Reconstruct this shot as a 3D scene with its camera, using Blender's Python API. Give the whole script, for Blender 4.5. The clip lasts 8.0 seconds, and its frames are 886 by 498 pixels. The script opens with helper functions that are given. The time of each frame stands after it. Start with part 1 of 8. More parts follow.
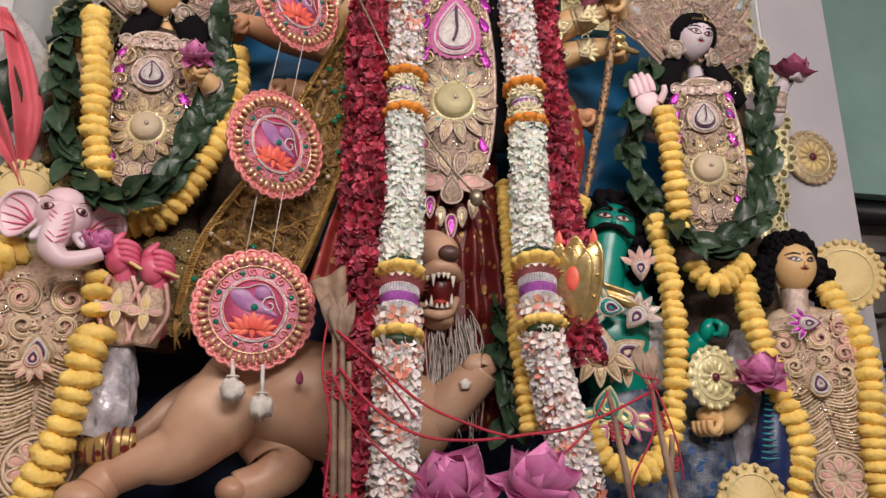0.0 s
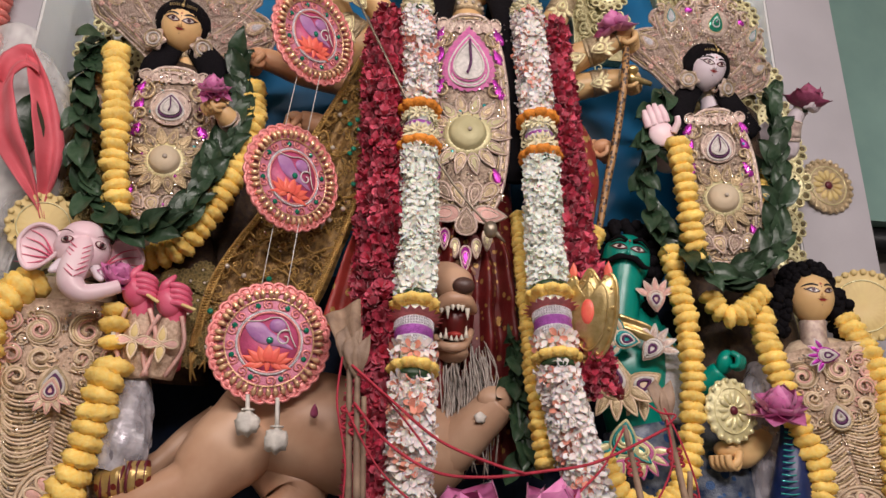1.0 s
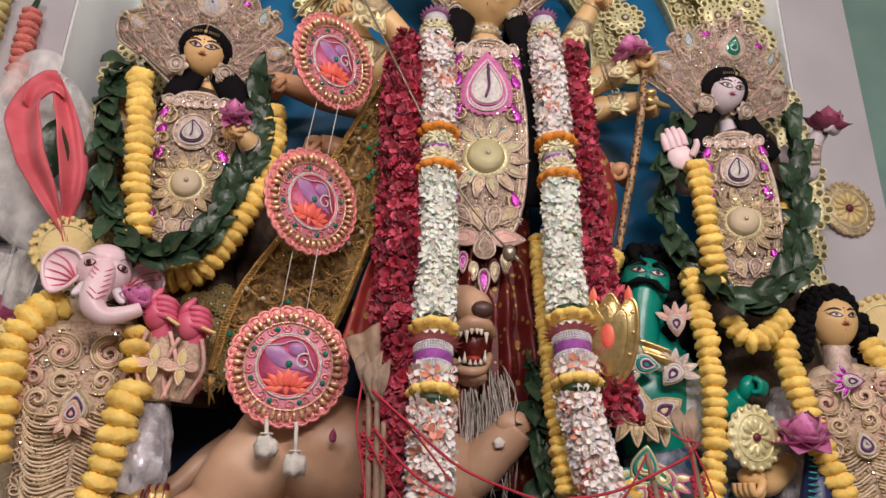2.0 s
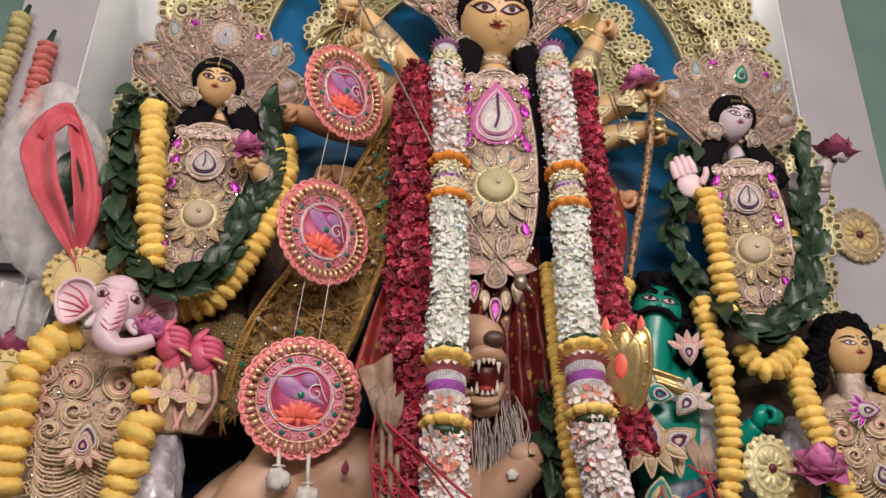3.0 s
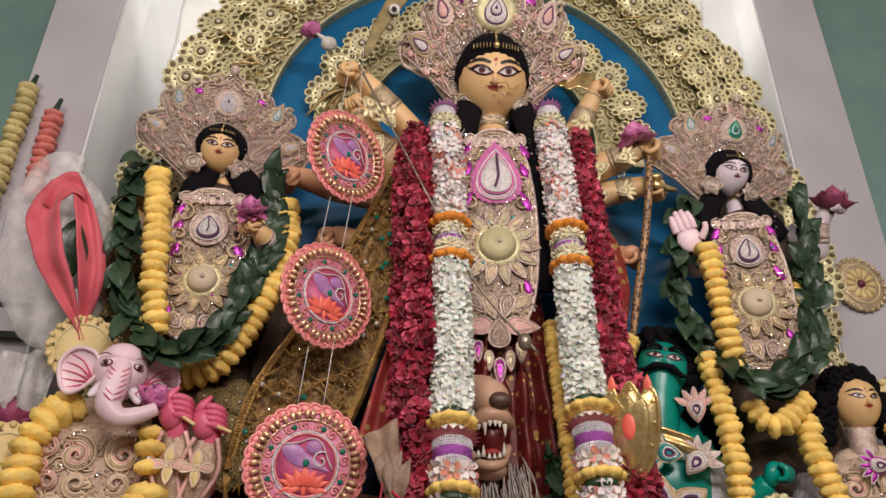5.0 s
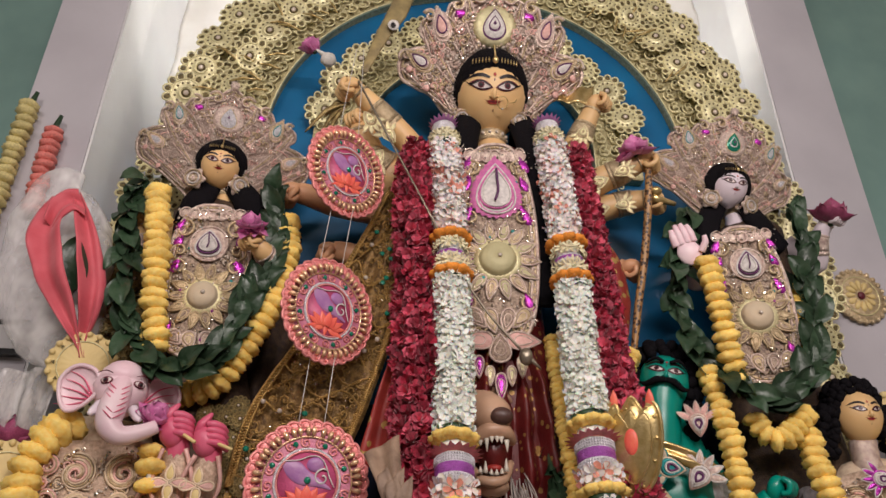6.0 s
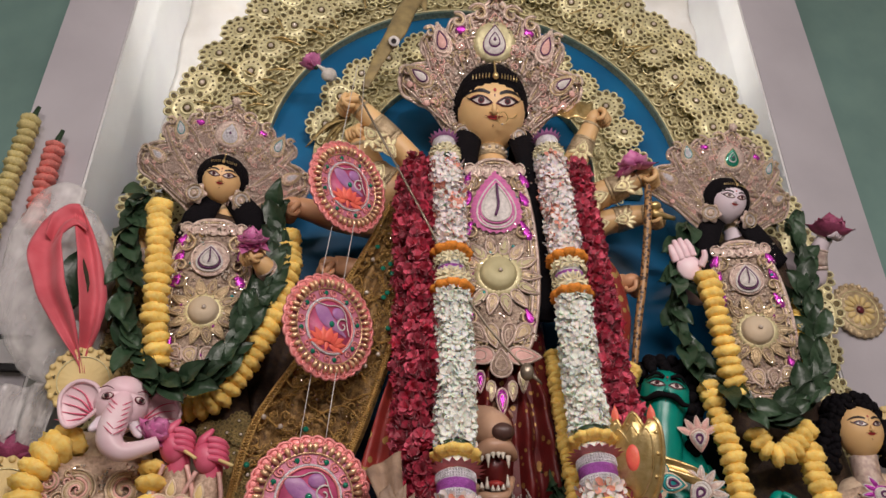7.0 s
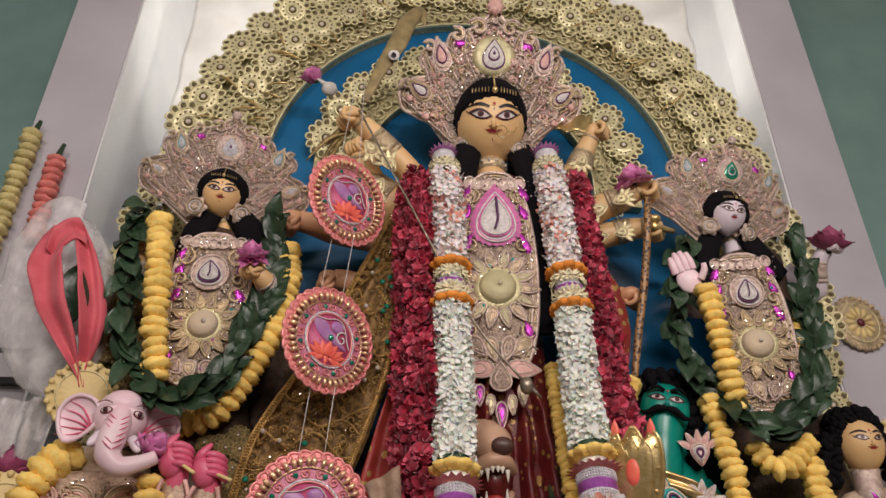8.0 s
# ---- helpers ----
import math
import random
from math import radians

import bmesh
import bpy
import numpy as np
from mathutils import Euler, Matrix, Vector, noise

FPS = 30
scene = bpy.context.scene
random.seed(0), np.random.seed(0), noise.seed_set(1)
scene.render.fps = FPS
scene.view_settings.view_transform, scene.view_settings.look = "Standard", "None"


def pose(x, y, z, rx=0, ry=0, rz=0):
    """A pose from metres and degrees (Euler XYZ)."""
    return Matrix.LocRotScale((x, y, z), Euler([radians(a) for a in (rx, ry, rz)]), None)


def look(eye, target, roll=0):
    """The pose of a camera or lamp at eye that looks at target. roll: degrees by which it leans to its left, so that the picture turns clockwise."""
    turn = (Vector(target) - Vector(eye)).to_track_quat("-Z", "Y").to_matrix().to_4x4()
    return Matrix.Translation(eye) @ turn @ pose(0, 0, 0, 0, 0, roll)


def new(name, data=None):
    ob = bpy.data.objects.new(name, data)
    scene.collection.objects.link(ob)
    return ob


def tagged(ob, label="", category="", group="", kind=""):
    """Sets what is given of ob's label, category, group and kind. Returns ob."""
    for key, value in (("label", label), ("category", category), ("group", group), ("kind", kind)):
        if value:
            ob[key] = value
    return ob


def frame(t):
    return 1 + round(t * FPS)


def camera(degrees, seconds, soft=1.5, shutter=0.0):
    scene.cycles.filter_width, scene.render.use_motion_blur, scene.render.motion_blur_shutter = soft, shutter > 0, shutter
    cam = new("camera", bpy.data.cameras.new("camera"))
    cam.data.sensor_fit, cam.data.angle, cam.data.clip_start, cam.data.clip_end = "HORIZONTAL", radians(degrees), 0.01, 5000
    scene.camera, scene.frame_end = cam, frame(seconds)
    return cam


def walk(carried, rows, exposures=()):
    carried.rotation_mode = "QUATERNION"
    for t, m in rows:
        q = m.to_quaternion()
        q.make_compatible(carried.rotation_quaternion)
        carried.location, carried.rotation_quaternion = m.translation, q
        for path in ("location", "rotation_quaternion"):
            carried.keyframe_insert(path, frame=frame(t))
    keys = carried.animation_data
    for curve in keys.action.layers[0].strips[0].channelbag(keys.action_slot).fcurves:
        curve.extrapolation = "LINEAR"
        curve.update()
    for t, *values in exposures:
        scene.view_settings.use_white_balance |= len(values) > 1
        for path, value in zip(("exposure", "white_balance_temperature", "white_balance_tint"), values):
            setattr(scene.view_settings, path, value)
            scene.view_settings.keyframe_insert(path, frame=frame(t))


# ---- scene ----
cam = camera(64.18, 8.0, soft=1.5)
walk(cam, [
    (0.0, pose(-0.330, -2.000, 1.350, 107.28, -0.86, -8.60)),
    (0.5, pose(-0.334, -2.010, 1.365, 108.16, -0.89, -8.22)),
    (1.0, pose(-0.336, -2.011, 1.374, 109.08, -1.15, -7.59)),
    (1.5, pose(-0.343, -2.012, 1.380, 109.82, -1.46, -7.02)),
    (3.0, pose(-0.369, -2.020, 1.397, 112.56, -1.58, -6.11)),
    (3.5, pose(-0.381, -2.030, 1.411, 113.51, -1.29, -6.15)),
    (4.0, pose(-0.384, -2.034, 1.418, 114.66, -0.98, -6.06)),
    (4.5, pose(-0.378, -2.039, 1.423, 115.67, -0.78, -5.80)),
    (6.0, pose(-0.386, -2.045, 1.435, 117.40, -0.23, -5.62)),
    (6.5, pose(-0.390, -2.051, 1.438, 117.80, -0.21, -5.69)),
    (7.0, pose(-0.397, -2.054, 1.441, 118.35, -0.14, -5.80)),
    (7.5, pose(-0.395, -2.056, 1.443, 118.88, -0.11, -5.74)),
    (8.0, pose(-0.391, -2.059, 1.445, 119.28, -0.15, -5.66)),
], exposures=[(0.0, -0.24), (1.5, -0.26), (3.5, -0.28), (4.5, -0.34), (6.0, -0.46), (8.0, -0.54)])

# ---- light ----
world = bpy.data.worlds.new("hall_air")
scene.world = world
world.use_nodes = True
world.node_tree.nodes["Background"].inputs[0].default_value = (0.9, 0.95, 1.0, 1)
world.node_tree.nodes["Background"].inputs[1].default_value = 0.03


def area_lamp(name, eye, target, sx, sy, watts, colour):
    data = bpy.data.lights.new(name, "AREA")
    data.shape, data.size, data.size_y, data.energy, data.color = "RECTANGLE", sx, sy, watts, colour
    ob = new(name, data)
    ob.matrix_world = look(eye, target)
    return ob


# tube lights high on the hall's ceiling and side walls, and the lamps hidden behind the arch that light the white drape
area_lamp("tube_lamp", (-2.0, -3.2, 4.0), (-0.2, 0.2, 2.0), 1.4, 0.3, 48, (1.0, 0.875, 0.845))
area_lamp("tube_lamp", (2.2, -2.8, 3.9), (0.3, 0.2, 2.0), 1.4, 0.3, 28, (1.0, 0.875, 0.845))
area_lamp("tube_lamp", (0.2, -3.6, 3.25), (0.0, 0.2, 1.9), 1.8, 0.3, 118, (1.0, 0.875, 0.85))
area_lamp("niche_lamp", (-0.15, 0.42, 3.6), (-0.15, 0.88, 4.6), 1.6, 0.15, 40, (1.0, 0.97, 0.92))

# ---- materials ----


def pbr(name, col, rough=0.5, metal=0.0, col2=None, scale=30.0, bump=0.2, bscale=160.0, rnd=0.0, sheen=0.0, sss=0.0,
        coat=0.0, glitter=0.0, alpha=1.0, spots=None, spot_scale=40.0, spot_size=0.3, trans=0.0, spot_metal=None, spec=0.5):
    """Colour with variation at two scales, fine relief, and where given spots of a second colour and sparkle."""
    m = bpy.data.materials.new(name)
    m.use_nodes = True
    nt = m.node_tree
    b = nt.nodes["Principled BSDF"]

    def node(kind, **ins):
        n = nt.nodes.new(kind)
        for k, v in ins.items():
            n.inputs[k].default_value = v
        return n

    def mix(fac, a, c, blend="MIX"):
        n = nt.nodes.new("ShaderNodeMix")
        n.data_type, n.blend_type = "RGBA", blend
        for sock, v in ((n.inputs[0], fac), (n.inputs[6], a), (n.inputs[7], c)):
            if isinstance(v, bpy.types.NodeSocket):
                nt.links.new(v, sock)
            else:
                sock.default_value = v
        return n.outputs[2]

    pos = nt.nodes.new("ShaderNodeTexCoord").outputs["Object"]
    n1 = node("ShaderNodeTexNoise", Scale=scale, Detail=5.0)
    n2 = node("ShaderNodeTexNoise", Scale=scale * 0.17, Detail=3.0)
    n3 = node("ShaderNodeTexNoise", Scale=bscale, Detail=4.0)
    for n in (n1, n2, n3):
        nt.links.new(pos, n.inputs["Vector"])
    c1 = (*col, 1)
    c2 = (*(col2 or [c * 0.72 for c in col]), 1)
    ramp = nt.nodes.new("ShaderNodeMapRange")
    ramp.inputs[1].default_value, ramp.inputs[2].default_value = 0.35, 0.68
    nt.links.new(n1.outputs[0], ramp.inputs[0])
    out = mix(ramp.outputs[0], c1, c2)
    big = nt.nodes.new("ShaderNodeMapRange")
    big.inputs[1].default_value, big.inputs[2].default_value, big.inputs[3].default_value, big.inputs[4].default_value = 0.3, 0.7, 0.84, 1.12
    nt.links.new(n2.outputs[0], big.inputs[0])
    out = mix(1.0, out, big.outputs[0], "MULTIPLY")
    if spots:
        v = node("ShaderNodeTexVoronoi", Scale=spot_scale)
        nt.links.new(pos, v.inputs["Vector"])
        lt = nt.nodes.new("ShaderNodeMath")
        lt.operation = "LESS_THAN"
        lt.inputs[1].default_value = spot_size
        nt.links.new(v.outputs["Distance"], lt.inputs[0])
        out = mix(lt.outputs[0], out, (*spots, 1))
        if spot_metal is not None:
            sm = nt.nodes.new("ShaderNodeMath")
            sm.operation = "MULTIPLY"
            sm.inputs[1].default_value = spot_metal
            nt.links.new(lt.outputs[0], sm.inputs[0])
            nt.links.new(sm.outputs[0], b.inputs["Metallic"])
    if rnd:
        info = nt.nodes.new("ShaderNodeObjectInfo")
        mr = nt.nodes.new("ShaderNodeMapRange")
        mr.inputs[3].default_value, mr.inputs[4].default_value = 1 - rnd, 1 + rnd
        nt.links.new(info.outputs["Random"], mr.inputs[0])
        out = mix(1.0, out, mr.outputs[0], "MULTIPLY")
        geo = nt.nodes.new("ShaderNodeNewGeometry")
        mr2 = nt.nodes.new("ShaderNodeMapRange")
        mr2.inputs[3].default_value, mr2.inputs[4].default_value = 1 - rnd, 1 + rnd * 0.6
        nt.links.new(geo.outputs["Random Per Island"], mr2.inputs[0])
        out = mix(1.0, out, mr2.outputs[0], "MULTIPLY")
    nt.links.new(out, b.inputs["Base Color"])
    b.inputs["Roughness"].default_value = rough
    if spot_metal is None:
        b.inputs["Metallic"].default_value = metal
    b.inputs["Specular IOR Level"].default_value = spec
    b.inputs["Sheen Weight"].default_value = sheen
    b.inputs["Coat Weight"].default_value = coat
    b.inputs["Coat Roughness"].default_value = 0.15
    b.inputs["Alpha"].default_value = alpha
    b.inputs["Transmission Weight"].default_value = trans
    if sss:
        b.inputs["Subsurface Weight"].default_value = sss
        b.inputs["Subsurface Radius"].default_value = (0.02, 0.012, 0.008)
        b.inputs["Subsurface Scale"].default_value = 0.5
    bp = node("ShaderNodeBump", Strength=bump, Distance=0.004)
    nt.links.new(n3.outputs[0], bp.inputs["Height"])
    last = bp
    if glitter:
        v = node("ShaderNodeTexVoronoi", Scale=260.0)
        nt.links.new(pos, v.inputs["Vector"])
        bp2 = node("ShaderNodeBump", Strength=glitter, Distance=0.003)
        nt.links.new(v.outputs["Color"], bp2.inputs["Height"])
        nt.links.new(bp.outputs[0], bp2.inputs["Normal"])
        last = bp2
    nt.links.new(last.outputs[0], b.inputs["Normal"])
    return m


M = {}
M["lilac_wall"] = pbr("lilac_wall_paint", (0.51, 0.49, 0.52), 0.55, scale=3, bump=0.08, bscale=60, col2=(0.45, 0.43, 0.46))
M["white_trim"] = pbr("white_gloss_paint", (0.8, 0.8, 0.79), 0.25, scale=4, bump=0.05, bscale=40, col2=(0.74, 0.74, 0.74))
M["grey_trim"] = pbr("pale_grey_tone", (0.62, 0.62, 0.61), 0.4, scale=4, bump=0.05, bscale=40, col2=(0.57, 0.56, 0.57))
M["teal_wall"] = pbr("teal_gloss_paint", (0.23, 0.37, 0.33), 0.25, scale=5, bump=0.06, bscale=30, col2=(0.20, 0.33, 0.30))
M["dirty_wall"] = pbr("stained_plaster", (0.24, 0.21, 0.18), 0.8, scale=8, bump=0.3, bscale=50, col2=(0.12, 0.11, 0.10))
M["plaster"] = pbr("cream_plaster", (0.62, 0.60, 0.55), 0.7, scale=5, bump=0.1, col2=(0.55, 0.53, 0.48))
M["floor"] = pbr("floor_stone", (0.3, 0.28, 0.26), 0.3, scale=6, bump=0.05)
M["drape"] = pbr("white_satin", (0.84, 0.82, 0.78), 0.45, scale=8, bump=0.1, col2=(0.78, 0.75, 0.70), sheen=0.2)
M["blue_board"] = pbr("blue_gloss_board", (0.007, 0.145, 0.32), 0.33, scale=4, bump=0.04, bscale=20, col2=(0.006, 0.115, 0.27))
# navy of the sheet that stands in for shade low on the screen
M["navy"] = pbr("navy_foot_shade", (0.006, 0.02, 0.06), 0.7, scale=20, bump=0.2)
M["gold"] = pbr("pale_gold_foil", (0.88, 0.83, 0.50), 0.30, 0.3, col2=(0.72, 0.65, 0.36), scale=50, bump=0.35, bscale=300, rnd=0.12, glitter=0.25)
M["gold_dark"] = pbr("old_gold_lace", (0.38, 0.29, 0.11), 0.42, 0.6, col2=(0.2, 0.14, 0.06), scale=60, bump=0.5, bscale=260, glitter=0.4)
M["gold_bright"] = pbr("bright_gold_sheet", (0.74, 0.58, 0.28), 0.30, 0.8, col2=(0.56, 0.40, 0.15), scale=40, bump=0.25, bscale=120)
M["lace_ground"] = pbr("gold_lace_ground", (0.68, 0.61, 0.34), 0.36, 0.45, col2=(0.40, 0.34, 0.17), scale=90, bump=0.8, bscale=200, glitter=0.5)
# dark gold that carries the shade in gaps of lace and card
M["bronze_gap"] = pbr("dark_gold_gap_shade", (0.20, 0.155, 0.06), 0.5, 0.4, col2=(0.07, 0.055, 0.02), scale=120, bump=0.6, bscale=260)
M["zari"] = pbr("silver_pink_zari", (0.88, 0.74, 0.63), 0.32, 0.35, col2=(0.58, 0.41, 0.36), scale=70, bump=0.6, bscale=420, glitter=0.5, rnd=0.1)
M["zari_gold"] = pbr("gold_zari_cord", (0.74, 0.60, 0.38), 0.34, 0.5, col2=(0.52, 0.39, 0.23), scale=70, bump=0.6, bscale=420, glitter=0.45, rnd=0.12)
M["zari_cream"] = pbr("cream_silk_cord", (0.86, 0.71, 0.52), 0.5, 0.2, col2=(0.70, 0.52, 0.36), scale=80, bump=0.5, bscale=420, glitter=0.2, rnd=0.12)
M["zari_pink"] = pbr("pink_silk_cord", (0.86, 0.54, 0.48), 0.5, 0.15, col2=(0.74, 0.42, 0.36), scale=80, bump=0.5, bscale=420, glitter=0.2, rnd=0.12)
M["sequin"] = pbr("sequin_net", (0.55, 0.43, 0.32), 0.35, 0.4, col2=(0.22, 0.15, 0.12), scale=110, bump=0.7, bscale=380, glitter=0.8)
M["lace_pink"] = pbr("silver_pink_lace", (0.66, 0.52, 0.43), 0.34, 0.35, col2=(0.30, 0.205, 0.17), scale=120, bump=0.7, bscale=380, glitter=0.8)
M["foil_purple"] = pbr("magenta_foil", (0.55, 0.05, 0.48), 0.25, 0.6, scale=60, bump=0.4)
M["foil_green"] = pbr("green_glass_stone", (0.02, 0.24, 0.15), 0.12, 0.2, scale=60, bump=0.1)
M["foil_teal"] = pbr("turquoise_stone", (0.05, 0.42, 0.42), 0.15, 0.2, scale=60, bump=0.1)
M["pearl"] = pbr("pearl_bead", (0.72, 0.62, 0.52), 0.2, 0.1, scale=60, bump=0.05, coat=0.5, rnd=0.15)
M["boss"] = pbr("matte_gold_boss", (0.56, 0.47, 0.33), 0.6, 0.1, scale=25, bump=0.2, bscale=90, col2=(0.55, 0.44, 0.30))
M["boss_green"] = pbr("greenish_gold_boss", (0.52, 0.48, 0.27), 0.55, 0.15, scale=25, bump=0.2, bscale=90, col2=(0.44, 0.40, 0.22))
M["stripe_white"] = pbr("white_silk", (0.78, 0.74, 0.70), 0.5, scale=80, bump=0.5, bscale=300)
M["stripe_dark"] = pbr("purple_silk", (0.13, 0.03, 0.12), 0.5, scale=80, bump=0.5, bscale=300)
M["stripe_pink"] = pbr("hot_pink_silk", (0.72, 0.20, 0.44), 0.45, scale=80, bump=0.6, bscale=300, col2=(0.55, 0.13, 0.36))
M["skin_yellow"] = pbr("yellow_painted_clay", (0.80, 0.54, 0.25), 0.42, scale=9, bump=0.04, col2=(0.76, 0.48, 0.22), sss=0.05)
M["skin_peach"] = pbr("peach_painted_clay", (0.76, 0.44, 0.24), 0.45, scale=9, bump=0.04, col2=(0.68, 0.34, 0.18))
M["skin_white"] = pbr("white_painted_clay", (0.76, 0.68, 0.72), 0.38, scale=9, bump=0.04, col2=(0.72, 0.62, 0.68))
M["skin_pink"] = pbr("pink_painted_clay", (0.88, 0.70, 0.73), 0.4, scale=14, bump=0.05, col2=(0.86, 0.60, 0.66))
M["deep_pink"] = pbr("deep_pink_paint", (0.78, 0.17, 0.27), 0.4, scale=18, bump=0.06, col2=(0.66, 0.09, 0.18))
M["skin_green"] = pbr("green_painted_clay", (0.0, 0.30, 0.22), 0.3, scale=10, bump=0.04, col2=(0.0, 0.23, 0.18))
M["lion"] = pbr("tan_painted_clay", (0.64, 0.42, 0.28), 0.42, scale=5, bump=0.08, bscale=40, col2=(0.44, 0.235, 0.14))
M["lion_mouth"] = pbr("dark_red_mouth", (0.14, 0.015, 0.015), 0.3, scale=30, bump=0.2)
M["lion_nose"] = pbr("brown_nose", (0.10, 0.05, 0.04), 0.4, scale=30, bump=0.2)
M["mane"] = pbr("grey_jute_hair", (0.62, 0.57, 0.52), 0.7, scale=60, bump=0.4, col2=(0.34, 0.29, 0.25))
M["hair"] = pbr("black_jute_hair", (0.005, 0.004, 0.006), 0.8, scale=90, bump=0.8, bscale=260, spec=0.15)
M["black"] = pbr("black_paint", (0.012, 0.008, 0.01), 0.4, scale=40, bump=0.05)
M["maroon"] = pbr("maroon_paint", (0.14, 0.015, 0.03), 0.4, scale=40, bump=0.05)
M["eye_white"] = pbr("eye_white_paint", (0.78, 0.70, 0.66), 0.35, scale=40, bump=0.03)
M["lips"] = pbr("red_lip_paint", (0.52, 0.06, 0.05), 0.35, scale=40, bump=0.03)
M["tooth"] = pbr("ivory_tooth", (0.8, 0.74, 0.62), 0.3, scale=40, bump=0.05)
M["marigold"] = pbr("yellow_marigold", (0.98, 0.74, 0.24), 0.85, scale=4, bump=0.5, bscale=6, col2=(0.96, 0.63, 0.12), rnd=0.08, sss=0.1)
M["marigold_pale"] = pbr("pale_yellow_flower", (0.74, 0.64, 0.28), 0.75, scale=5, bump=0.6, bscale=6, rnd=0.12)
M["marigold_coral"] = pbr("coral_flower", (0.84, 0.25, 0.21), 0.7, scale=5, bump=0.6, bscale=6, rnd=0.12)
M["orange_pad"] = pbr("orange_marigold", (0.96, 0.34, 0.04), 0.75, scale=5, bump=0.6, bscale=6, rnd=0.12)
M["tuberose"] = pbr("white_tuberose", (0.92, 0.92, 0.86), 0.5, scale=50, bump=0.05, col2=(0.86, 0.89, 0.76), rnd=0.06, sss=0.4)
M["tuberose_pink"] = pbr("blush_tuberose", (0.95, 0.90, 0.86), 0.5, scale=3, bump=0.05, col2=(0.93, 0.83, 0.79), rnd=0.06, sss=0.4)
M["petal_coral"] = pbr("coral_petal", (0.88, 0.36, 0.26), 0.5, scale=50, bump=0.1, rnd=0.15)
M["petal_cream"] = pbr("cream_petal", (0.95, 0.88, 0.58), 0.5, scale=50, bump=0.1, rnd=0.08)
M["petal_red"] = pbr("crimson_petal", (0.58, 0.032, 0.085), 0.5, scale=6, bump=0.3, bscale=12, col2=(0.30, 0.012, 0.03), rnd=0.35, sheen=0.2)
M["petal_rose"] = pbr("rose_red_petal", (0.74, 0.10, 0.17), 0.5, scale=6, bump=0.3, rnd=0.3, sheen=0.2)
M["frill_pink"] = pbr("pink_red_frill", (0.90, 0.24, 0.27), 0.5, scale=60, bump=0.2, rnd=0.2)
M["frill_purple"] = pbr("mauve_frill", (0.40, 0.16, 0.36), 0.5, scale=60, bump=0.3, rnd=0.2)
M["silver"] = pbr("silver_rhinestone", (0.90, 0.88, 0.92), 0.25, 0.2, scale=90, bump=0.8, bscale=420, glitter=0.8)
M["purple_band"] = pbr("purple_sequin_band", (0.46, 0.11, 0.52), 0.28, 0.35, scale=90, bump=0.8, bscale=420, glitter=0.8)
M["leaf"] = pbr("dark_green_leaf", (0.045, 0.080, 0.045), 0.34, scale=5, bump=0.4, bscale=9, col2=(0.020, 0.050, 0.022), rnd=0.35)
M["leaf_cup"] = pbr("green_leaf_wrap", (0.02, 0.055, 0.02), 0.45, scale=24, bump=0.4, bscale=60)
M["lotus"] = pbr("pink_lotus_petal", (0.72, 0.24, 0.48), 0.45, scale=3, bump=0.2, bscale=12, col2=(0.56, 0.12, 0.34), rnd=0.18, sheen=0.2)
M["lotus_dusky"] = pbr("dusky_lotus_petal", (0.42, 0.09, 0.19), 0.45, scale=26, bump=0.25, bscale=60, col2=(0.28, 0.05, 0.12), rnd=0.18)
M["saree"] = pbr("red_brocade", (0.15, 0.012, 0.012), 0.45, scale=20, bump=0.4, spots=(0.42, 0.25, 0.08), spot_scale=34, spot_size=0.27, spot_metal=0.5)
M["saree_orange"] = pbr("vermilion_brocade", (0.38, 0.045, 0.035), 0.45, scale=20, bump=0.4, spots=(0.55, 0.37, 0.12), spot_scale=24, spot_size=0.30, spot_metal=0.5, col2=(0.24, 0.025, 0.02))
M["veil"] = pbr("brown_gold_net", (0.38, 0.23, 0.08), 0.42, 0.35, scale=60, bump=0.9, bscale=200, col2=(0.11, 0.06, 0.022), glitter=0.6)
M["veil_gold"] = pbr("antique_gold_braid", (0.56, 0.35, 0.11), 0.34, 0.6, scale=70, bump=0.7, bscale=300, glitter=0.6, rnd=0.15)
M["red_cloth"] = pbr("red_cotton", (0.66, 0.12, 0.15), 0.65, scale=14, bump=0.3, bscale=70, col2=(0.56, 0.075, 0.10), sheen=0.2)
M["thread_red"] = pbr("red_cotton_thread", (0.50, 0.03, 0.06), 0.7, scale=60, bump=0.6, bscale=400)
M["thread_white"] = pbr("white_cotton_thread", (0.8, 0.78, 0.74), 0.6, scale=60, bump=0.3)
M["reed"] = pbr("dry_reed", (0.36, 0.25, 0.17), 0.6, scale=20, bump=0.5, bscale=90, col2=(0.20, 0.13, 0.09), rnd=0.1)
M["shola"] = pbr("white_shola_pith", (0.80, 0.77, 0.70), 0.7, scale=40, bump=0.6, bscale=120)
M["pale_card"] = pbr("pale_yellow_pith", (0.78, 0.62, 0.27), 0.55, scale=20, bump=0.2, bscale=90, col2=(0.72, 0.54, 0.24))
M["peacock"] = pbr("peacock_blue_paint", (0.012, 0.03, 0.13), 0.35, scale=30, bump=0.2)
M["brocade_blue"] = pbr("blue_floral_brocade", (0.20, 0.23, 0.27), 0.4, 0.2, scale=26, bump=0.5, col2=(0.02, 0.04, 0.10), spots=(0.02, 0.08, 0.22), spot_scale=26, spot_size=0.33)
M["disc_pink"] = pbr("pink_embossed_foil", (0.78, 0.31, 0.29), 0.35, 0.35, scale=60, bump=0.5, bscale=200, col2=(0.70, 0.22, 0.22), rnd=0.08)
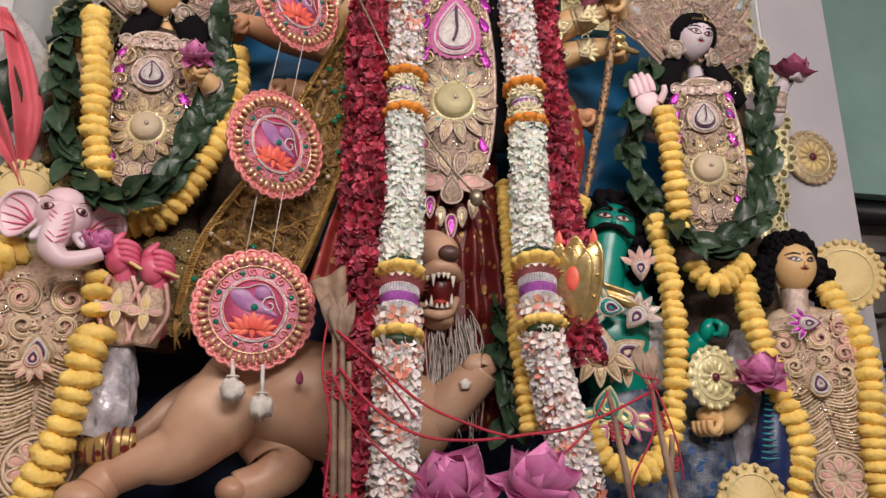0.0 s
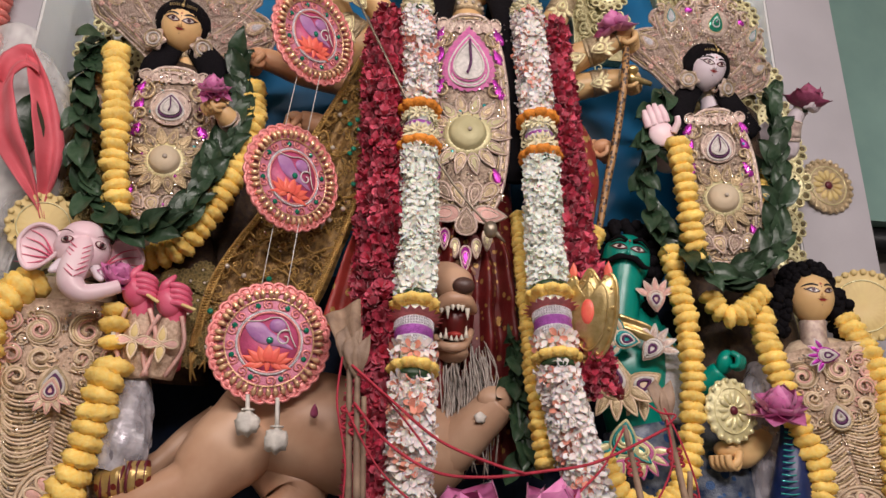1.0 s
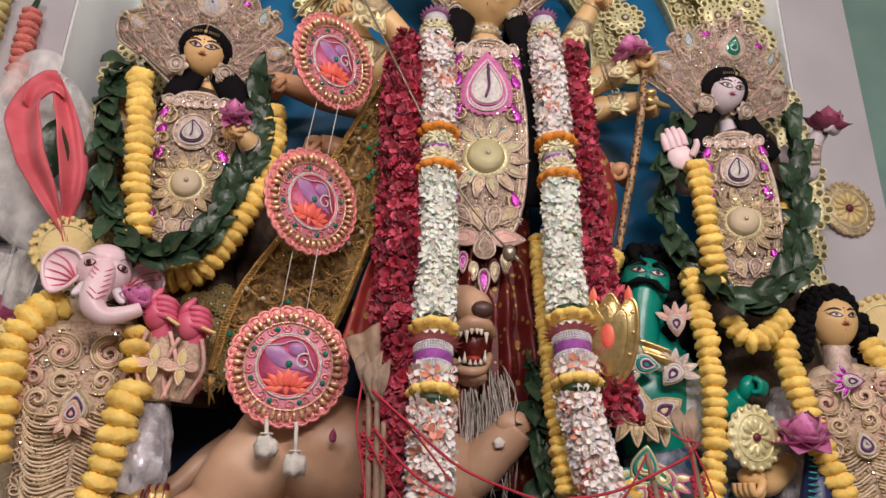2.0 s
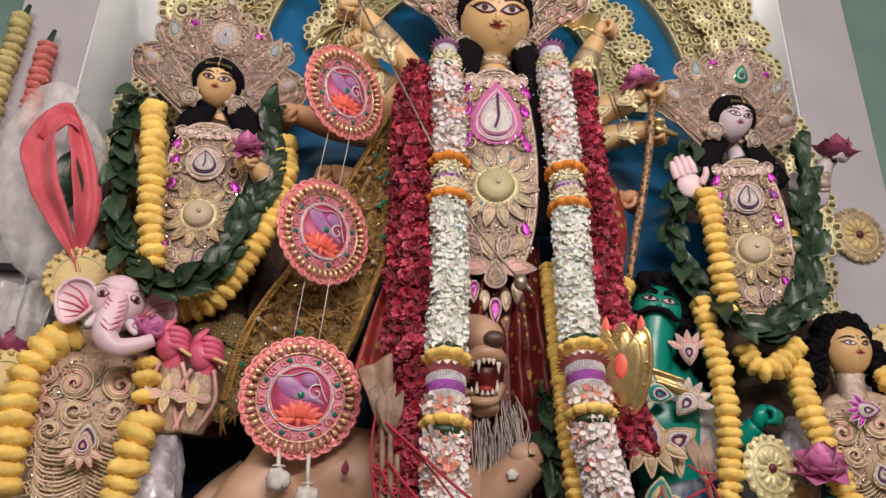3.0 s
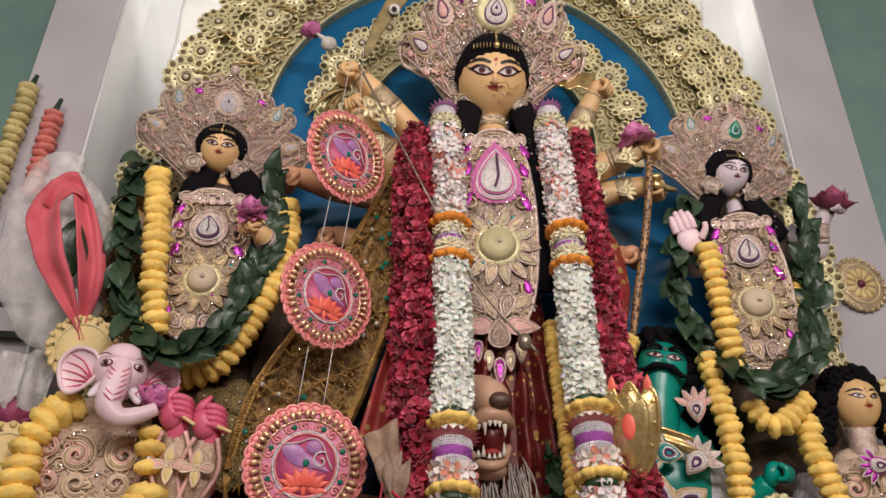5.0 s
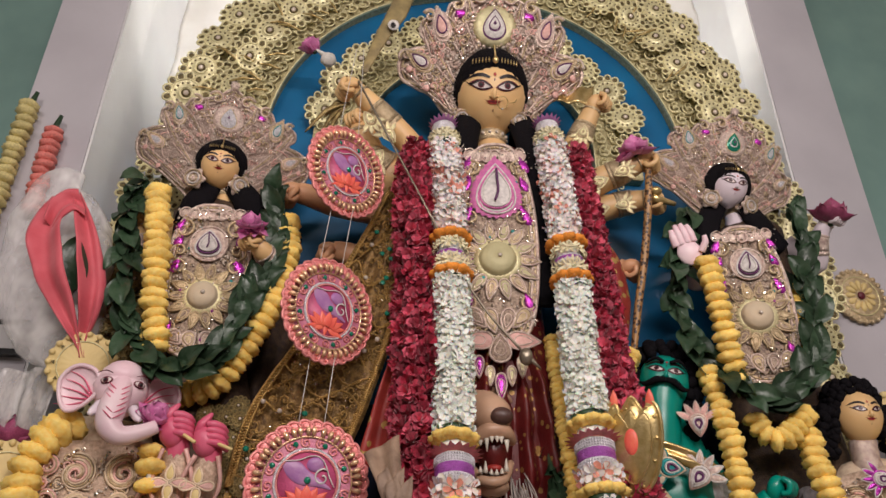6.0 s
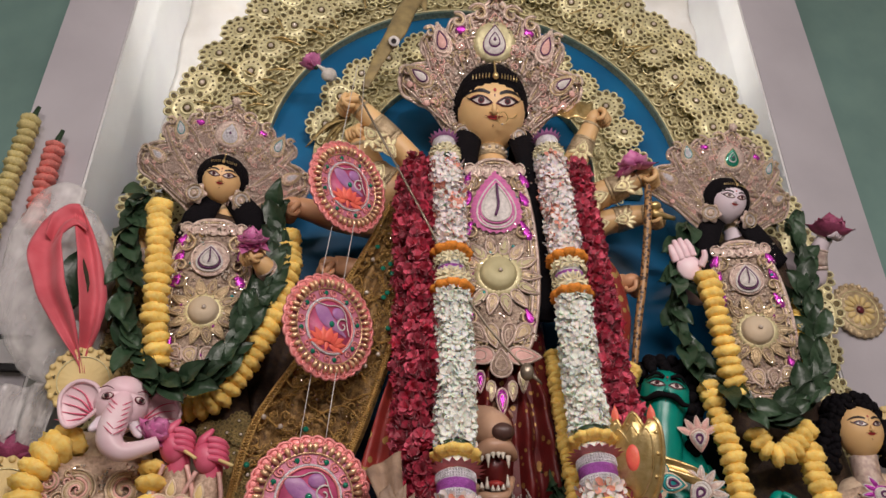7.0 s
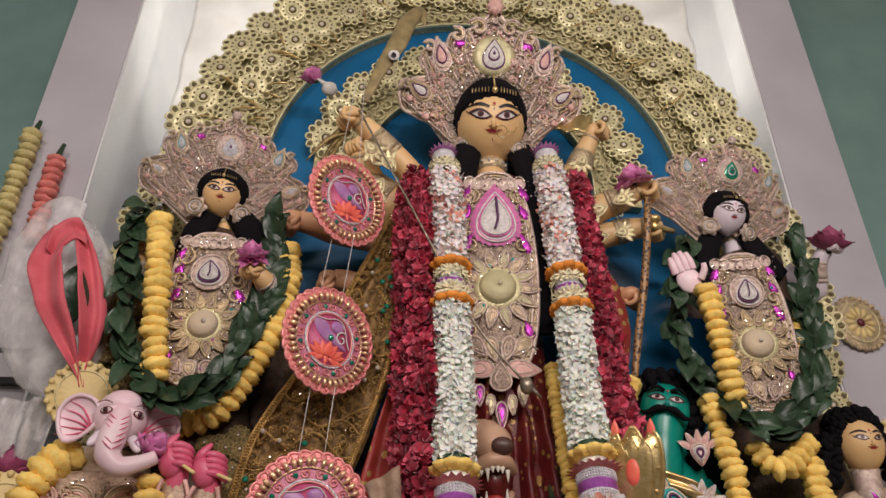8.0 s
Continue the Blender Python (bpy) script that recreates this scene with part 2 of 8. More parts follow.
M["disc_rose"] = pbr("rose_pink_card", (0.62, 0.25, 0.34), 0.42, 0.2, scale=40, bump=0.4, bscale=240, col2=(0.54, 0.15, 0.24))
M["disc_gold"] = pbr("copper_gold_foil", (0.84, 0.56, 0.34), 0.28, 0.6, scale=60, bump=0.3, rnd=0.15)
M["disc_magenta"] = pbr("magenta_card", (0.60, 0.10, 0.23), 0.45, scale=40, bump=0.3)
M["disc_purple"] = pbr("lilac_enamel", (0.40, 0.17, 0.42), 0.4, scale=30, bump=0.2, col2=(0.50, 0.26, 0.46))
M["disc_coral"] = pbr("coral_enamel", (0.84, 0.12, 0.09), 0.4, scale=30, bump=0.2, col2=(0.86, 0.20, 0.12))
M["snake"] = pbr("spotted_snake_paint", (0.46, 0.25, 0.09), 0.4, scale=30, bump=0.2, spots=(0.05, 0.025, 0.015), spot_scale=85, spot_size=0.46)
M["blade"] = pbr("mottled_olive_paint", (0.22, 0.17, 0.08), 0.45, scale=26, bump=0.2, col2=(0.36, 0.28, 0.12))
M["steel"] = pbr("dull_steel", (0.34, 0.29, 0.22), 0.35, 0.7, scale=40, bump=0.2)
M["iron"] = pbr("black_iron", (0.012, 0.012, 0.014), 0.45, 0.3, scale=40, bump=0.3)
M["plaid"] = pbr("checked_gold_ribbon", (0.55, 0.38, 0.14), 0.3, 0.5, scale=30, bump=0.3, spots=(0.20, 0.03, 0.02), spot_scale=30, spot_size=0.3)
M["shoulder_cloth"] = pbr("dark_net_dress", (0.045, 0.025, 0.02), 0.55, 0.1, scale=60, bump=0.8, bscale=240, col2=(0.10, 0.06, 0.03), glitter=0.5)


def clear_film(name, tint, amount):
    m = bpy.data.materials.new(name)
    m.use_nodes = True
    nt = m.node_tree
    b = nt.nodes["Principled BSDF"]
    b.inputs["Base Color"].default_value = (*tint, 1)
    b.inputs["Roughness"].default_value = 0.25
    n = nt.nodes.new("ShaderNodeTexNoise")
    n.inputs["Scale"].default_value, n.inputs["Detail"].default_value = 6, 2
    r = nt.nodes.new("ShaderNodeMapRange")
    r.inputs[1].default_value, r.inputs[2].default_value = 0.35, 0.7
    r.inputs[3].default_value, r.inputs[4].default_value = amount * 0.55, min(1, amount * 1.5)
    nt.links.new(n.outputs[0], r.inputs[0])
    nt.links.new(r.outputs[0], b.inputs["Alpha"])
    bp = nt.nodes.new("ShaderNodeBump")
    bp.inputs["Strength"].default_value, bp.inputs["Distance"].default_value = 0.3, 0.015
    nt.links.new(n.outputs[0], bp.inputs["Height"])
    nt.links.new(bp.outputs[0], b.inputs["Normal"])
    return m


M["silk_ground"] = pbr("pink_cream_sequin_net", (0.72, 0.55, 0.41), 0.4, 0.3, col2=(0.44, 0.30, 0.21), scale=110, bump=0.6, bscale=380, glitter=0.7)
M["sequin_mirror"] = pbr("mirror_sequin", (0.86, 0.80, 0.70), 0.12, 1.0, scale=60, bump=0.05)
M["silver_paper"] = pbr("silver_paper", (0.50, 0.47, 0.50), 0.25, 0.6, scale=30, bump=0.8, bscale=30, col2=(0.34, 0.31, 0.36))
M["film"] = clear_film("clear_plastic_film", (0.82, 0.80, 0.78), 0.40)
M["film_silver"] = clear_film("crinkled_cellophane", (0.60, 0.58, 0.62), 0.5)

# ---- mesh tools ----


class Shape:
    """Gathers vertices and faces of one mesh."""

    def __init__(self):
        self.v, self.f, self.m = [], [], []

    def add(self, vf, mi=0, mat=None):
        V, F = vf
        V = np.asarray(V, float)
        if mat is not None:
            A = np.array(mat)
            V = V @ A[:3, :3].T + A[:3, 3]
        o = len(self.v)
        self.v += V.tolist()
        self.f += [tuple(i + o for i in q) for q in F]
        self.m += [mi] * len(F)
        return self

    def bend(self, k):
        for p in self.v:
            p[1] += k * p[0] * p[0]
        return self

    def mesh(self, name, mats, smooth=True):
        me = bpy.data.meshes.new(name)
        me.from_pydata(self.v, [], self.f)
        for x in mats if isinstance(mats, (list, tuple)) else [mats]:
            me.materials.append(M[x])
        me.polygons.foreach_set("material_index", self.m)
        me.polygons.foreach_set("use_smooth", [smooth] * len(self.f))
        me.update()
        return me


def spline(pts, per=8, closed=False):
    """Catmull-Rom points through pts (any dimension)."""
    P = np.asarray(pts, float)
    n = len(P)
    if n < 3 and not closed:
        t = np.linspace(0, 1, per + 1)[:, None]
        return P[0] * (1 - t) + P[-1] * t
    out = []
    for i in range(n if closed else n - 1):
        if closed:
            a, b, c, d = P[i - 1], P[i], P[(i + 1) % n], P[(i + 2) % n]
        else:
            a, b, c, d = P[max(i - 1, 0)], P[i], P[i + 1], P[min(i + 2, n - 1)]
        t = np.arange(per)[:, None] / per
        out.append(0.5 * (2 * b + (c - a) * t + (2 * a - 5 * b + 4 * c - d) * t ** 2 + (3 * b - a - 3 * c + d) * t ** 3))
    if not closed:
        out.append(P[-1:])
    return np.vstack(out)


def even(pts, step):
    """Evenly spaced points and tangents along a spline."""
    C = spline(pts, 16)
    L = np.r_[0, np.cumsum(np.linalg.norm(np.diff(C, axis=0), axis=1))]
    n = max(2, int(round(L[-1] / step)) + 1)
    s = np.linspace(0, L[-1], n)
    Q = np.stack([np.interp(s, L, C[:, i]) for i in range(3)], 1)
    T = np.gradient(Q, axis=0)
    return Q, T / np.linalg.norm(T, axis=1)[:, None]


def loft(rings, caps=True):
    n = len(rings[0])
    V = np.vstack(rings)
    F = [(k * n + i, k * n + (i + 1) % n, (k + 1) * n + (i + 1) % n, (k + 1) * n + i) for k in range(len(rings) - 1) for i in range(n)]
    if caps:
        F += [tuple(range(n))[::-1], tuple(range((len(rings) - 1) * n, len(rings) * n))]
    return V, F


def tube(pts, rad, n=8, per=6, closed=False, flat=1.0, caps=True, side=(0, -1, 0)):
    """A tube along a spline; rad: one radius or one for each point; flat: thickness towards side."""
    C = spline(pts, per, closed)
    k = len(pts)
    r = np.full(len(C), rad) if np.isscalar(rad) else np.interp(np.linspace(0, k if closed else k - 1, len(C)), np.arange(k), rad)
    T = np.roll(C, -1, 0) - np.roll(C, 1, 0) if closed else np.gradient(C, axis=0)
    T /= np.linalg.norm(T, axis=1)[:, None] + 1e-12
    rings, s = [], np.asarray(side, float)
    for c, t, q in zip(C, T, r):
        b = s - t * (s @ t)
        if np.linalg.norm(b) < 1e-3:
            b = np.cross(t, (0.3, 0.2, 1))
        b /= np.linalg.norm(b)
        a = np.cross(t, b)
        ang = np.arange(n) / n * 2 * np.pi
        rings.append(c + q * (np.cos(ang)[:, None] * a + np.sin(ang)[:, None] * b * flat))
    if closed:
        rings.append(rings[0])
        return loft(rings, False)
    return loft(rings, caps)


def ball(c=(0, 0, 0), r=(1, 1, 1), n=14, k=9, shape=None):
    r = (r, r, r) if np.isscalar(r) else r
    rings = []
    for j in range(1, k):
        a = np.pi * j / k
        ang = np.arange(n) / n * 2 * np.pi
        rings.append(np.stack([np.sin(a) * np.cos(ang), np.sin(a) * np.sin(ang), np.full(n, -np.cos(a))], 1))
    V = np.vstack(rings + [np.array([[0, 0, -1], [0, 0, 1]])])
    F = [(q * n + i, q * n + (i + 1) % n, (q + 1) * n + (i + 1) % n, (q + 1) * n + i) for q in range(k - 2) for i in range(n)]
    b = (k - 1) * n
    F += [(b, (i + 1) % n, i) for i in range(n)] + [(b + 1, b - n + i, b - n + (i + 1) % n) for i in range(n)]
    if shape:
        V = shape(V)
    return V * np.asarray(r) + np.asarray(c), F


def lathe(profile, n=24, wave=0.0, lobes=0):
    """Turned about y, facing -y: profile rows (radius, height towards the viewer)."""
    ang = np.arange(n) / n * 2 * np.pi
    rings = []
    for r, h in profile:
        q = r * (1 + wave * np.cos(lobes * ang)) if lobes else np.full(n, r)
        rings.append(np.stack([q * np.cos(ang), np.full(n, -h), q * np.sin(ang)], 1))
    return loft(rings)


def box(c, s):
    x, y, z = np.array(s) / 2
    V = np.array([[-x, -y, -z], [x, -y, -z], [x, y, -z], [-x, y, -z], [-x, -y, z], [x, -y, z], [x, y, z], [-x, y, z]]) + np.asarray(c)
    return V, [(3, 2, 1, 0), (4, 5, 6, 7), (0, 1, 5, 4), (1, 2, 6, 5), (2, 3, 7, 6), (3, 0, 4, 7)]


def flat3(p2, out=0.0):
    p = np.asarray(p2, float)
    return np.stack([p[:, 0], np.full(len(p), -out), p[:, 1]], 1)


def pad(p2, out=0.0, high=0.006, back=0.0):
    """A domed filled shape from an outline in the x-z plane, facing -y."""
    p = np.asarray(p2, float)
    c = p.mean(0)
    R = [flat3(p, -back) if back else flat3(p, out), flat3(p, out), flat3(c + (p - c) * 0.88, out + high * 0.6), flat3(c + (p - c) * 0.5, out + high)]
    V, F = loft(R[0 if back else 1:], False)
    n, k = len(p), len(V)
    F += [(k - n + i, k - n + (i + 1) % n, k) for i in range(n)]
    V = np.vstack([V, [[c[0], -out - high, c[1]]]])
    return V, F


def teardrop(w, h, n=24, turn=0.0, at=(0, 0)):
    """Outline with its tip up, rotated by turn degrees."""
    t = np.arange(n) / n * 2 * np.pi
    x, z = w * np.sin(t) * np.sin(t / 2) * 1.05, h * np.cos(t)
    a = radians(turn)
    return np.stack([x * np.cos(a) - z * np.sin(a) + at[0], x * np.sin(a) + z * np.cos(a) + at[1]], 1)


def oval(w, h, n=24, at=(0, 0), wave=0.0, lobes=0):
    t = np.arange(n) / n * 2 * np.pi
    q = 1 + (wave * np.cos(lobes * t) if lobes else 0 * t)
    return np.stack([w * np.cos(t) * q + at[0], h * np.sin(t) * q + at[1]], 1)


def cord(p2, r, out=0.0, closed=True, n=5, per=1):
    return tube(flat3(p2, out), r, n, per, closed)


def scroll(x, z, r, turns, start, flip=1, n=18):
    """A spiral line in the x-z plane."""
    t = np.linspace(0, 1, n)
    a = radians(start) + flip * t * turns * 2 * np.pi
    q = r * (1 - 0.8 * t)
    return np.stack([x + q * np.cos(a), z + q * np.sin(a)], 1)


def thing(name, label, category, m=None, group="", kind=""):
    ob = new(name)
    ob.empty_display_size = 0.05
    ob.matrix_basis = m or Matrix()
    return tagged(ob, label, category, group, kind)


def part(name, shape, mats, parent, label="", smooth=True, world=False):
    """One mesh under a thing or a part. shape: a Shape or a mesh; world: its vertices are in world coordinates."""
    me = shape.mesh(name, mats, smooth) if isinstance(shape, Shape) else shape
    ob = new(name, me)
    ob.parent = parent
    if world:
        ob.matrix_basis = base_of(parent).inverted()
    if label:
        ob["label"] = label
    return ob


def base_of(ob):
    m = ob.matrix_basis.copy()
    while ob.parent:
        ob = ob.parent
        m = ob.matrix_basis @ m
    return m


def put(name, me, parent, m, label=""):
    """A shared mesh as a part at the world pose m."""
    ob = new(name, me)
    ob.parent = parent
    ob.matrix_basis = base_of(parent).inverted() @ m
    if label:
        ob["label"] = label
    return ob


def single(name, shape, mats, label, category, kind="", group="", smooth=True):
    return tagged(new(name, shape.mesh(name, mats, smooth)), label, category, group, kind)


def facing(p, tilt=0.0, turn=0.0, lean=0.0, s=1.0):
    """Pose of a thing whose front is -y: tilt degrees downwards, turn about z, lean in its own plane."""
    return Matrix.Translation(p) @ Euler((radians(tilt), 0, radians(turn))).to_matrix().to_4x4() @ Euler((0, radians(lean), 0)).to_matrix().to_4x4() @ Matrix.Scale(s, 4)


def along(p, t, spin=0.0, s=1.0):
    """Pose whose z runs along t."""
    q = Vector(t).to_track_quat("Z", "Y").to_matrix().to_4x4()
    return Matrix.Translation(p) @ q @ Matrix.Rotation(spin, 4, "Z") @ Matrix.Scale(s, 4)


rng = random.Random(7)

# ---- the hall ----


def slab(name, x0, x1, y0, y1, z0, z1, mat, label, category):
    s = Shape().add(box(((x0 + x1) / 2, (y0 + y1) / 2, (z0 + z1) / 2), (x1 - x0, y1 - y0, z1 - z0)))
    return single(name, s, mat, label, category, "structure", smooth=False)


slab("floor", -4.6, 4.6, -5.6, 1.4, -0.1, 0.0, "floor", "polished grey stone floor of the hall", "floor")
slab("ceiling", -4.6, 4.6, -5.6, 1.4, 6.6, 6.7, "plaster", "cream plastered ceiling of the hall", "ceiling")
slab("wall_west", -4.6, -4.5, -5.6, 1.4, 0.0, 6.6, "plaster", "cream plastered side wall", "wall")
slab("wall_east", 4.5, 4.6, -5.6, 1.4, 0.0, 6.6, "plaster", "cream plastered side wall", "wall")
slab("wall_south", -4.5, 4.5, -5.6, -5.5, 0.0, 6.6, "plaster", "cream plastered wall behind the viewer", "wall")
slab("wall_north", -4.5, 4.5, 0.99, 1.1, 0.0, 6.6, "plaster", "plain plastered back wall of the niche", "wall")
slab("platform", -1.53, 1.32, -0.62, 0.985, 0.0, 1.24, "floor", "raised platform under the clay images", "platform")
slab("pillar_west", -1.80, -1.53, 0.30, 0.985, 0.0, 6.6, "lilac_wall", "lilac-grey painted pillar beside the niche", "pillar")
slab("pillar_east", 1.324, 1.622, 0.30, 0.985, 0.0, 6.6, "lilac_wall", "lilac-grey painted pillar beside the niche", "pillar")
# each inner side: a white strip in front, a greyer piece behind it
slab("trim_west_front", -1.529, -1.520, 0.303, 0.52, 0.0, 6.6, "white_trim", "glossy white strip on the pillar's inner side", "trim")
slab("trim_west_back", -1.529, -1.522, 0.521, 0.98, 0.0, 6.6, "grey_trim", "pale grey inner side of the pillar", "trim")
slab("trim_east_front", 1.314, 1.323, 0.303, 0.46, 0.0, 6.6, "white_trim", "glossy white strip on the pillar's inner side", "trim")
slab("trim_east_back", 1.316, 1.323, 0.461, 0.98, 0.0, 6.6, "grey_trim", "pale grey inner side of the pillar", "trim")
slab("wall_teal_west", -4.5, -1.80, 0.60, 0.985, 0.0, 6.6, "teal_wall", "glossy teal painted wall beside the pillar", "wall")
slab("wall_teal_east", 1.622, 4.5, 0.60, 0.985, 2.54, 6.6, "teal_wall", "glossy teal painted upper wall beside the pillar", "wall")
slab("wall_recess_east", 1.622, 4.5, 0.80, 0.984, 0.0, 2.54, "dirty_wall", "stained brown plaster recess below the teal wall", "wall")

# gathered white satin at the back of the niche
nx, nz = 120, 60
V, F = [], []
for j in range(nz + 1):
    for i in range(nx + 1):
        u, w = i / nx, j / nz
        x, z = -1.526 + 2.846 * u, 2.2 + 4.2 * w
        a, r = math.atan2(z - 3.0, x + 0.05), math.hypot(x + 0.05, z - 3.0)
        V.append((x, 0.905 - 0.165 * u + 0.016 * math.sin(a * 46 + 2 * math.sin(r * 3)) * min(1, r) + 0.012 * noise.noise((x * 2, z * 3, 1)), z))
for j in range(nz):
    for i in range(nx):
        k = j * (nx + 1) + i
        F.append((k, k + 1, k + nx + 2, k + nx + 1))
drape = single("backdrop_drape", Shape().add((V, F)), "drape", "gathered white satin cloth hung behind the arch", "drape", "structure")
drape.modifiers.new("thickness", "SOLIDIFY").thickness = 0.004

# iron scrollwork in the recess beside the pillar
grille = thing("iron_grille", "black wrought-iron scroll grille in a stained recess", "grille", pose(1.9, 0.7, 2.0))
s = Shape().add(box((1.05, 0, 0.49), (2.6, 0.08, 0.09)))
part("rail", s, "iron", grille)
for k, (x, z, r, turn) in enumerate([(0.05, 0.1, 0.36, 0), (0.55, -0.15, 0.40, 150), (1.0, 0.15, 0.34, 60), (0.0, -0.5, 0.34, 200), (0.5, -0.75, 0.35, 20), (1.5, -0.1, 0.4, 90)]):
    part("scroll_bar", Shape().add(cord(scroll(x, z, r, 1.3, turn, 1 if k % 2 else -1, 26), 0.012, 0.0, False, 6)), "iron", grille)
for z in (-0.28, 0.28):
    part("cross_bar", Shape().add(tube([(-0.26, 0, z), (2.3, 0, z + 0.1)], 0.011, 6)), "iron", grille)

# ---- the arch behind the images ----
CX, CZ = -0.02, 3.08
arch = thing("arch_screen", "glossy blue arched screen edged with pale gold lace rosettes", "arch screen", pose(CX, 0.24, 1.24))


def arch_band(r0, r1, y0, y1, bottom, flare=0.0):
    """A half-ring with straight legs, as a closed solid."""
    rings = []
    for k in range(65):
        if k < 8 or k > 56:
            w = (k if k < 8 else 64 - k) / 8
            z = bottom + (CZ - bottom) * w
            sg = 1 if k < 8 else -1
            f = flare * (1 - w)
            a, b = (sg * (r0 + f), z), (sg * (r1 + f), z)
        else:
            t = math.pi * (k - 8) / 48
            a, b = (r0 * math.cos(t), CZ + r0 * math.sin(t)), (r1 * math.cos(t), CZ + r1 * math.sin(t))
        rings.append(np.array([(CX + a[0], y0, a[1]), (CX + b[0], y0, b[1]), (CX + b[0], y1, b[1]), (CX + a[0], y1, a[1])]))
    return loft(rings)


t = np.linspace(0, math.pi, 49)
edge = np.vstack([[(1.05, 1.24 - CZ)], np.stack([1.05 * np.cos(t), 1.05 * np.sin(t)], 1), [(-1.05, 1.24 - CZ)]]) + (CX, CZ)
s = Shape().add(loft([flat3(edge, -0.29), flat3(edge, -0.31)]))
part("board", s, "blue_board", arch, "glossy deep blue painted board", smooth=False, world=True)
outer = part("outer_band", Shape().add(arch_band(0.85, 1.17, 0.245, 0.288, 1.9, 0.12)), "lace_ground", arch, "dark gold net backing", False, True)
inner = part("inner_band", Shape().add(arch_band(0.47, 0.66, 0.245, 0.288, 2.98)), "lace_ground", arch, "dark gold net backing", False, True)
for name, r, bottom, fl in (("outer_rim", 0.845, 1.9, 0.12), ("inner_rim", 0.465, 2.98, 0.0)):
    part(name, Shape().add(arch_band(r, r + 0.005, 0.238, 0.25, bottom, fl)), "gold", arch, "", False, True)


def rosette_mesh():
    """An openwork paper flower: looped petals round a disc with a stone, the shade in its holes laid on as dark pads.
    """
    s = Shape()
    s.add(lathe([(0.060, -0.005), (0.061, 0.0), (0.052, 0.003), (0.046, 0.002), (0.034, 0.002), (0.030, 0.006), (0.0, 0.007)], 26), 0)
    for k in range(13):
        a = k * 2 * math.pi / 13
        m = Euler((0, -a, 0)).to_matrix().to_4x4()
        o = oval(0.0165, 0.0145, 10, (0.0695, 0))
        s.add(tube(flat3(o, 0.0), 0.0042, 5, 1, True), 0, m)
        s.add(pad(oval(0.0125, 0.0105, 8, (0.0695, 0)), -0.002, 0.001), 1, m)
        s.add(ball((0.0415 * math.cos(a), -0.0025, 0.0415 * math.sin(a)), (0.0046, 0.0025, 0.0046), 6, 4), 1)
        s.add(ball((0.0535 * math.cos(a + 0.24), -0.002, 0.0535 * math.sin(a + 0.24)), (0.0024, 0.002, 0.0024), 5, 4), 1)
    s.add(tube(flat3(oval(0.055, 0.055, 26), 0.004), 0.0022, 5, 1, True), 0)
    s.add(tube(flat3(oval(0.024, 0.024, 18), 0.007), 0.0040, 5, 1, True), 0)
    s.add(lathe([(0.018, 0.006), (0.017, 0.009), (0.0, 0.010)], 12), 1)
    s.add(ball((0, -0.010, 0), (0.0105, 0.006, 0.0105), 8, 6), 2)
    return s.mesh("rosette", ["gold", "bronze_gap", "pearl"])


ROSETTE = rosette_mesh()
ROSETTE_DARK = ROSETTE.copy()
ROSETTE_DARK.materials[0] = M["gold_dark"]


def scroll_mesh():
    s = Shape()
    s.add(cord(scroll(-0.018, 0.0, 0.026, 1.2, 200, 1, 16), 0.0030, 0.0, False, 5), 0)
    s.add(cord(scroll(0.022, 0.006, 0.018, 1.1, 0, -1, 14), 0.0028, 0.0, False, 5), 0)
    s.add(ball((0.0, -0.003, 0.0), (0.008, 0.004, 0.012), 6, 5), 0)
    return s.mesh("scroll", ["gold"])


SCROLL = scroll_mesh()


def arch_spots(r, step, flare=0.0, bottom=2.0, shift=0.0):
    """Places and turns along the arch line of radius r, legs included."""
    out = []
    n = int(math.pi * r / step)
    for k in range(n + 1):
        a = math.pi * (k + shift) / n
        if a <= math.pi:
            out.append((CX + r * math.cos(a), CZ + r * math.sin(a), a))
    z = CZ - step
    while z > bottom:
        w = (CZ - z) / (CZ - bottom)
        f = flare * min(1.0, 2.5 * w) * (1 - 0.75 * w)
        out += [(CX + r + f, z, 0.0), (CX - r - f, z, math.pi)]
        z -= step
    return out


for r, step, y, fl, sh, size in ((1.165, 0.150, 0.215, 0.14, 0.0, 1.0), (1.01, 0.150, 0.205, 0.12, 0.5, 0.98)):
    for x, z, a in arch_spots(r, step, fl, 1.95, sh):
        m = facing((x, y + rng.uniform(-0.012, 0.012), z), rng.uniform(-14, 14) + 8, rng.uniform(-12, 12), rng.uniform(0, 60), size * rng.uniform(0.94, 1.06))
        put("rosette", ROSETTE, outer, m)
for x, z, a in arch_spots(0.63, 0.145, 0.0, 2.95, 0.2):
    m = facing((x, 0.215 + rng.uniform(-0.01, 0.01), z), rng.uniform(-12, 12) + 8, rng.uniform(-12, 12), rng.uniform(0, 60), 0.95)
    put("rosette", ROSETTE, inner, m)
for r, step, own in ((0.885, 0.062, outer), (0.945, 0.062, outer), (1.08, 0.07, outer), (0.505, 0.062, inner), (0.56, 0.062, inner)):
    for x, z, a in arch_spots(r, step, 0.0, 2.9):
        put("scroll", SCROLL, own, facing((x, 0.232, z), 0, 0, 90 - math.degrees(a) + rng.uniform(-25, 25), 1.1))
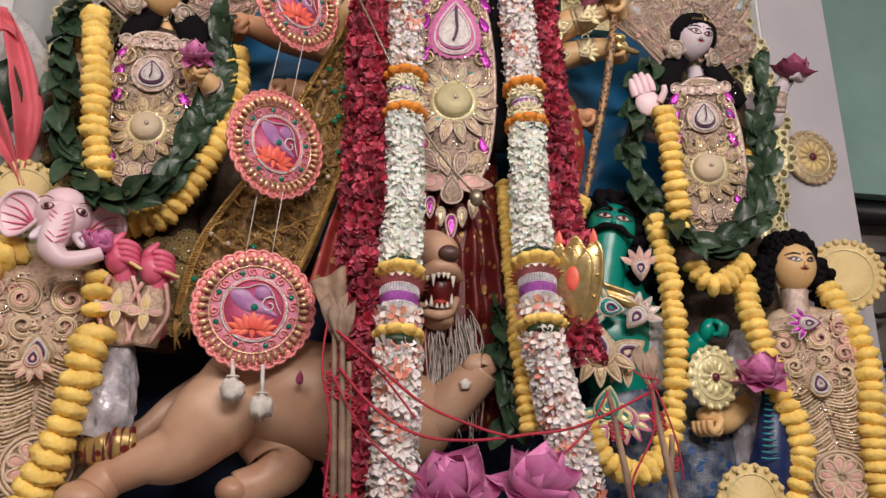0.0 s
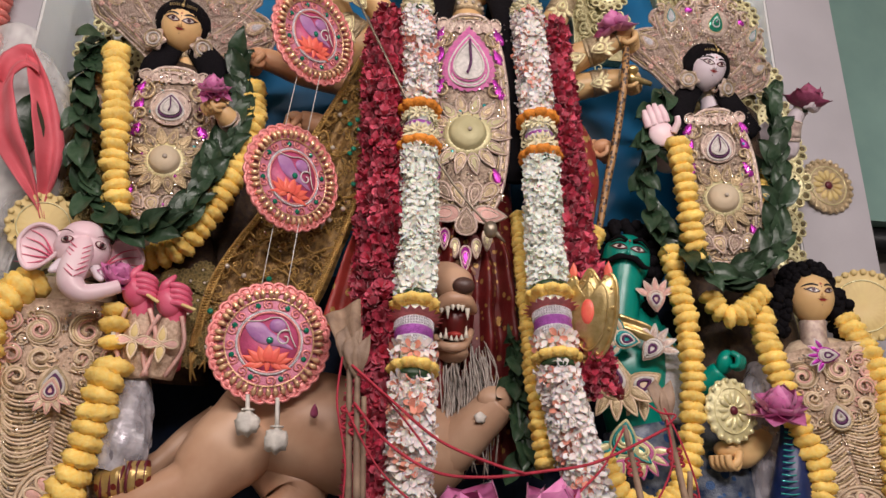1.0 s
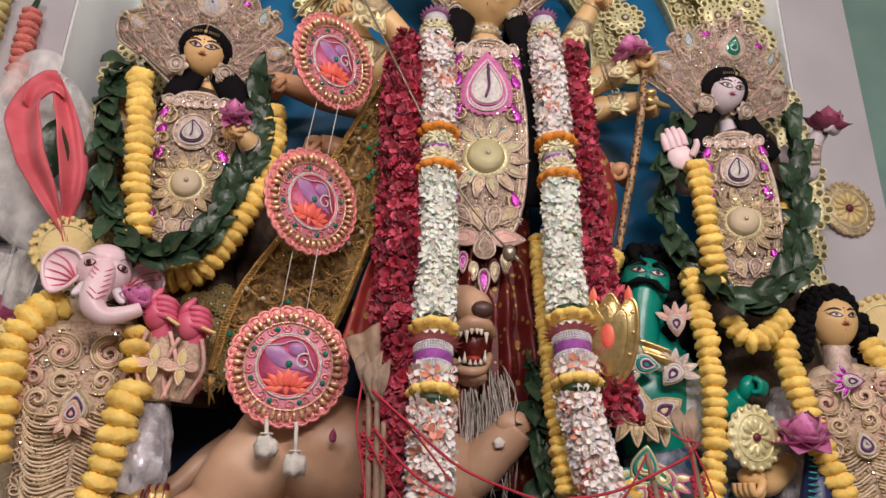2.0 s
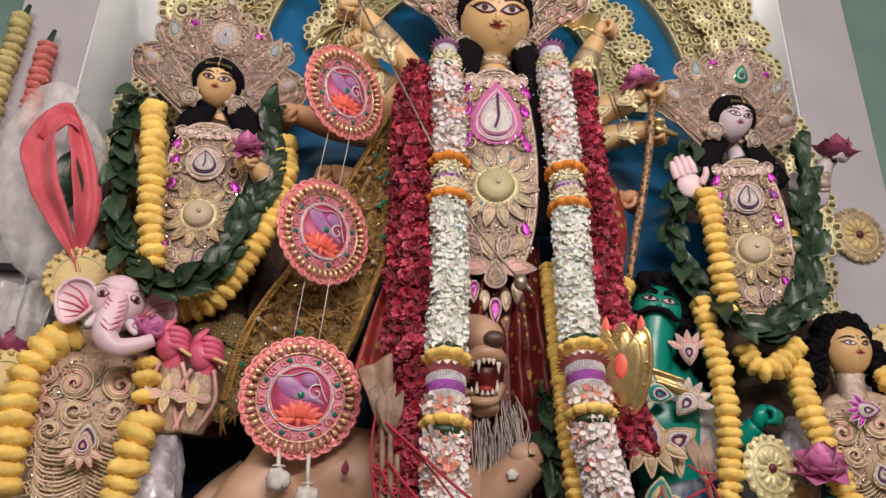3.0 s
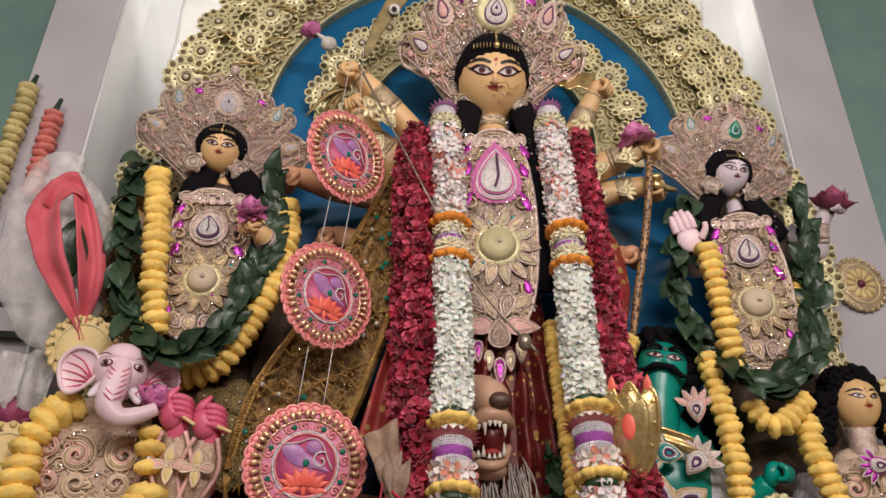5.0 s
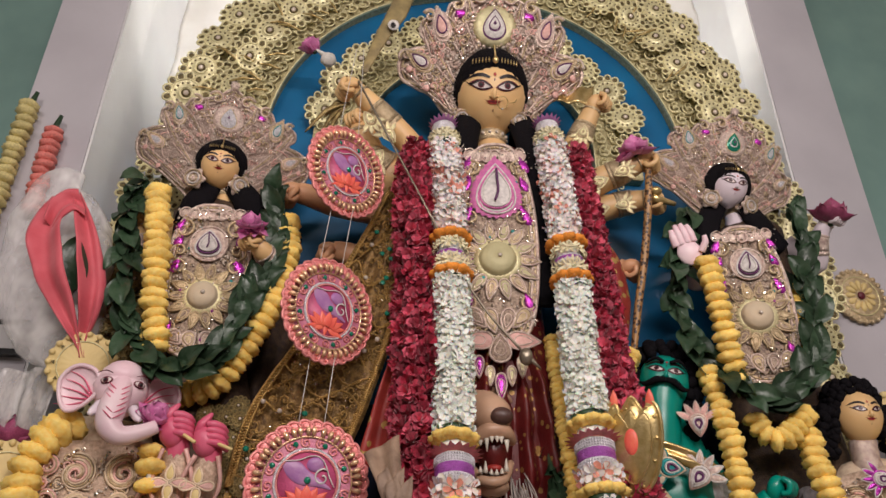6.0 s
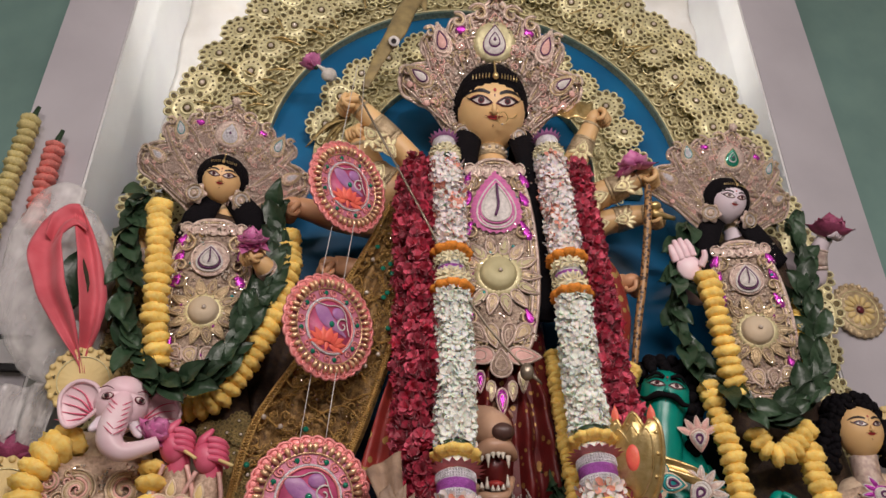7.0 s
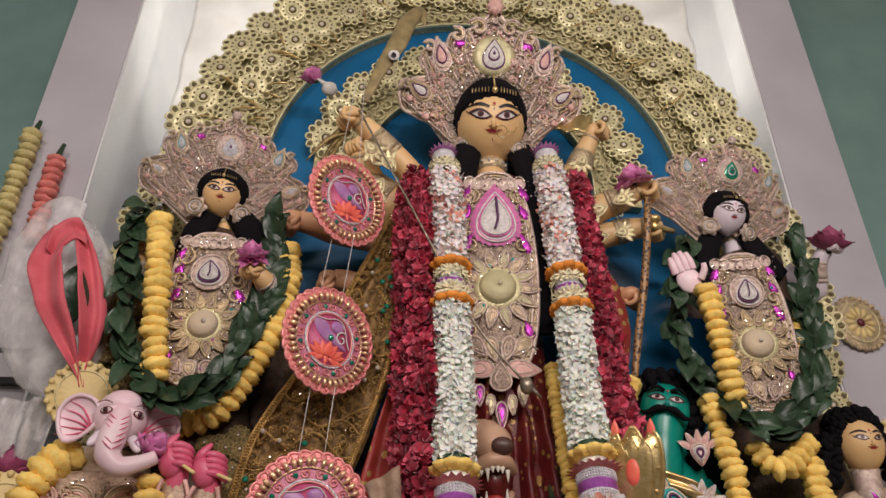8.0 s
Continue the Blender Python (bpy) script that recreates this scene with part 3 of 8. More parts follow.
# dark ovals laid on the lace between the rosettes, as shade in its holes
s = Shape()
oval_rng = random.Random(17)
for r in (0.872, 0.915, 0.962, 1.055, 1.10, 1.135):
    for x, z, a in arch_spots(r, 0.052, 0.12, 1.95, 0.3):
        s.add(pad(oval(oval_rng.uniform(0.007, 0.011), oval_rng.uniform(0.010, 0.016), 10), 0.0, 0.001), 0, facing((x, 0.241, z), 0, 0, 90 - math.degrees(a) + oval_rng.uniform(-40, 40)))
part("cutout_work", s, "bronze_gap", arch, "small dark ovals standing in for shaded holes in the gold lace", False, True)["kind"] = "stuff"
# short bright foil strips between the rosettes
STRIP = Shape().add(tube([(0, 0, -0.045), (0.004, -0.006, 0), (0, 0, 0.045)], [0.003, 0.0055, 0.002], 5, 3)).mesh("foil_strip", ["gold_bright"])
for k in range(46):
    a, r = rng.uniform(0.02, 3.12), rng.uniform(0.9, 1.12)
    put("foil_strip", STRIP, outer, facing((CX + r * math.cos(a), 0.19, CZ + r * math.sin(a)), 0, 0, 90 - math.degrees(a) + rng.uniform(-35, 35), rng.uniform(0.7, 1.2)))

# added dark sheet: the shade on the screen's foot, put into its navy colour
s = Shape()
V, F = [], []
for j in range(13):
    for i in range(81):
        x, z = -1.02 + 2.0 * i / 80, 1.245 + 0.80 * j / 12
        V.append((x, 0.268 + 0.012 * math.sin(x * 34 + math.sin(z * 5)), z))
F = [(j * 81 + i, j * 81 + i + 1, (j + 1) * 81 + i + 1, (j + 1) * 81 + i) for j in range(12) for i in range(80)]
cloth = single("backdrop_cloth", s.add((V, F)), "navy", "dark navy sheet standing in for the shade on the screen's foot", "cloth", "structure")
cloth.modifiers.new("thickness", "SOLIDIFY").thickness = 0.003

# ---- clay images ----


def head_shape(V):
    k = np.clip(-V[:, 2], 0, 1)
    V = V.copy()
    V[:, 0] *= 1 - 0.10 * k ** 2.4
    V[:, 1] *= 1 - 0.08 * k ** 2
    V[:, 2] *= 1 + 0.12 * k
    return V


RX, RY, RZ = 0.124, 0.12, 0.142


def head(S, at, size, tilt, turn, mi, lean=0.0, cap=True, eye_scale=1.0, full=1.0):
    """A painted head. full: breadth of the hair. mi: slots of skin, hair, black, white, maroon, lips."""
    m = facing(at, tilt, turn, lean, size)
    skin, hair, black, white, maroon, lips = mi
    S.add(ball((0, 0, 0), (RX, RY, RZ), 26, 18, head_shape), skin, m)

    def front(x, z, off):
        u = z / RZ if z > 0 else (math.sqrt(1 - 0.48 * z / RZ) - 1) / 0.24
        k = u if z < 0 else 0.0
        w = RX * (1 - 0.10 * k ** 2.4)
        q = max(0.02, 1 - (x / w) ** 2 - u * u)
        return (x, -RY * (1 - 0.08 * k * k) * math.sqrt(q) - off, z)

    def patch(outline, off, slot):
        p = np.asarray(outline, float)
        c = p.mean(0)
        R = [np.array([front(*(c + (q - c) * f), off) for q in p]) for f in (1.0, 0.6, 0.25)]
        V, F = loft(R, False)
        F.append(tuple(range(2 * len(p), 3 * len(p))))
        S.add((V, F), slot, m)

    def stroke(pts, w, off, slot):
        C = spline(pts, 6)
        ww = np.interp(np.linspace(0, len(w) - 1, len(C)), range(len(w)), w)
        N = np.stack([-np.gradient(C[:, 1]), np.gradient(C[:, 0])], 1)
        N /= np.linalg.norm(N, axis=1)[:, None]
        A, B = C + N * ww[:, None], C - N * ww[:, None]
        V = [front(*p, off) for p in A] + [front(*p, off) for p in B]
        n = len(C)
        S.add((V, [(i, i + 1, n + i + 1, n + i) for i in range(n - 1)]), slot, m)

    e = eye_scale
    for sx in (-1, 1):
        ex, ez = sx * 0.046, 0.024
        t = np.linspace(-1, 1, 13)
        up = [(ex + u * 0.035 * e, ez + 0.0155 * (1 - u * u) * e + 0.005 * u * sx) for u in t]
        lo = [(ex + u * 0.035 * e, ez - 0.0125 * (1 - u * u) * e + 0.005 * u * sx) for u in t[::-1]]
        grow = [((x - ex) * 1.20 + ex, (z - ez) * 1.38 + ez) for x, z in up + lo[1:-1]]
        patch(grow, 0.0012, maroon)
        patch([((x - ex) * 0.95 + ex, (z - ez) * 0.88 + ez) for x, z in up + lo[1:-1]], 0.0024, white)
        patch(oval(0.0115 * e, 0.0115 * e, 14, (ex, ez + 0.002)), 0.0036, maroon)
        patch(oval(0.0065 * e, 0.0065 * e, 12, (ex, ez + 0.002)), 0.0045, black)
        stroke([(ex - sx * 0.036 * e, ez - 0.006), (ex, ez + 0.0165 * e), (ex + sx * 0.036 * e, ez + 0.005), (ex + sx * 0.050 * e, ez + 0.014)], [0.001, 0.0030, 0.0028, 0.0008], 0.005, black)
        stroke([(ex - sx * 0.034 * e, ez - 0.006), (ex, ez - 0.0135 * e), (ex + sx * 0.036 * e, ez + 0.005)], [0.0008, 0.0014, 0.001], 0.005, black)
        stroke([(sx * 0.017, ez + 0.028), (sx * 0.046, ez + 0.038), (sx * 0.074, ez + 0.034), (sx * 0.096, ez + 0.022)], [0.0042, 0.0062, 0.0045, 0.0010], 0.002, black)
        S.add(ball((sx * 0.0095, -RY - 0.001, -0.013), (0.0075, 0.008, 0.006), 8, 6), skin, m)
    S.add(ball((0, -RY - 0.005, -0.006), (0.0105, 0.014, 0.020), 10, 8), skin, m)
    patch([(-0.026, -0.029), (-0.009, -0.0245), (0, -0.027), (0.009, -0.0245), (0.026, -0.029), (0.011, -0.039), (-0.011, -0.039)], 0.003, lips)
    stroke([(-0.031, -0.0265), (0, -0.032), (0.031, -0.0265)], [0.0008, 0.0014, 0.0008], 0.0045, maroon)
    patch(oval(0.0055, 0.0065, 10, (0, 0.064)), 0.002, lips)
    patch(oval(0.002, 0.006, 8, (0, 0.045)), 0.002, maroon)
    patch(oval(0.0016, 0.005, 8, (0, -0.060)), 0.002, maroon)
    if cap:
        S.add(ball((0, 0.021, 0.022), (0.133, 0.128, 0.152), 26, 16), hair, m)
        S.add(ball((0, 0.062 - 0.10 * (full - 1), 0.012), (0.153 * full, 0.110, 0.154 * (0.5 + full / 2)), 26, 16), hair, m)
        for sx in (-1, 1):
            S.add(tube([(sx * 0.112, 0.04, 0.05), (sx * 0.120, 0.04, -0.06), (sx * 0.122, 0.03, -0.18), (sx * 0.14, 0.01, -0.30)], [0.03, 0.034, 0.046, 0.045], 10, 5), hair, m)
    return m


def fist(S, p, d, size, slot):
    """A closed clay fist at p whose forearm comes along d."""
    m = along(p, d, 0, size)
    S.add(ball((0, 0, 0.01), (0.034, 0.026, 0.040), 12, 9), slot, m)
    for k in range(4):
        x = -0.024 + 0.016 * k
        S.add(tube([(x, -0.018, 0.042), (x, -0.040, 0.036), (x, -0.044, 0.010), (x, -0.026, 0.000)], [0.0095, 0.0098, 0.009, 0.008], 7, 4), slot, m)
    S.add(tube([(0.030, -0.006, 0.006), (0.032, -0.036, 0.022), (0.012, -0.050, 0.026)], [0.011, 0.010, 0.008], 7, 4), slot, m)


def arm(S, pts, rad, slot, size=1.0, cuff=None):
    S.add(tube(pts, rad, 12, 6), slot)
    d = np.array(pts[-1]) - np.array(pts[-2])
    fist(S, pts[-1], d, size, slot)
    if cuff is not None:
        C = spline(pts, 10)
        rr = np.interp(np.linspace(0, len(pts) - 1, len(C)), range(len(pts)), rad)
        n = len(C)
        for f, g in ((0.50, 0.53), (0.55, 0.70), (0.72, 0.75), (0.90, 0.94)):
            i, j = int(f * (n - 1)), max(int(f * (n - 1)) + 1, int(g * (n - 1)))
            S.add(tube(C[i:j + 1], [q * 1.07 for q in rr[i:j + 1]], 16, 1), cuff)


PAINT = ["hair", "black", "eye_white", "maroon", "lips"]


def figure(name, label, skin, extra):
    """Begins a clay image: slot 0 is its skin."""
    return Shape(), [skin] + PAINT + extra


# the tall central image
S, mats = figure("statue", "", "skin_yellow", ["saree", "zari_gold", "skin_peach", "saree_orange"])
D_HEAD = head(S, (-0.012, 0, 3.148), 1.03, 33, -4, (0, 1, 2, 3, 4, 5), 2)
S.add(tube([(-0, 0.06, 3.089), (-0.008, 0.06, 2.989), (-0, 0.07, 2.895)], [0.052, 0.05, 0.075], 16, 5), 0)
S.add(tube([(0.005, 0.09, 2.965), (0.008, 0.08, 2.853), (0.009, 0.08, 2.641), (0.004, 0.08, 2.404), (0.001, 0.09, 2.173), (0.006, 0.1, 2.032)], [0.08, 0.17, 0.16, 0.14, 0.16, 0.20], 24, 6, flat=0.6), 6)
S.add(tube([(0.001, 0.08, 2.216), (0.003, 0.08, 2.044), (0, 0.1, 1.796), (-0.001, 0.12, 1.461)], [0.15, 0.22, 0.25, 0.26], 24, 6, flat=0.6), 6)
for sx in (-1, 1):
    S.add(tube([(sx * 0.09, 0.02, 3.06), (sx * 0.125, -0.02, 2.90), (sx * 0.135, -0.03, 2.65), (sx * 0.135, -0.03, 2.3)], [0.05, 0.055, 0.05, 0.03], 12, 5, flat=0.5), 1)
arm(S, [(-0.222, 0.08, 2.838), (-0.315, 0.03, 2.94), (-0.422, -0.02, 3.026), (-0.506, -0.05, 3.093)], [0.055, 0.046, 0.042, 0.032], 0, 1.15, 7)
arm(S, [(-0.219, 0.1, 2.802), (-0.352, 0.1, 2.813), (-0.447, 0.06, 2.87), (-0.485, 0.02, 2.995)], [0.095, 0.098, 0.075, 0.04], 0, 1.0, 7)
arm(S, [(-0.346, 0.16, 2.711), (-0.548, 0.12, 2.718), (-0.635, 0.08, 2.721), (-0.688, 0.06, 2.724)], [0.05, 0.046, 0.04, 0.034], 8, 1.1)
arm(S, [(-0.357, 0.14, 2.455), (-0.475, 0.1, 2.505), (-0.551, 0.08, 2.514)], [0.05, 0.042, 0.034], 8, 1.0)
arm(S, [(0.244, 0.1, 2.882), (0.299, 0.06, 2.965), (0.337, 0.03, 3.045), (0.377, 0, 3.132)], [0.055, 0.05, 0.042, 0.030], 0, 1.05, 7)
arm(S, [(0.239, 0.08, 2.747), (0.356, 0.03, 2.808), (0.448, -0.02, 2.837), (0.507, -0.05, 2.862)], [0.06, 0.052, 0.044, 0.034], 0, 1.1, 7)
arm(S, [(0.245, 0.12, 2.7), (0.38, 0.07, 2.726), (0.477, 0.04, 2.743), (0.541, 0, 2.737)], [0.055, 0.048, 0.042, 0.032], 0, 1.0, 7)
arm(S, [(0.33, 0.14, 2.445), (0.403, 0.1, 2.484), (0.447, 0.06, 2.491)], [0.045, 0.04, 0.034], 8, 1.0)
S.add(tube([(0.303, 0.06, 2.602), (0.338, 0.02, 2.475), (0.351, 0.02, 2.333), (0.348, 0.04, 2.168)], [0.05, 0.07, 0.075, 0.05], 14, 6), 9)
single("statue", S, mats, "tall yellow-faced ten-armed clay goddess in a red brocade saree", "statue")

# the smaller standing images on both sides
S, mats = figure("statue", "", "skin_yellow", ["shoulder_cloth", "zari", "skin_peach"])
L_HEAD = head(S, (-0.936, -0.02, 2.762), 0.51, 26, 9, (0, 1, 2, 3, 4, 5), 2, full=1.12)
S.add(tube([(-0.936, 0.05, 2.743), (-0.923, 0.05, 2.681), (-0.922, 0.06, 2.616)], [0.034, 0.032, 0.05], 14, 5), 0)
S.add(tube([(-0.93, 0.08, 2.671), (-0.937, 0.08, 2.618), (-0.937, 0.08, 2.44), (-0.932, 0.08, 2.246), (-0.935, 0.09, 2.104), (-0.933, 0.1, 1.937)], [0.06, 0.15, 0.135, 0.13, 0.15, 0.20], 22, 6, flat=0.6), 6)
S.add(tube([(-0.972, 0.1, 2.15), (-0.982, 0.12, 1.959), (-0.989, 0.16, 1.663)], [0.16, 0.2, 0.24], 22, 6, flat=0.5), 6)
arm(S, [(-0.848, 0.06, 2.603), (-0.743, 0.02, 2.462), (-0.746, -0.06, 2.422), (-0.771, -0.09, 2.444)], [0.045, 0.04, 0.034, 0.024], 0, 0.85, 7)
arm(S, [(-1.097, 0.08, 2.578), (-1.129, 0.06, 2.421), (-1.149, 0.02, 2.501), (-1.151, -0.01, 2.546)], [0.045, 0.04, 0.03, 0.022], 0, 0.8, 7)
for p in ([(-0.962, 0.02, 2.723), (-0.993, -0.01, 2.615), (-1.031, 0, 2.534)], [(-0.902, 0.02, 2.726), (-0.83, 0, 2.63), (-0.796, 0, 2.51)]):
    S.add(tube(p, [0.035, 0.05, 0.03], 12, 5, flat=0.5), 1)
single("statue", S, mats, "yellow-faced clay goddess with black hair and pearl ornaments", "statue")

S, mats = figure("statue", "", "skin_white", ["shoulder_cloth", "zari", "skin_pink", "skin_yellow"])
R_HEAD = head(S, (0.832, -0.02, 2.795), 0.50, 26, -1, (0, 1, 2, 3, 4, 5), 8, full=1.18)
S.add(tube([(0.866, 0.05, 2.768), (0.87, 0.05, 2.706), (0.881, 0.06, 2.652)], [0.034, 0.033, 0.05], 14, 5), 0)
S.add(tube([(0.888, 0.08, 2.703), (0.903, 0.08, 2.65), (0.916, 0.08, 2.489), (0.909, 0.08, 2.28), (0.895, 0.09, 2.09), (0.876, 0.1, 1.931)], [0.06, 0.15, 0.135, 0.13, 0.15, 0.18], 22, 6, flat=0.6), 6)
S.add(tube([(0.912, 0.1, 2.109), (0.929, 0.12, 1.881), (0.929, 0.16, 1.591)], [0.15, 0.19, 0.22], 22, 6, flat=0.5), 6)
S.add(tube([(0.749, 0.06, 2.581), (0.67, 0.02, 2.439), (0.639, -0.04, 2.472)], [0.045, 0.04, 0.03], 12, 6), 0)
S.add(ball((0, 0, 0.03), (0.036, 0.014, 0.042), 14, 10), 8, facing((0.624, -0.07, 2.463), 10, -18, -14, 1.08))
for k, (dx, l, dl) in enumerate([(-0.028, 0.055, -10), (-0.011, 0.066, -3), (0.007, 0.066, 3), (0.024, 0.056, 10)]):
    S.add(tube([(dx, 0, 0.058), (dx * 1.02, -0.004, 0.058 + l * 0.5), (dx * 0.95, -0.002, 0.058 + l)], [0.0125, 0.012, 0.007], 8, 4), 8, facing((0.624, -0.07, 2.463), 10, -18, -14, 1.08))
S.add(tube([(0.032, -0.004, 0.02), (0.052, -0.014, 0.042), (0.056, -0.018, 0.062)], [0.012, 0.010, 0.007], 8, 4), 8, facing((0.624, -0.07, 2.463), 10, -18, -14, 1.08))
arm(S, [(1.054, 0.08, 2.63), (1.135, 0.06, 2.534), (1.137, 0, 2.616), (1.157, -0.04, 2.663)], [0.04, 0.036, 0.03, 0.024], 0, 0.9, 7)
for p in ([(0.802, 0.02, 2.751), (0.734, 0, 2.638), (0.729, 0, 2.485)], [(0.896, 0.02, 2.757), (0.925, -0.01, 2.639), (0.995, 0, 2.564)]):
    S.add(tube(p, [0.035, 0.045, 0.03], 12, 5, flat=0.5), 1)
single("statue", S, mats, "white-faced clay goddess with one pink palm raised", "statue")

# the elephant-headed image
S, mats = figure("statue", "", "skin_pink", ["zari_cream", "deep_pink", "skin_white"])
g = facing((-1.063, -0.125, 1.946), 6, 21, 2, 0.86)
S.add(ball((0, 0, 0.02), (0.082, 0.078, 0.090), 24, 18, lambda V: V * np.stack([1 - 0.20 * np.clip(-V[:, 2], 0, 1), 1 + 0 * V[:, 2], 1 + 0 * V[:, 2]], 1)), 0, g)
S.add(ball((0, -0.012, 0.060), (0.064, 0.064, 0.050), 18, 12), 0, g)
for sx in (-1, 1):
    ear = oval(0.060, 0.070, 28)
    ear[:, 0] *= 1 - 0.30 * np.clip(-ear[:, 1] / 0.07, 0, 1)
    ear[:, 1] += 0.10 * np.abs(ear[:, 0])
    me = facing((sx * 0.118, 0.0, 0.006), 0, sx * (22 if sx < 0 else 2), -sx * 12)
    S.add(pad(ear, 0.006, -0.012, 0.012), 0, g @ me)
    S.add(tube(flat3(ear, 0.004), 0.007, 6, 1, True), 0, g @ me)
    for q in (-0.62, -0.36, -0.1, 0.16, 0.42):
        S.add(tube([(-sx * 0.048, -0.004, -0.012 + q * 0.02), (0.0, 0.004, q * 0.08), (sx * 0.046, -0.002, q * 0.10)], [0.0034, 0.0024, 0.0006], 5, 4), 7, g @ me)
    for slot, w, h, o in ((4, 0.019, 0.0115, 0.0), (3, 0.0155, 0.0085, 0.003), (4, 0.0090, 0.0085, 0.0055), (2, 0.006, 0.006, 0.0075)):
        S.add(ball((0, -o, 0), (w, 0.006, h), 14, 8), slot, g @ facing((sx * 0.046, -0.066, 0.034), 0, sx * 26, sx * 10))
    S.add(tube([(sx * 0.034, -0.074, 0.056), (sx * 0.054, -0.070, 0.062), (sx * 0.076, -0.052, 0.054)], [0.001, 0.002, 0.001], 5, 4), 4, g)
    S.add(tube([(sx * 0.045, -0.066, -0.040), (sx * 0.062, -0.092, -0.066), (sx * 0.070, -0.105, -0.074)], [0.018, 0.013, 0.005], 8, 4), 8, g)
S.add(tube([(0, -0.046, 0.045), (-0.004, -0.070, 0.005), (-0.012, -0.096, -0.050), (-0.010, -0.112, -0.098), (0.026, -0.122, -0.124), (0.078, -0.122, -0.108), (0.118, -0.118, -0.086)], [0.026, 0.037, 0.040, 0.036, 0.029, 0.023, 0.020], 16, 7), 0, g)
for k in range(6):
    z = 0.008 - k * 0.017
    yy = -0.1010 - 0.0078 * k
    for sx in (-1, 1):
        S.add(tube([(-0.008 + sx * 0.002, yy - 0.010, z - 0.006), (-0.008 + sx * 0.018, yy - 0.004, z + 0.006), (-0.008 + sx * 0.033, yy + 0.016, z + 0.020)], [0.0012, 0.0020, 0.0004], 5, 4), 7, g)
S.add(tube([(-1.117, 0.06, 1.916), (-1.134, 0.06, 1.735), (-1.13, 0.07, 1.522), (-1.102, 0.08, 1.264)], [0.12, 0.17, 0.19, 0.2], 22, 6, flat=0.6), 6)
for hand_at, wrist, low in (((-0.891, -0.12, 1.857), (-0.893, -0.1, 1.774), (-0.904, -0.04, 1.68)), ((-0.803, -0.12, 1.834), (-0.811, -0.1, 1.77), (-0.833, -0.04, 1.683))):
    S.add(tube([low, wrist, hand_at], [0.045, 0.033, 0.026], 12, 5), 7)
    hm = facing(np.array(hand_at) - (0.004, 0, 0.012), 0, 12, -8, 1.0)
    S.add(ball((-0.012, -0.012, 0.014), (0.034, 0.032, 0.043), 16, 12), 7, hm)
    for k in range(4):
        z = -0.008 + 0.0155 * k
        S.add(tube([(-0.010, -0.036, z + 0.014), (0.008, -0.038, z + 0.012), (0.028, -0.030, z + 0.004), (0.040, -0.012, z - 0.006)], [0.008, 0.0105, 0.0098, 0.006], 8, 5), 7, hm)
    S.add(tube([(-0.030, -0.008, 0.030), (-0.020, -0.022, 0.056), (0.004, -0.024, 0.082)], [0.014, 0.015, 0.004], 9, 5), 7, hm)
single("statue", S, mats, "pink elephant-headed clay god with painted ears and trunk", "statue")

# the young god on the other side
S, mats = figure("statue", "", "skin_yellow", ["zari_cream", "zari"])
K_HEAD = head(S, (1.091, -0.02, 1.983), 0.54, 6, -4, (0, 1, 2, 3, 4, 5), 0, cap=False, eye_scale=0.85)
curl = random.Random(5)
for k in range(280):
    a, b = curl.uniform(0, 2 * math.pi), curl.uniform(-0.5, 1.0)
    q = Vector((0.155 * math.cos(a) * math.sqrt(max(0.05, 1 - b * b * 0.7)), 0.05 + 0.10 * math.sin(a), 0.06 + 0.135 * b))
    if q.y < 0.0 and q.z < 0.1 and abs(q.x) < 0.10:
        continue
    S.add(ball(q, curl.uniform(0.014, 0.030), 6, 5), 1, K_HEAD)
for sx in (-1, 1):
    for k in range(130):
        w = curl.random()
        S.add(ball((sx * (0.165 + 0.04 * w) + curl.uniform(-0.05, 0.05), 0.04 + curl.uniform(-0.05, 0.04), 0.05 - 0.27 * w), curl.uniform(0.018, 0.038), 6, 5), 1, K_HEAD)
S.add(tube([(1.096, 0, 1.908), (1.094, 0, 1.853), (1.108, 0.02, 1.809)], [0.040, 0.038, 0.055], 14, 5), 7)
S.add(tube([(1.141, 0.06, 1.848), (1.144, 0.05, 1.801), (1.171, 0.05, 1.658), (1.194, 0.06, 1.451), (1.219, 0.08, 1.282)], [0.08, 0.155, 0.15, 0.15, 0.17], 22, 6, flat=0.6), 6)
arm(S, [(0.965, 0.04, 1.756), (0.869, -0.02, 1.572), (0.784, -0.06, 1.494), (0.734, -0.08, 1.502)], [0.045, 0.04, 0.036, 0.03], 0, 1.1)
single("statue", S, mats, "young clay god with curly black hair and painted eyes", "statue")

# the green demon
S, mats = figure("statue", "", "skin_green", ["silver", "brocade_blue", "zari_gold"])
gm = head(S, (0.494, 0, 2.072), 0.62, -6, -14, (0, 1, 2, 3, 4, 5), 13, cap=False)
S.add(tube([(0, -0.01, -0.04), (0.004, -0.005, -0.16), (0.012, 0.02, -0.32)], [0.10, 0.092, 0.105], 18, 6), 0, gm)
for sx in (-1, 1):
    S.add(tube([(0, -0.128, -0.036), (sx * 0.04, -0.128, -0.040), (sx * 0.085, -0.105, -0.062), (sx * 0.115, -0.085, -0.05)], [0.012, 0.018, 0.014, 0.004], 8, 5), 1, gm)
    S.add(tube([(sx * 0.015, -0.118, 0.06), (sx * 0.055, -0.112, 0.078), (sx * 0.10, -0.075, 0.055)], [0.008, 0.010, 0.004], 7, 4), 1, gm)
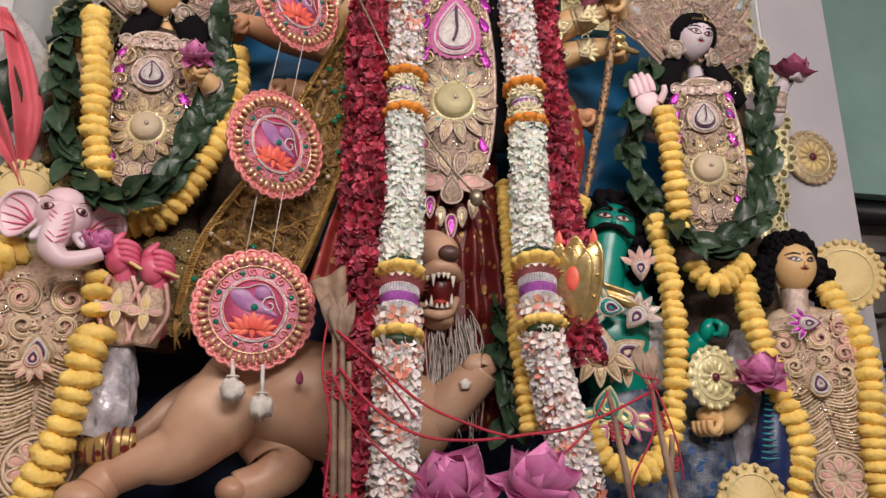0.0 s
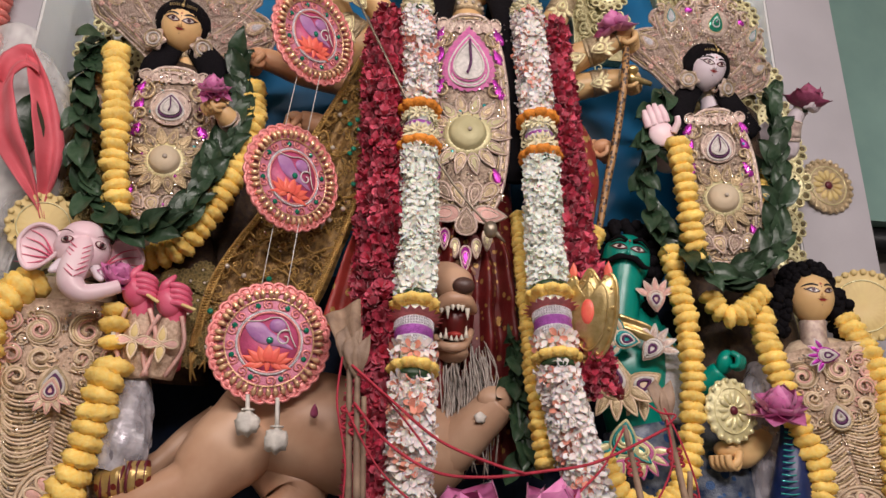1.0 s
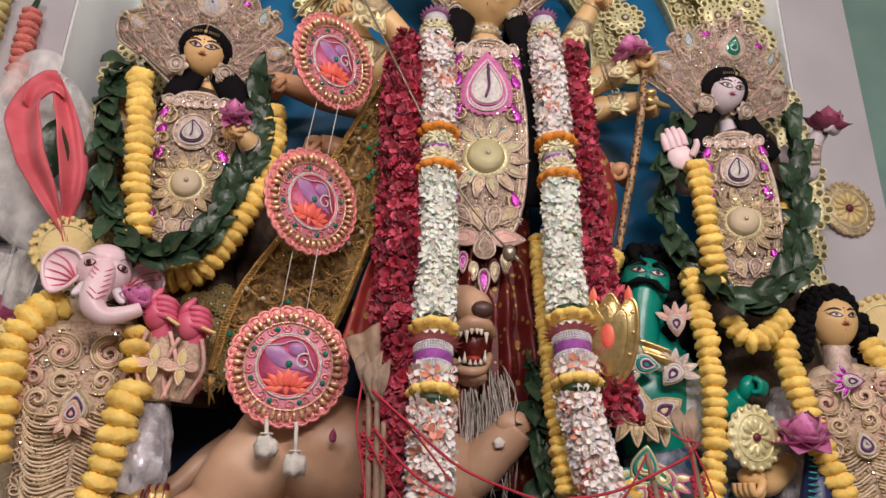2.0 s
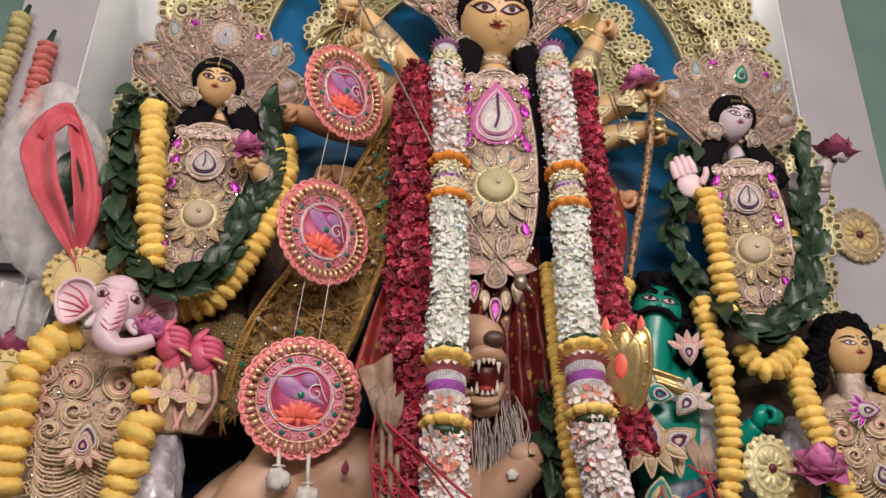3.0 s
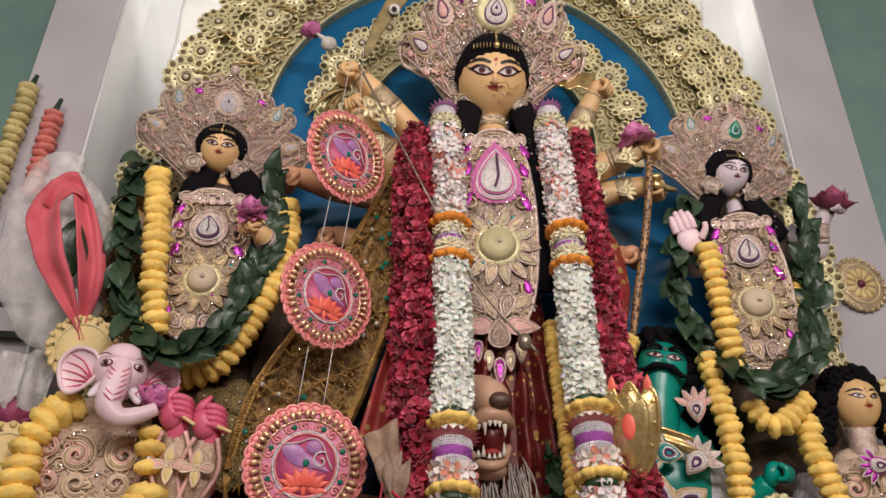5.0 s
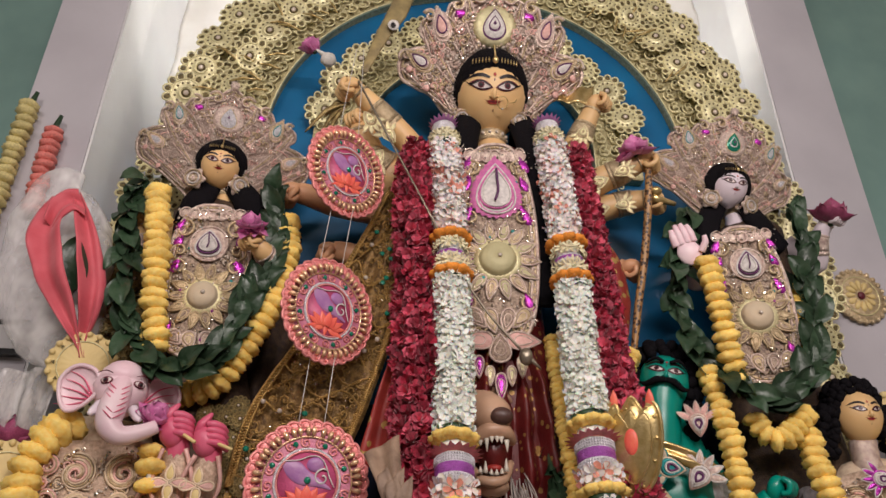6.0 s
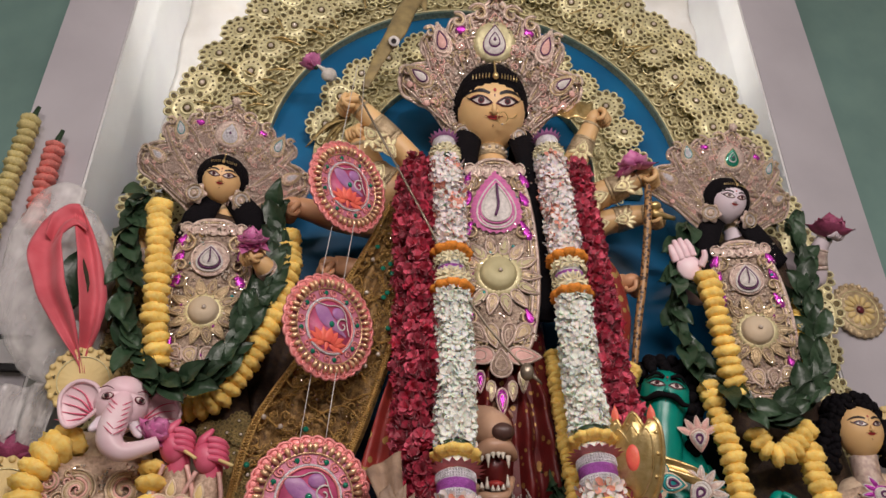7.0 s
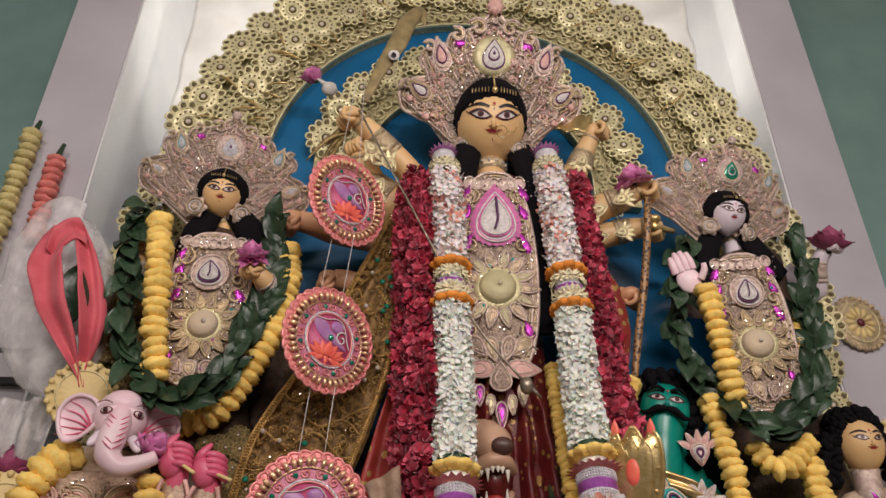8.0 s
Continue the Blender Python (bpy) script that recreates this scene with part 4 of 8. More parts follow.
for k in range(260):
    a, b = curl.uniform(0, 2 * math.pi), curl.uniform(-0.9, 1.0)
    q = Vector((0.175 * math.cos(a) * math.sqrt(max(0.1, 1 - b * b * 0.6)), 0.05 + 0.09 * math.sin(a), 0.03 + 0.16 * b))
    if q.y < 0.02 and q.z < 0.12 and abs(q.x) < 0.115:
        continue
    S.add(ball(q, curl.uniform(0.022, 0.036), 7, 5), 1, gm)
for k in range(26):
    S.add(ball((0.15 + curl.uniform(-0.03, 0.03), 0.03 + curl.uniform(-0.03, 0.03), 0.02 - 0.3 * curl.random()), curl.uniform(0.024, 0.036), 7, 5), 1, gm)
S.add(tube([(0.519, 0.05, 1.992), (0.512, 0.04, 1.879), (0.499, 0.02, 1.733), (0.508, 0.03, 1.583), (0.520, 0.04, 1.520)], [0.05, 0.10, 0.115, 0.095, 0.09], 20, 6, flat=0.7), 0)
S.add(tube([(0.505, 0.03, 1.57), (0.52, 0.03, 1.50), (0.543, 0.05, 1.406), (0.582, 0.08, 1.276)], [0.10, 0.115, 0.13, 0.15], 20, 6, flat=0.7), 7)
S.add(tube([(0.573, 0.05, 1.848), (0.632, 0.03, 1.758), (0.714, 0.02, 1.707), (0.76, -0.02, 1.737)], [0.06, 0.05, 0.04, 0.03], 12, 6), 0)
fist(S, (0.769, -0.03, 1.753), (0.3, -0.3, 1), 0.95, 0)
S.add(tube([(0.594, 0.06, 1.815), (0.607, 0.02, 1.737), (0.596, 0.02, 1.584)], [0.05, 0.06, 0.05], 12, 6), 6)
S.add(tube([(0.686, 0.1, 1.578), (0.736, 0.04, 1.441), (0.755, 0.04, 1.28)], [0.09, 0.11, 0.13], 18, 6, flat=0.7), 7)
S.add(ball((0.126, 0.05, 1.888), (0.05, 0.04, 0.045), 14, 10), 0)
S.add(tube([(0.128, 0.06, 1.891), (0.093, 0.08, 1.796)], [0.03, 0.035], 12, 4), 0)
single("statue", S, mats, "green clay demon with black moustache and curly hair", "statue")

# the lion
S, mats = Shape(), ["lion", "lion_mouth", "lion_nose", "tooth", "mane", "lips"]
S.add(tube([(-0.665, 0.02, 1.523), (-0.593, -0, 1.546), (-0.472, -0.02, 1.54), (-0.319, -0.03, 1.513), (-0.179, -0.02, 1.48), (-0.068, -0, 1.515)], [0.06, 0.125, 0.15, 0.155, 0.15, 0.12], 24, 7), 0)
S.add(tube([(-0.584, -0.06, 1.525), (-0.651, -0.08, 1.451), (-0.714, -0.1, 1.38), (-0.786, -0.12, 1.352), (-0.853, -0.12, 1.319), (-0.88, -0.14, 1.284)], [0.115, 0.105, 0.078, 0.052, 0.048, 0.05], 18, 7), 0)
S.add(tube([(-0.696, 0.08, 1.551), (-0.766, 0.08, 1.51), (-0.825, 0.06, 1.447), (-0.883, 0.05, 1.394)], [0.05, 0.036, 0.030, 0.04], 14, 6), 0)
S.add(tube([(-0.51, 0, 1.444), (-0.458, -0.02, 1.365), (-0.494, -0.05, 1.315), (-0.566, -0.07, 1.291)], [0.09, 0.085, 0.055, 0.045], 16, 6), 0)
S.add(ball((-0.569, -0.08, 1.291), (0.045, 0.05, 0.035), 12, 9), 0)
S.add(ball((-0.900, -0.15, 1.272), (0.062, 0.060, 0.042), 14, 10), 0)
S.add(tube([(-0.163, -0.02, 1.451), (-0.068, -0.06, 1.488), (0.01, -0.1, 1.554), (0.063, -0.13, 1.61)], [0.10, 0.075, 0.058, 0.05], 16, 7), 0)
S.add(ball((0.048, -0.14, 1.611), (0.05, 0.035, 0.038), 14, 9), 0)
S.add(tube([(-0.08, 0.06, 1.649), (-0.052, 0.04, 1.781), (-0.044, 0.05, 1.923)], [0.12, 0.10, 0.08], 18, 6), 4)
S.add(ball((-0.062, 0.020, 1.985), (0.085, 0.09, 0.072), 20, 14), 0)
S.add(tube([(-0.091, -0.000, 1.967), (-0.081, -0.080, 1.941), (-0.060, -0.140, 1.916), (-0.045, -0.165, 1.897)], [0.062, 0.066, 0.056, 0.034], 18, 6), 0)
S.add(tube([(-0.113, -0.110, 1.840), (-0.103, -0.145, 1.861), (-0.073, -0.165, 1.875), (-0.038, -0.160, 1.873), (-0.009, -0.120, 1.856)], [0.014, 0.021, 0.024, 0.022, 0.014], 12, 6), 0)
S.add(ball((-0.047, -0.185, 1.909), (0.032, 0.022, 0.024), 14, 10), 2)
S.add(ball((-0.060, -0.100, 1.829), (0.046, 0.050, 0.056), 18, 14), 1)
S.add(ball((-0.063, -0.130, 1.780), (0.026, 0.030, 0.012), 14, 9), 5)
S.add(ball((-0.064, -0.100, 1.739), (0.046, 0.060, 0.028), 18, 12), 0)
S.add(tube([(-0.111, -0.100, 1.782), (-0.102, -0.145, 1.752), (-0.070, -0.160, 1.743), (-0.037, -0.145, 1.756), (-0.011, -0.100, 1.803)], [0.010, 0.013, 0.014, 0.013, 0.010], 10, 6), 0)
for sx in (-1, 1):
    S.add(ball((-0.066 + sx * 0.050, -0.062, 1.972), (0.014, 0.010, 0.012), 12, 8), 3)
    S.add(ball((-0.066 + sx * 0.050, -0.070, 1.972), (0.007, 0.005, 0.008), 10, 7), 2)
    S.add(tube([(-0.066 + sx * 0.075, -0.040, 1.985), (-0.066 + sx * 0.050, -0.066, 1.994), (-0.066 + sx * 0.020, -0.075, 1.980)], [0.008, 0.013, 0.007], 8, 4), 0)
for p, h in (((-0.105, -0.175, 1.843), -0.012), ((-0.088, -0.175, 1.850), -0.034), ((-0.074, -0.175, 1.854), -0.014), ((-0.060, -0.175, 1.855), -0.014), ((-0.048, -0.175, 1.854), -0.016), ((-0.034, -0.175, 1.847), -0.032), ((-0.105, -0.165, 1.766), 0.014), ((-0.091, -0.165, 1.764), 0.030), ((-0.076, -0.165, 1.760), 0.014), ((-0.062, -0.165, 1.760), 0.014), ((-0.048, -0.165, 1.763), 0.014), ((-0.036, -0.165, 1.769), 0.032)):
    S.add(tube([p, (p[0], p[1] - 0.004, p[2] + h)], [0.0075, 0.0015], 7, 3), 3)
strand = random.Random(3)
for k in range(440):
    x, y = strand.uniform(-0.075, 0.075), strand.uniform(-0.10, 0.05)
    p = np.array((-0.032, -0, 1.732)) + (x, y, strand.uniform(-0.10, 0.05))
    l = strand.uniform(0.10, 0.24)
    S.add(tube([p, p + (x * 0.2 + strand.uniform(-0.02, 0.02), -0.02, -l * 0.5), p + (x * 0.1 + strand.uniform(-0.03, 0.03), 0.0, -l)], [0.0022, 0.0020, 0.0008], 4, 3), 4)
single("statue", S, mats, "tan clay lion with open fanged jaws and a grey beard", "statue")

# ---- cloth ----


def sheet(left, right, nu, nv, wave=0.0, lobes=5, rough=0.0, thick=0.004):
    """A cloth between two edge lines."""
    A, B = spline(left, 12), spline(right, 12)
    t = np.linspace(0, 1, nv + 1)
    A = np.stack([np.interp(t, np.linspace(0, 1, len(A)), A[:, i]) for i in range(3)], 1)
    B = np.stack([np.interp(t, np.linspace(0, 1, len(B)), B[:, i]) for i in range(3)], 1)
    V = []
    for j in range(nv + 1):
        for i in range(nu + 1):
            u = i / nu
            p = A[j] * (1 - u) + B[j] * u
            d = wave * math.sin(u * lobes * math.pi + 1.5 * math.sin(j / nv * 3)) + rough * noise.noise(Vector(p) * 9)
            V.append((p[0], p[1] - d, p[2]))
    n = nu + 1
    k = len(V)
    F = [(j * n + i, j * n + i + 1, (j + 1) * n + i + 1, (j + 1) * n + i) for j in range(nv) for i in range(nu)]
    V += [(x, y + thick, z) for x, y, z in V]
    F += [tuple(q + k for q in f[::-1]) for f in F]
    rim = list(range(n)) + [j * n + nu for j in range(1, nv + 1)] + list(range(nv * n + nu - 1, nv * n - 1, -1)) + [j * n for j in range(nv - 1, 0, -1)]
    F += [(rim[i - 1], rim[i - 1] + k, rim[i] + k, rim[i]) for i in range(len(rim))]
    return np.array(V), F


VL = [(-0.297, 0.06, 2.968), (-0.372, 0.06, 2.756), (-0.45, 0.03, 2.551), (-0.601, -0, 2.211), (-0.735, -0.04, 1.942), (-0.777, -0.03, 1.718)]
VR = [(-0.236, 0.04, 2.883), (-0.277, 0.02, 2.636), (-0.295, -0.02, 2.457), (-0.339, -0.04, 2.196), (-0.4, -0.06, 1.973), (-0.461, -0.05, 1.808)]
veil = thing("veil", "brown net veil with gold braid and small green gems", "veil", pose(-0.45, 0.0, 2.2))
cloth = part("net", Shape().add(sheet(VL, VR, 26, 60, 0.012, 7, 0.03)), "veil", veil, "", True, True)


def on_sheet(left, right, u, w, off):
    A, B = spline(left, 12), spline(right, 12)
    a = np.array([np.interp(w, np.linspace(0, 1, len(A)), A[:, i]) for i in range(3)])
    b = np.array([np.interp(w, np.linspace(0, 1, len(B)), B[:, i]) for i in range(3)])
    p = a * (1 - u) + b * u
    return p + (0, -off, 0)


braid = random.Random(11)
for u in (0.02, 0.07, 0.95):
    part("braid", Shape().add(tube([on_sheet(VL, VR, u, w, 0.022) for w in np.linspace(0.03, 0.98, 16)], 0.0045, 6, 4)), "veil_gold", veil, "", True, True)
s = Shape()
for k in range(15):
    w0 = 0.40 + k * 0.039
    for q in range(58):
        u = 0.04 + 0.90 * q / 57
        p = on_sheet(VL, VR, u, min(0.985, w0 + 0.030 * math.sin(u * 9 + k * 1.7) + 0.05 * abs(u - 0.5)), 0.022)
        s.add(ball(p, (0.0042, 0.0036, 0.0030), 5, 4))
for u in (0.035, 0.055, 0.93, 0.97):
    for q in range(110):
        s.add(ball(on_sheet(VL, VR, u, 0.30 + 0.68 * q / 109, 0.026), (0.0052, 0.004, 0.0034), 5, 4))
part("bead_chain", s, "veil_gold", veil, "chains of tiny antique gold beads", True, True)["kind"] = "stuff"
s = Shape()
for k in range(420):
    u, w = braid.uniform(0.06, 0.94), braid.uniform(0.05, 0.97)
    p = on_sheet(VL, VR, u, w, 0.018)
    s.add(tube(flat3(scroll(0, 0, braid.uniform(0.008, 0.018), braid.uniform(0.6, 1.4), braid.uniform(0, 360), braid.choice((-1, 1)), 9), 0), 0.0022, 5, 1), 0, facing(p, braid.uniform(-20, 20), braid.uniform(-25, 25)))
part("embroidery", s, "veil_gold", veil, "coiled antique gold embroidery", True, True)["kind"] = "stuff"
s = Shape()
for k in range(160):
    s.add(lathe([(braid.uniform(0.002, 0.004), 0.0), (0.001, 0.001)], 6), 0, facing(on_sheet(VL, VR, braid.random(), braid.uniform(0.1, 0.97), 0.026), braid.uniform(-40, 40), braid.uniform(-40, 40)))
part("sequin_work", s, "sequin_mirror", veil, "tiny mirror sequins", False, True)["kind"] = "stuff"
gem = Shape().add(lathe([(0.008, -0.002), (0.0085, 0.002), (0.004, 0.005), (0, 0.005)], 8)).mesh("gem", ["foil_green"])
bead = Shape().add(ball((0, 0, 0), 0.0075, 8, 6)).mesh("bead", ["pearl"])
for k in range(28):
    put("gem" if k % 3 else "bead", gem if k % 3 else bead, veil, facing(on_sheet(VL, VR, braid.uniform(0.1, 0.9), braid.uniform(0.35, 0.95), 0.04)))
for k in range(26):
    p = on_sheet(VL, VR, braid.uniform(0.0, 0.5), 0.985, 0.0)
    part("tassel", Shape().add(tube([p, p + (braid.uniform(-0.01, 0.01), -0.01, -0.03), p + (braid.uniform(-0.02, 0.02), 0, -braid.uniform(0.05, 0.10))], [0.006, 0.005, 0.002], 5, 3)), "veil_gold", veil, "", True, True)

s = Shape().add(sheet([(-0.80, 0.14, 2.42), (-0.84, 0.14, 2.15), (-0.84, 0.12, 1.95), (-0.85, 0.10, 1.80)], [(-0.50, 0.16, 2.40), (-0.52, 0.14, 2.15), (-0.54, 0.10, 1.95), (-0.56, 0.08, 1.80)], 40, 40, 0.016, 7, 0.04))
single("net_drape", s, "shoulder_cloth", "dark brown net cloth hanging behind a gold veil", "cloth")
s = Shape().add(sheet([(-0.331, 0, 2.353), (-0.329, -0.05, 2.193), (-0.386, -0.07, 1.971), (-0.429, -0.06, 1.807)], [(-0.277, -0.02, 2.271), (-0.273, -0.06, 2.139), (-0.28, -0.08, 1.924), (-0.302, -0.07, 1.747)], 18, 40, 0.012, 4, 0.02))
single("sash", s, "saree_orange", "vermilion brocade sash falling beside the garlands", "sash")

s = Shape().add(sheet([(-0.10, -0.05, 2.17), (-0.14, -0.06, 1.98), (-0.17, -0.06, 1.70), (-0.18, -0.04, 1.45)], [(0.08, -0.05, 2.17), (0.13, -0.06, 1.98), (0.16, -0.06, 1.70), (0.17, -0.04, 1.45)], 72, 36, 0.022, 9, 0.06))
single("saree_pleats", s, "saree", "dark red and gold brocade pleats behind the garlands", "cloth")

# ---- jewelled breast ornaments ----


def plate_frame(top, bottom, turn):
    a, b = Vector(top), Vector(bottom)
    d = a - b
    L = d.length
    tilt = math.degrees(math.atan2(d.y, math.hypot(d.x, d.z)))
    return facing((a + b) / 2, -tilt, turn, math.degrees(math.atan2(d.x, d.z))), L


def petal_part(parent, at, w, h, turn, fill, rim, k, out=0.010, label=""):
    s = Shape()
    o = teardrop(w, h, 16, turn, at)
    s.add(pad(o, out, 0.006, 0.0), 0)
    s.add(cord(o, 0.0036, out + 0.003), 1)
    o2 = teardrop(w * 0.55, h * 0.55, 12, turn, at)
    s.add(cord(o2, 0.002, out + 0.006), 1)
    return part("petal", s.bend(k), [fill, rim], parent, label)


def breast_ornament(top, bottom, width, turn, label, pink=False, drop=0.25, boss=0.61, pendant=False, seed=1):
    m, L = plate_frame(top, bottom, turn)
    rr = random.Random(seed)
    k = 1.1 / (width * 4)
    ob = thing("breast_ornament", label, "breast ornament", m)
    W = width / 2

    def z_of(f):
        return L * (0.5 - f)

    t = np.arange(44) / 44 * 2 * np.pi
    sx, sz = np.sign(np.cos(t)) * np.abs(np.cos(t)) ** 0.6, np.sign(np.sin(t)) * np.abs(np.sin(t)) ** 0.72
    out = np.stack([sx * W * (1 - 0.20 * np.clip(sz, 0, 1) ** 1.5 - 0.10 * np.clip(-sz, 0, 1) ** 2), sz * L / 2], 1)
    plate = part("plate", Shape().add(loft([flat3(out * 0.97, -0.016), flat3(out, 0.0), flat3(out * 0.95, 0.004), flat3(out * 0.3, 0.005)])).bend(k), "sequin", ob, "sequinned net over a curved plate")
    for f, r, mt in ((1.0, 0.007, "zari"), (0.93, 0.0045, "zari_gold"), (0.865, 0.0045, "zari"), (0.80, 0.003, "zari_gold")):
        part("border_cord", Shape().add(cord(out * (f, 1 - (1 - f) * 0.5), r, 0.006)).bend(k), mt, ob)
    # scalloped collar
    for q in range(7):
        a = (q - 3) / 3
        at = (a * W * 0.66, z_of(0.055) - 0.012 * (1 - a * a))
        part("collar_scallop", Shape().add(pad(oval(W * 0.14, L * 0.030, 14, at), 0.006, 0.005)).add(cord(oval(W * 0.14, L * 0.035, 14, at), 0.003, 0.011)).bend(k), "zari", ob)
    # scrolls beside the drop
    for sgn in (-1, 1):
        for (fx, fz, r, tr, st) in ((0.62, drop - 0.10, 0.26, 1.2, 90), (0.68, drop + 0.05, 0.24, 1.3, 250), (0.66, drop + 0.16, 0.2, 1.2, 60), (0.72, boss + 0.2, 0.2, 1.2, 120), (0.5, boss + 0.30, 0.22, 1.3, 200)):
            if fz > 0.97:
                continue
            p = scroll(sgn * fx * W, z_of(fz), r * W, tr, st if sgn > 0 else 180 - st, sgn, 16)
            part("scroll", Shape().add(cord(p, 0.0042, 0.010, False)).bend(k), "zari_gold", ob)
        for fz, hh in ((drop - 0.13, 0.05), (drop - 0.02, 0.045), (drop + 0.14, 0.06), (boss + 0.19, 0.045)):
            o = teardrop(W * 0.15, L * hh, 12, sgn * 24, (sgn * W * 0.72, z_of(fz)))
            part("foil", Shape().add(pad(o, 0.008, 0.006)).bend(k), "foil_purple", ob, "magenta foil leaf")
    # teardrop medallion
    dw, dh = (W * 0.80, L * 0.172) if pink else (W * 0.39, L * 0.10)
    c = (0.0, z_of(drop))
    rays = Shape()
    o = teardrop(dw * 1.05, dh, 30, 0, c)
    if pink:
        o = teardrop(dw * 1.05, dh, 60, 0, c)
        o = np.array(c) + (o - c) * np.where(np.arange(60) % 2, 0.94, 1.0)[:, None]
        rays.add(pad(o, 0.012, 0.010, 0.0), 0)
    else:
        rays.add(pad(oval(dw * 1.12, dw * 1.2, 26, (c[0], c[1] - dh * 0.08)), 0.010, 0.010), 1)
        rays.add(cord(oval(dw * 1.12, dw * 1.2, 26, (c[0], c[1] - dh * 0.08)), 0.004, 0.014), 1)
    med = part("medallion", rays.bend(k), ["stripe_pink", "zari"], ob, "teardrop medallion of wound silk")
    for f, mt, o_ in ((0.76, "stripe_white", 0.022), (0.62, "stripe_pink" if pink else "stripe_dark", 0.026), (0.57 if pink else 0.50, "stripe_white", 0.029)):
        o = teardrop(dw * f * (1.0 if pink else 1.25), dh * f * (1 if pink else 1.15), 26, 0, (c[0], c[1] - dh * 0.12))
        part("silk_ring", Shape().add(pad(o, o_ - 0.006, 0.006)).add(cord(o, 0.0035, o_ - 0.002)).bend(k), mt, med)
    bar = spline([(dw * 0.02, c[1] + dh * 0.42), (dw * 0.04, c[1] + dh * 0.1), (dw * 0.06, c[1] - dh * 0.25), (-dw * 0.04, c[1] - dh * 0.55)], 6)
    part("silk_bar", Shape().add(cord(bar, dw * 0.045, 0.036, False)).bend(k), "stripe_dark", med)
    # domed boss within rings of petals
    bz = z_of(boss)
    br = min(L * 0.086, W * 0.44)
    n = 14
    for q in range(n):
        a = 2 * math.pi * q / n
        R = br * 1.86
        petal_part(ob, (R * math.cos(a) * 0.96, bz + R * math.sin(a)), br * 0.36, br * 0.62, math.degrees(a) - 90, ("boss_green" if pink else "sequin") if q % 2 else "zari_gold", "zari" if pink else "zari_gold", k)
    b = part("boss", Shape().add(lathe([(br * 1.15, 0.004), (br * 1.15, 0.010), (br, 0.016), (br * 0.97, 0.026), (br * 0.8, 0.034), (br * 0.4, 0.039), (0, 0.040)], 30), 0, Matrix.Translation((0, 0, bz))), "boss_green" if pink else "boss", ob, "domed matte gold boss")
    part("frill", Shape().add(lathe([(br * 1.28, 0.006), (br * 1.3, 0.012), (br * 1.0, 0.015)], 56, 0.045, 28), 0, Matrix.Translation((0, 0, bz))), "gold", b)
    part("jewel", Shape().add(ball((br * 0.1, -0.042, bz), (0.007, 0.006, 0.007), 8, 6)), "pearl", b)
    # lower petals
    lo = z_of(min(0.93, boss + 0.29))
    for q, (dx, tr) in enumerate(((-0.5, 40), (-0.18, 14), (0.18, -14), (0.5, -40))):
        petal_part(ob, (dx * W, lo + abs(dx) * 0.03), W * 0.20, L * 0.055, 180 + tr, "zari_gold" if q % 2 else "sequin", "zari", k)
    for q in range(9):
        f = rr.uniform(0.1, 0.95)
        part("stone", Shape().add(ball((rr.uniform(-0.75, 0.75) * W, -0.012, z_of(f)), (0.006, 0.005, 0.006), 8, 6)).bend(k), rr.choice(("foil_teal", "foil_purple", "pearl")), ob)
    s = Shape()
    for q in range(150):
        f, x = rr.uniform(0.03, 0.97), rr.uniform(-0.88, 0.88)
        s.add(ball((x * W, -0.009, z_of(f)), rr.uniform(0.0025, 0.005), 6, 4))
    for q in range(70):
        a = 2 * math.pi * q / 70
        s.add(ball((W * 0.895 * math.copysign(abs(math.cos(a)) ** 0.6, math.cos(a)), -0.010, L * 0.475 * math.copysign(abs(math.sin(a)) ** 0.72, math.sin(a))), 0.0042, 6, 4))
    part("bead_work", s.bend(k), "pearl", ob, "scattered seed pearls")["kind"] = "stuff"
    sq = Shape()
    for q in range(240):
        sq.add(lathe([(rr.uniform(0.0025, 0.005), 0.0), (0.001, 0.001)], 6), 0, facing((rr.uniform(-0.95, 0.95) * W, -rr.uniform(0.010, 0.018), L * rr.uniform(-0.48, 0.48)), rr.uniform(-40, 40), rr.uniform(-40, 40)))
    part("sequin_work", sq.bend(k), "sequin_mirror", ob, "tiny mirror sequins", False)["kind"] = "stuff"
    if pendant:
        for dx, dz, w, h, mt in ((-0.34, 0.05, 0.26, 0.07, "zari_pink"), (0.34, 0.05, 0.26, 0.07, "zari_pink"), (0, 0.02, 0.3, 0.06, "sequin"), (-0.3, -0.05, 0.13, 0.045, "foil_purple"), (0.3, -0.05, 0.13, 0.045, "gold"), (-0.15, -0.085, 0.12, 0.04, "gold"), (0.15, -0.085, 0.12, 0.04, "gold"), (0, -0.125, 0.15, 0.055, "foil_purple")):
            petal_part(ob, (dx * W * 1.6, -L * 0.5 + dz * L * 1.1 - 0.02), W * w, L * h, 180 if dz < 0 else 90 * (1 if dx < 0 else -1) if dx else 0, mt, "zari", k, 0.014)
    return ob


breast_ornament((-0.02, -0.07, 2.876), (-0.025, -0.075, 2.138), 0.262, -6, "gold zari breast ornament with a pink teardrop medallion", True, 0.235, 0.605, True, 1)
breast_ornament((-0.927, -0.04, 2.592), (-0.904, -0.05, 2.087), 0.255, 4, "pearl and gold zari breast ornament with a domed boss", False, 0.275, 0.63, False, 2)
breast_ornament((0.819, -0.05, 2.611), (0.809, -0.05, 2.052), 0.24, -16, "pearl and gold zari breast ornament with magenta foil", False, 0.25, 0.585, False, 3)


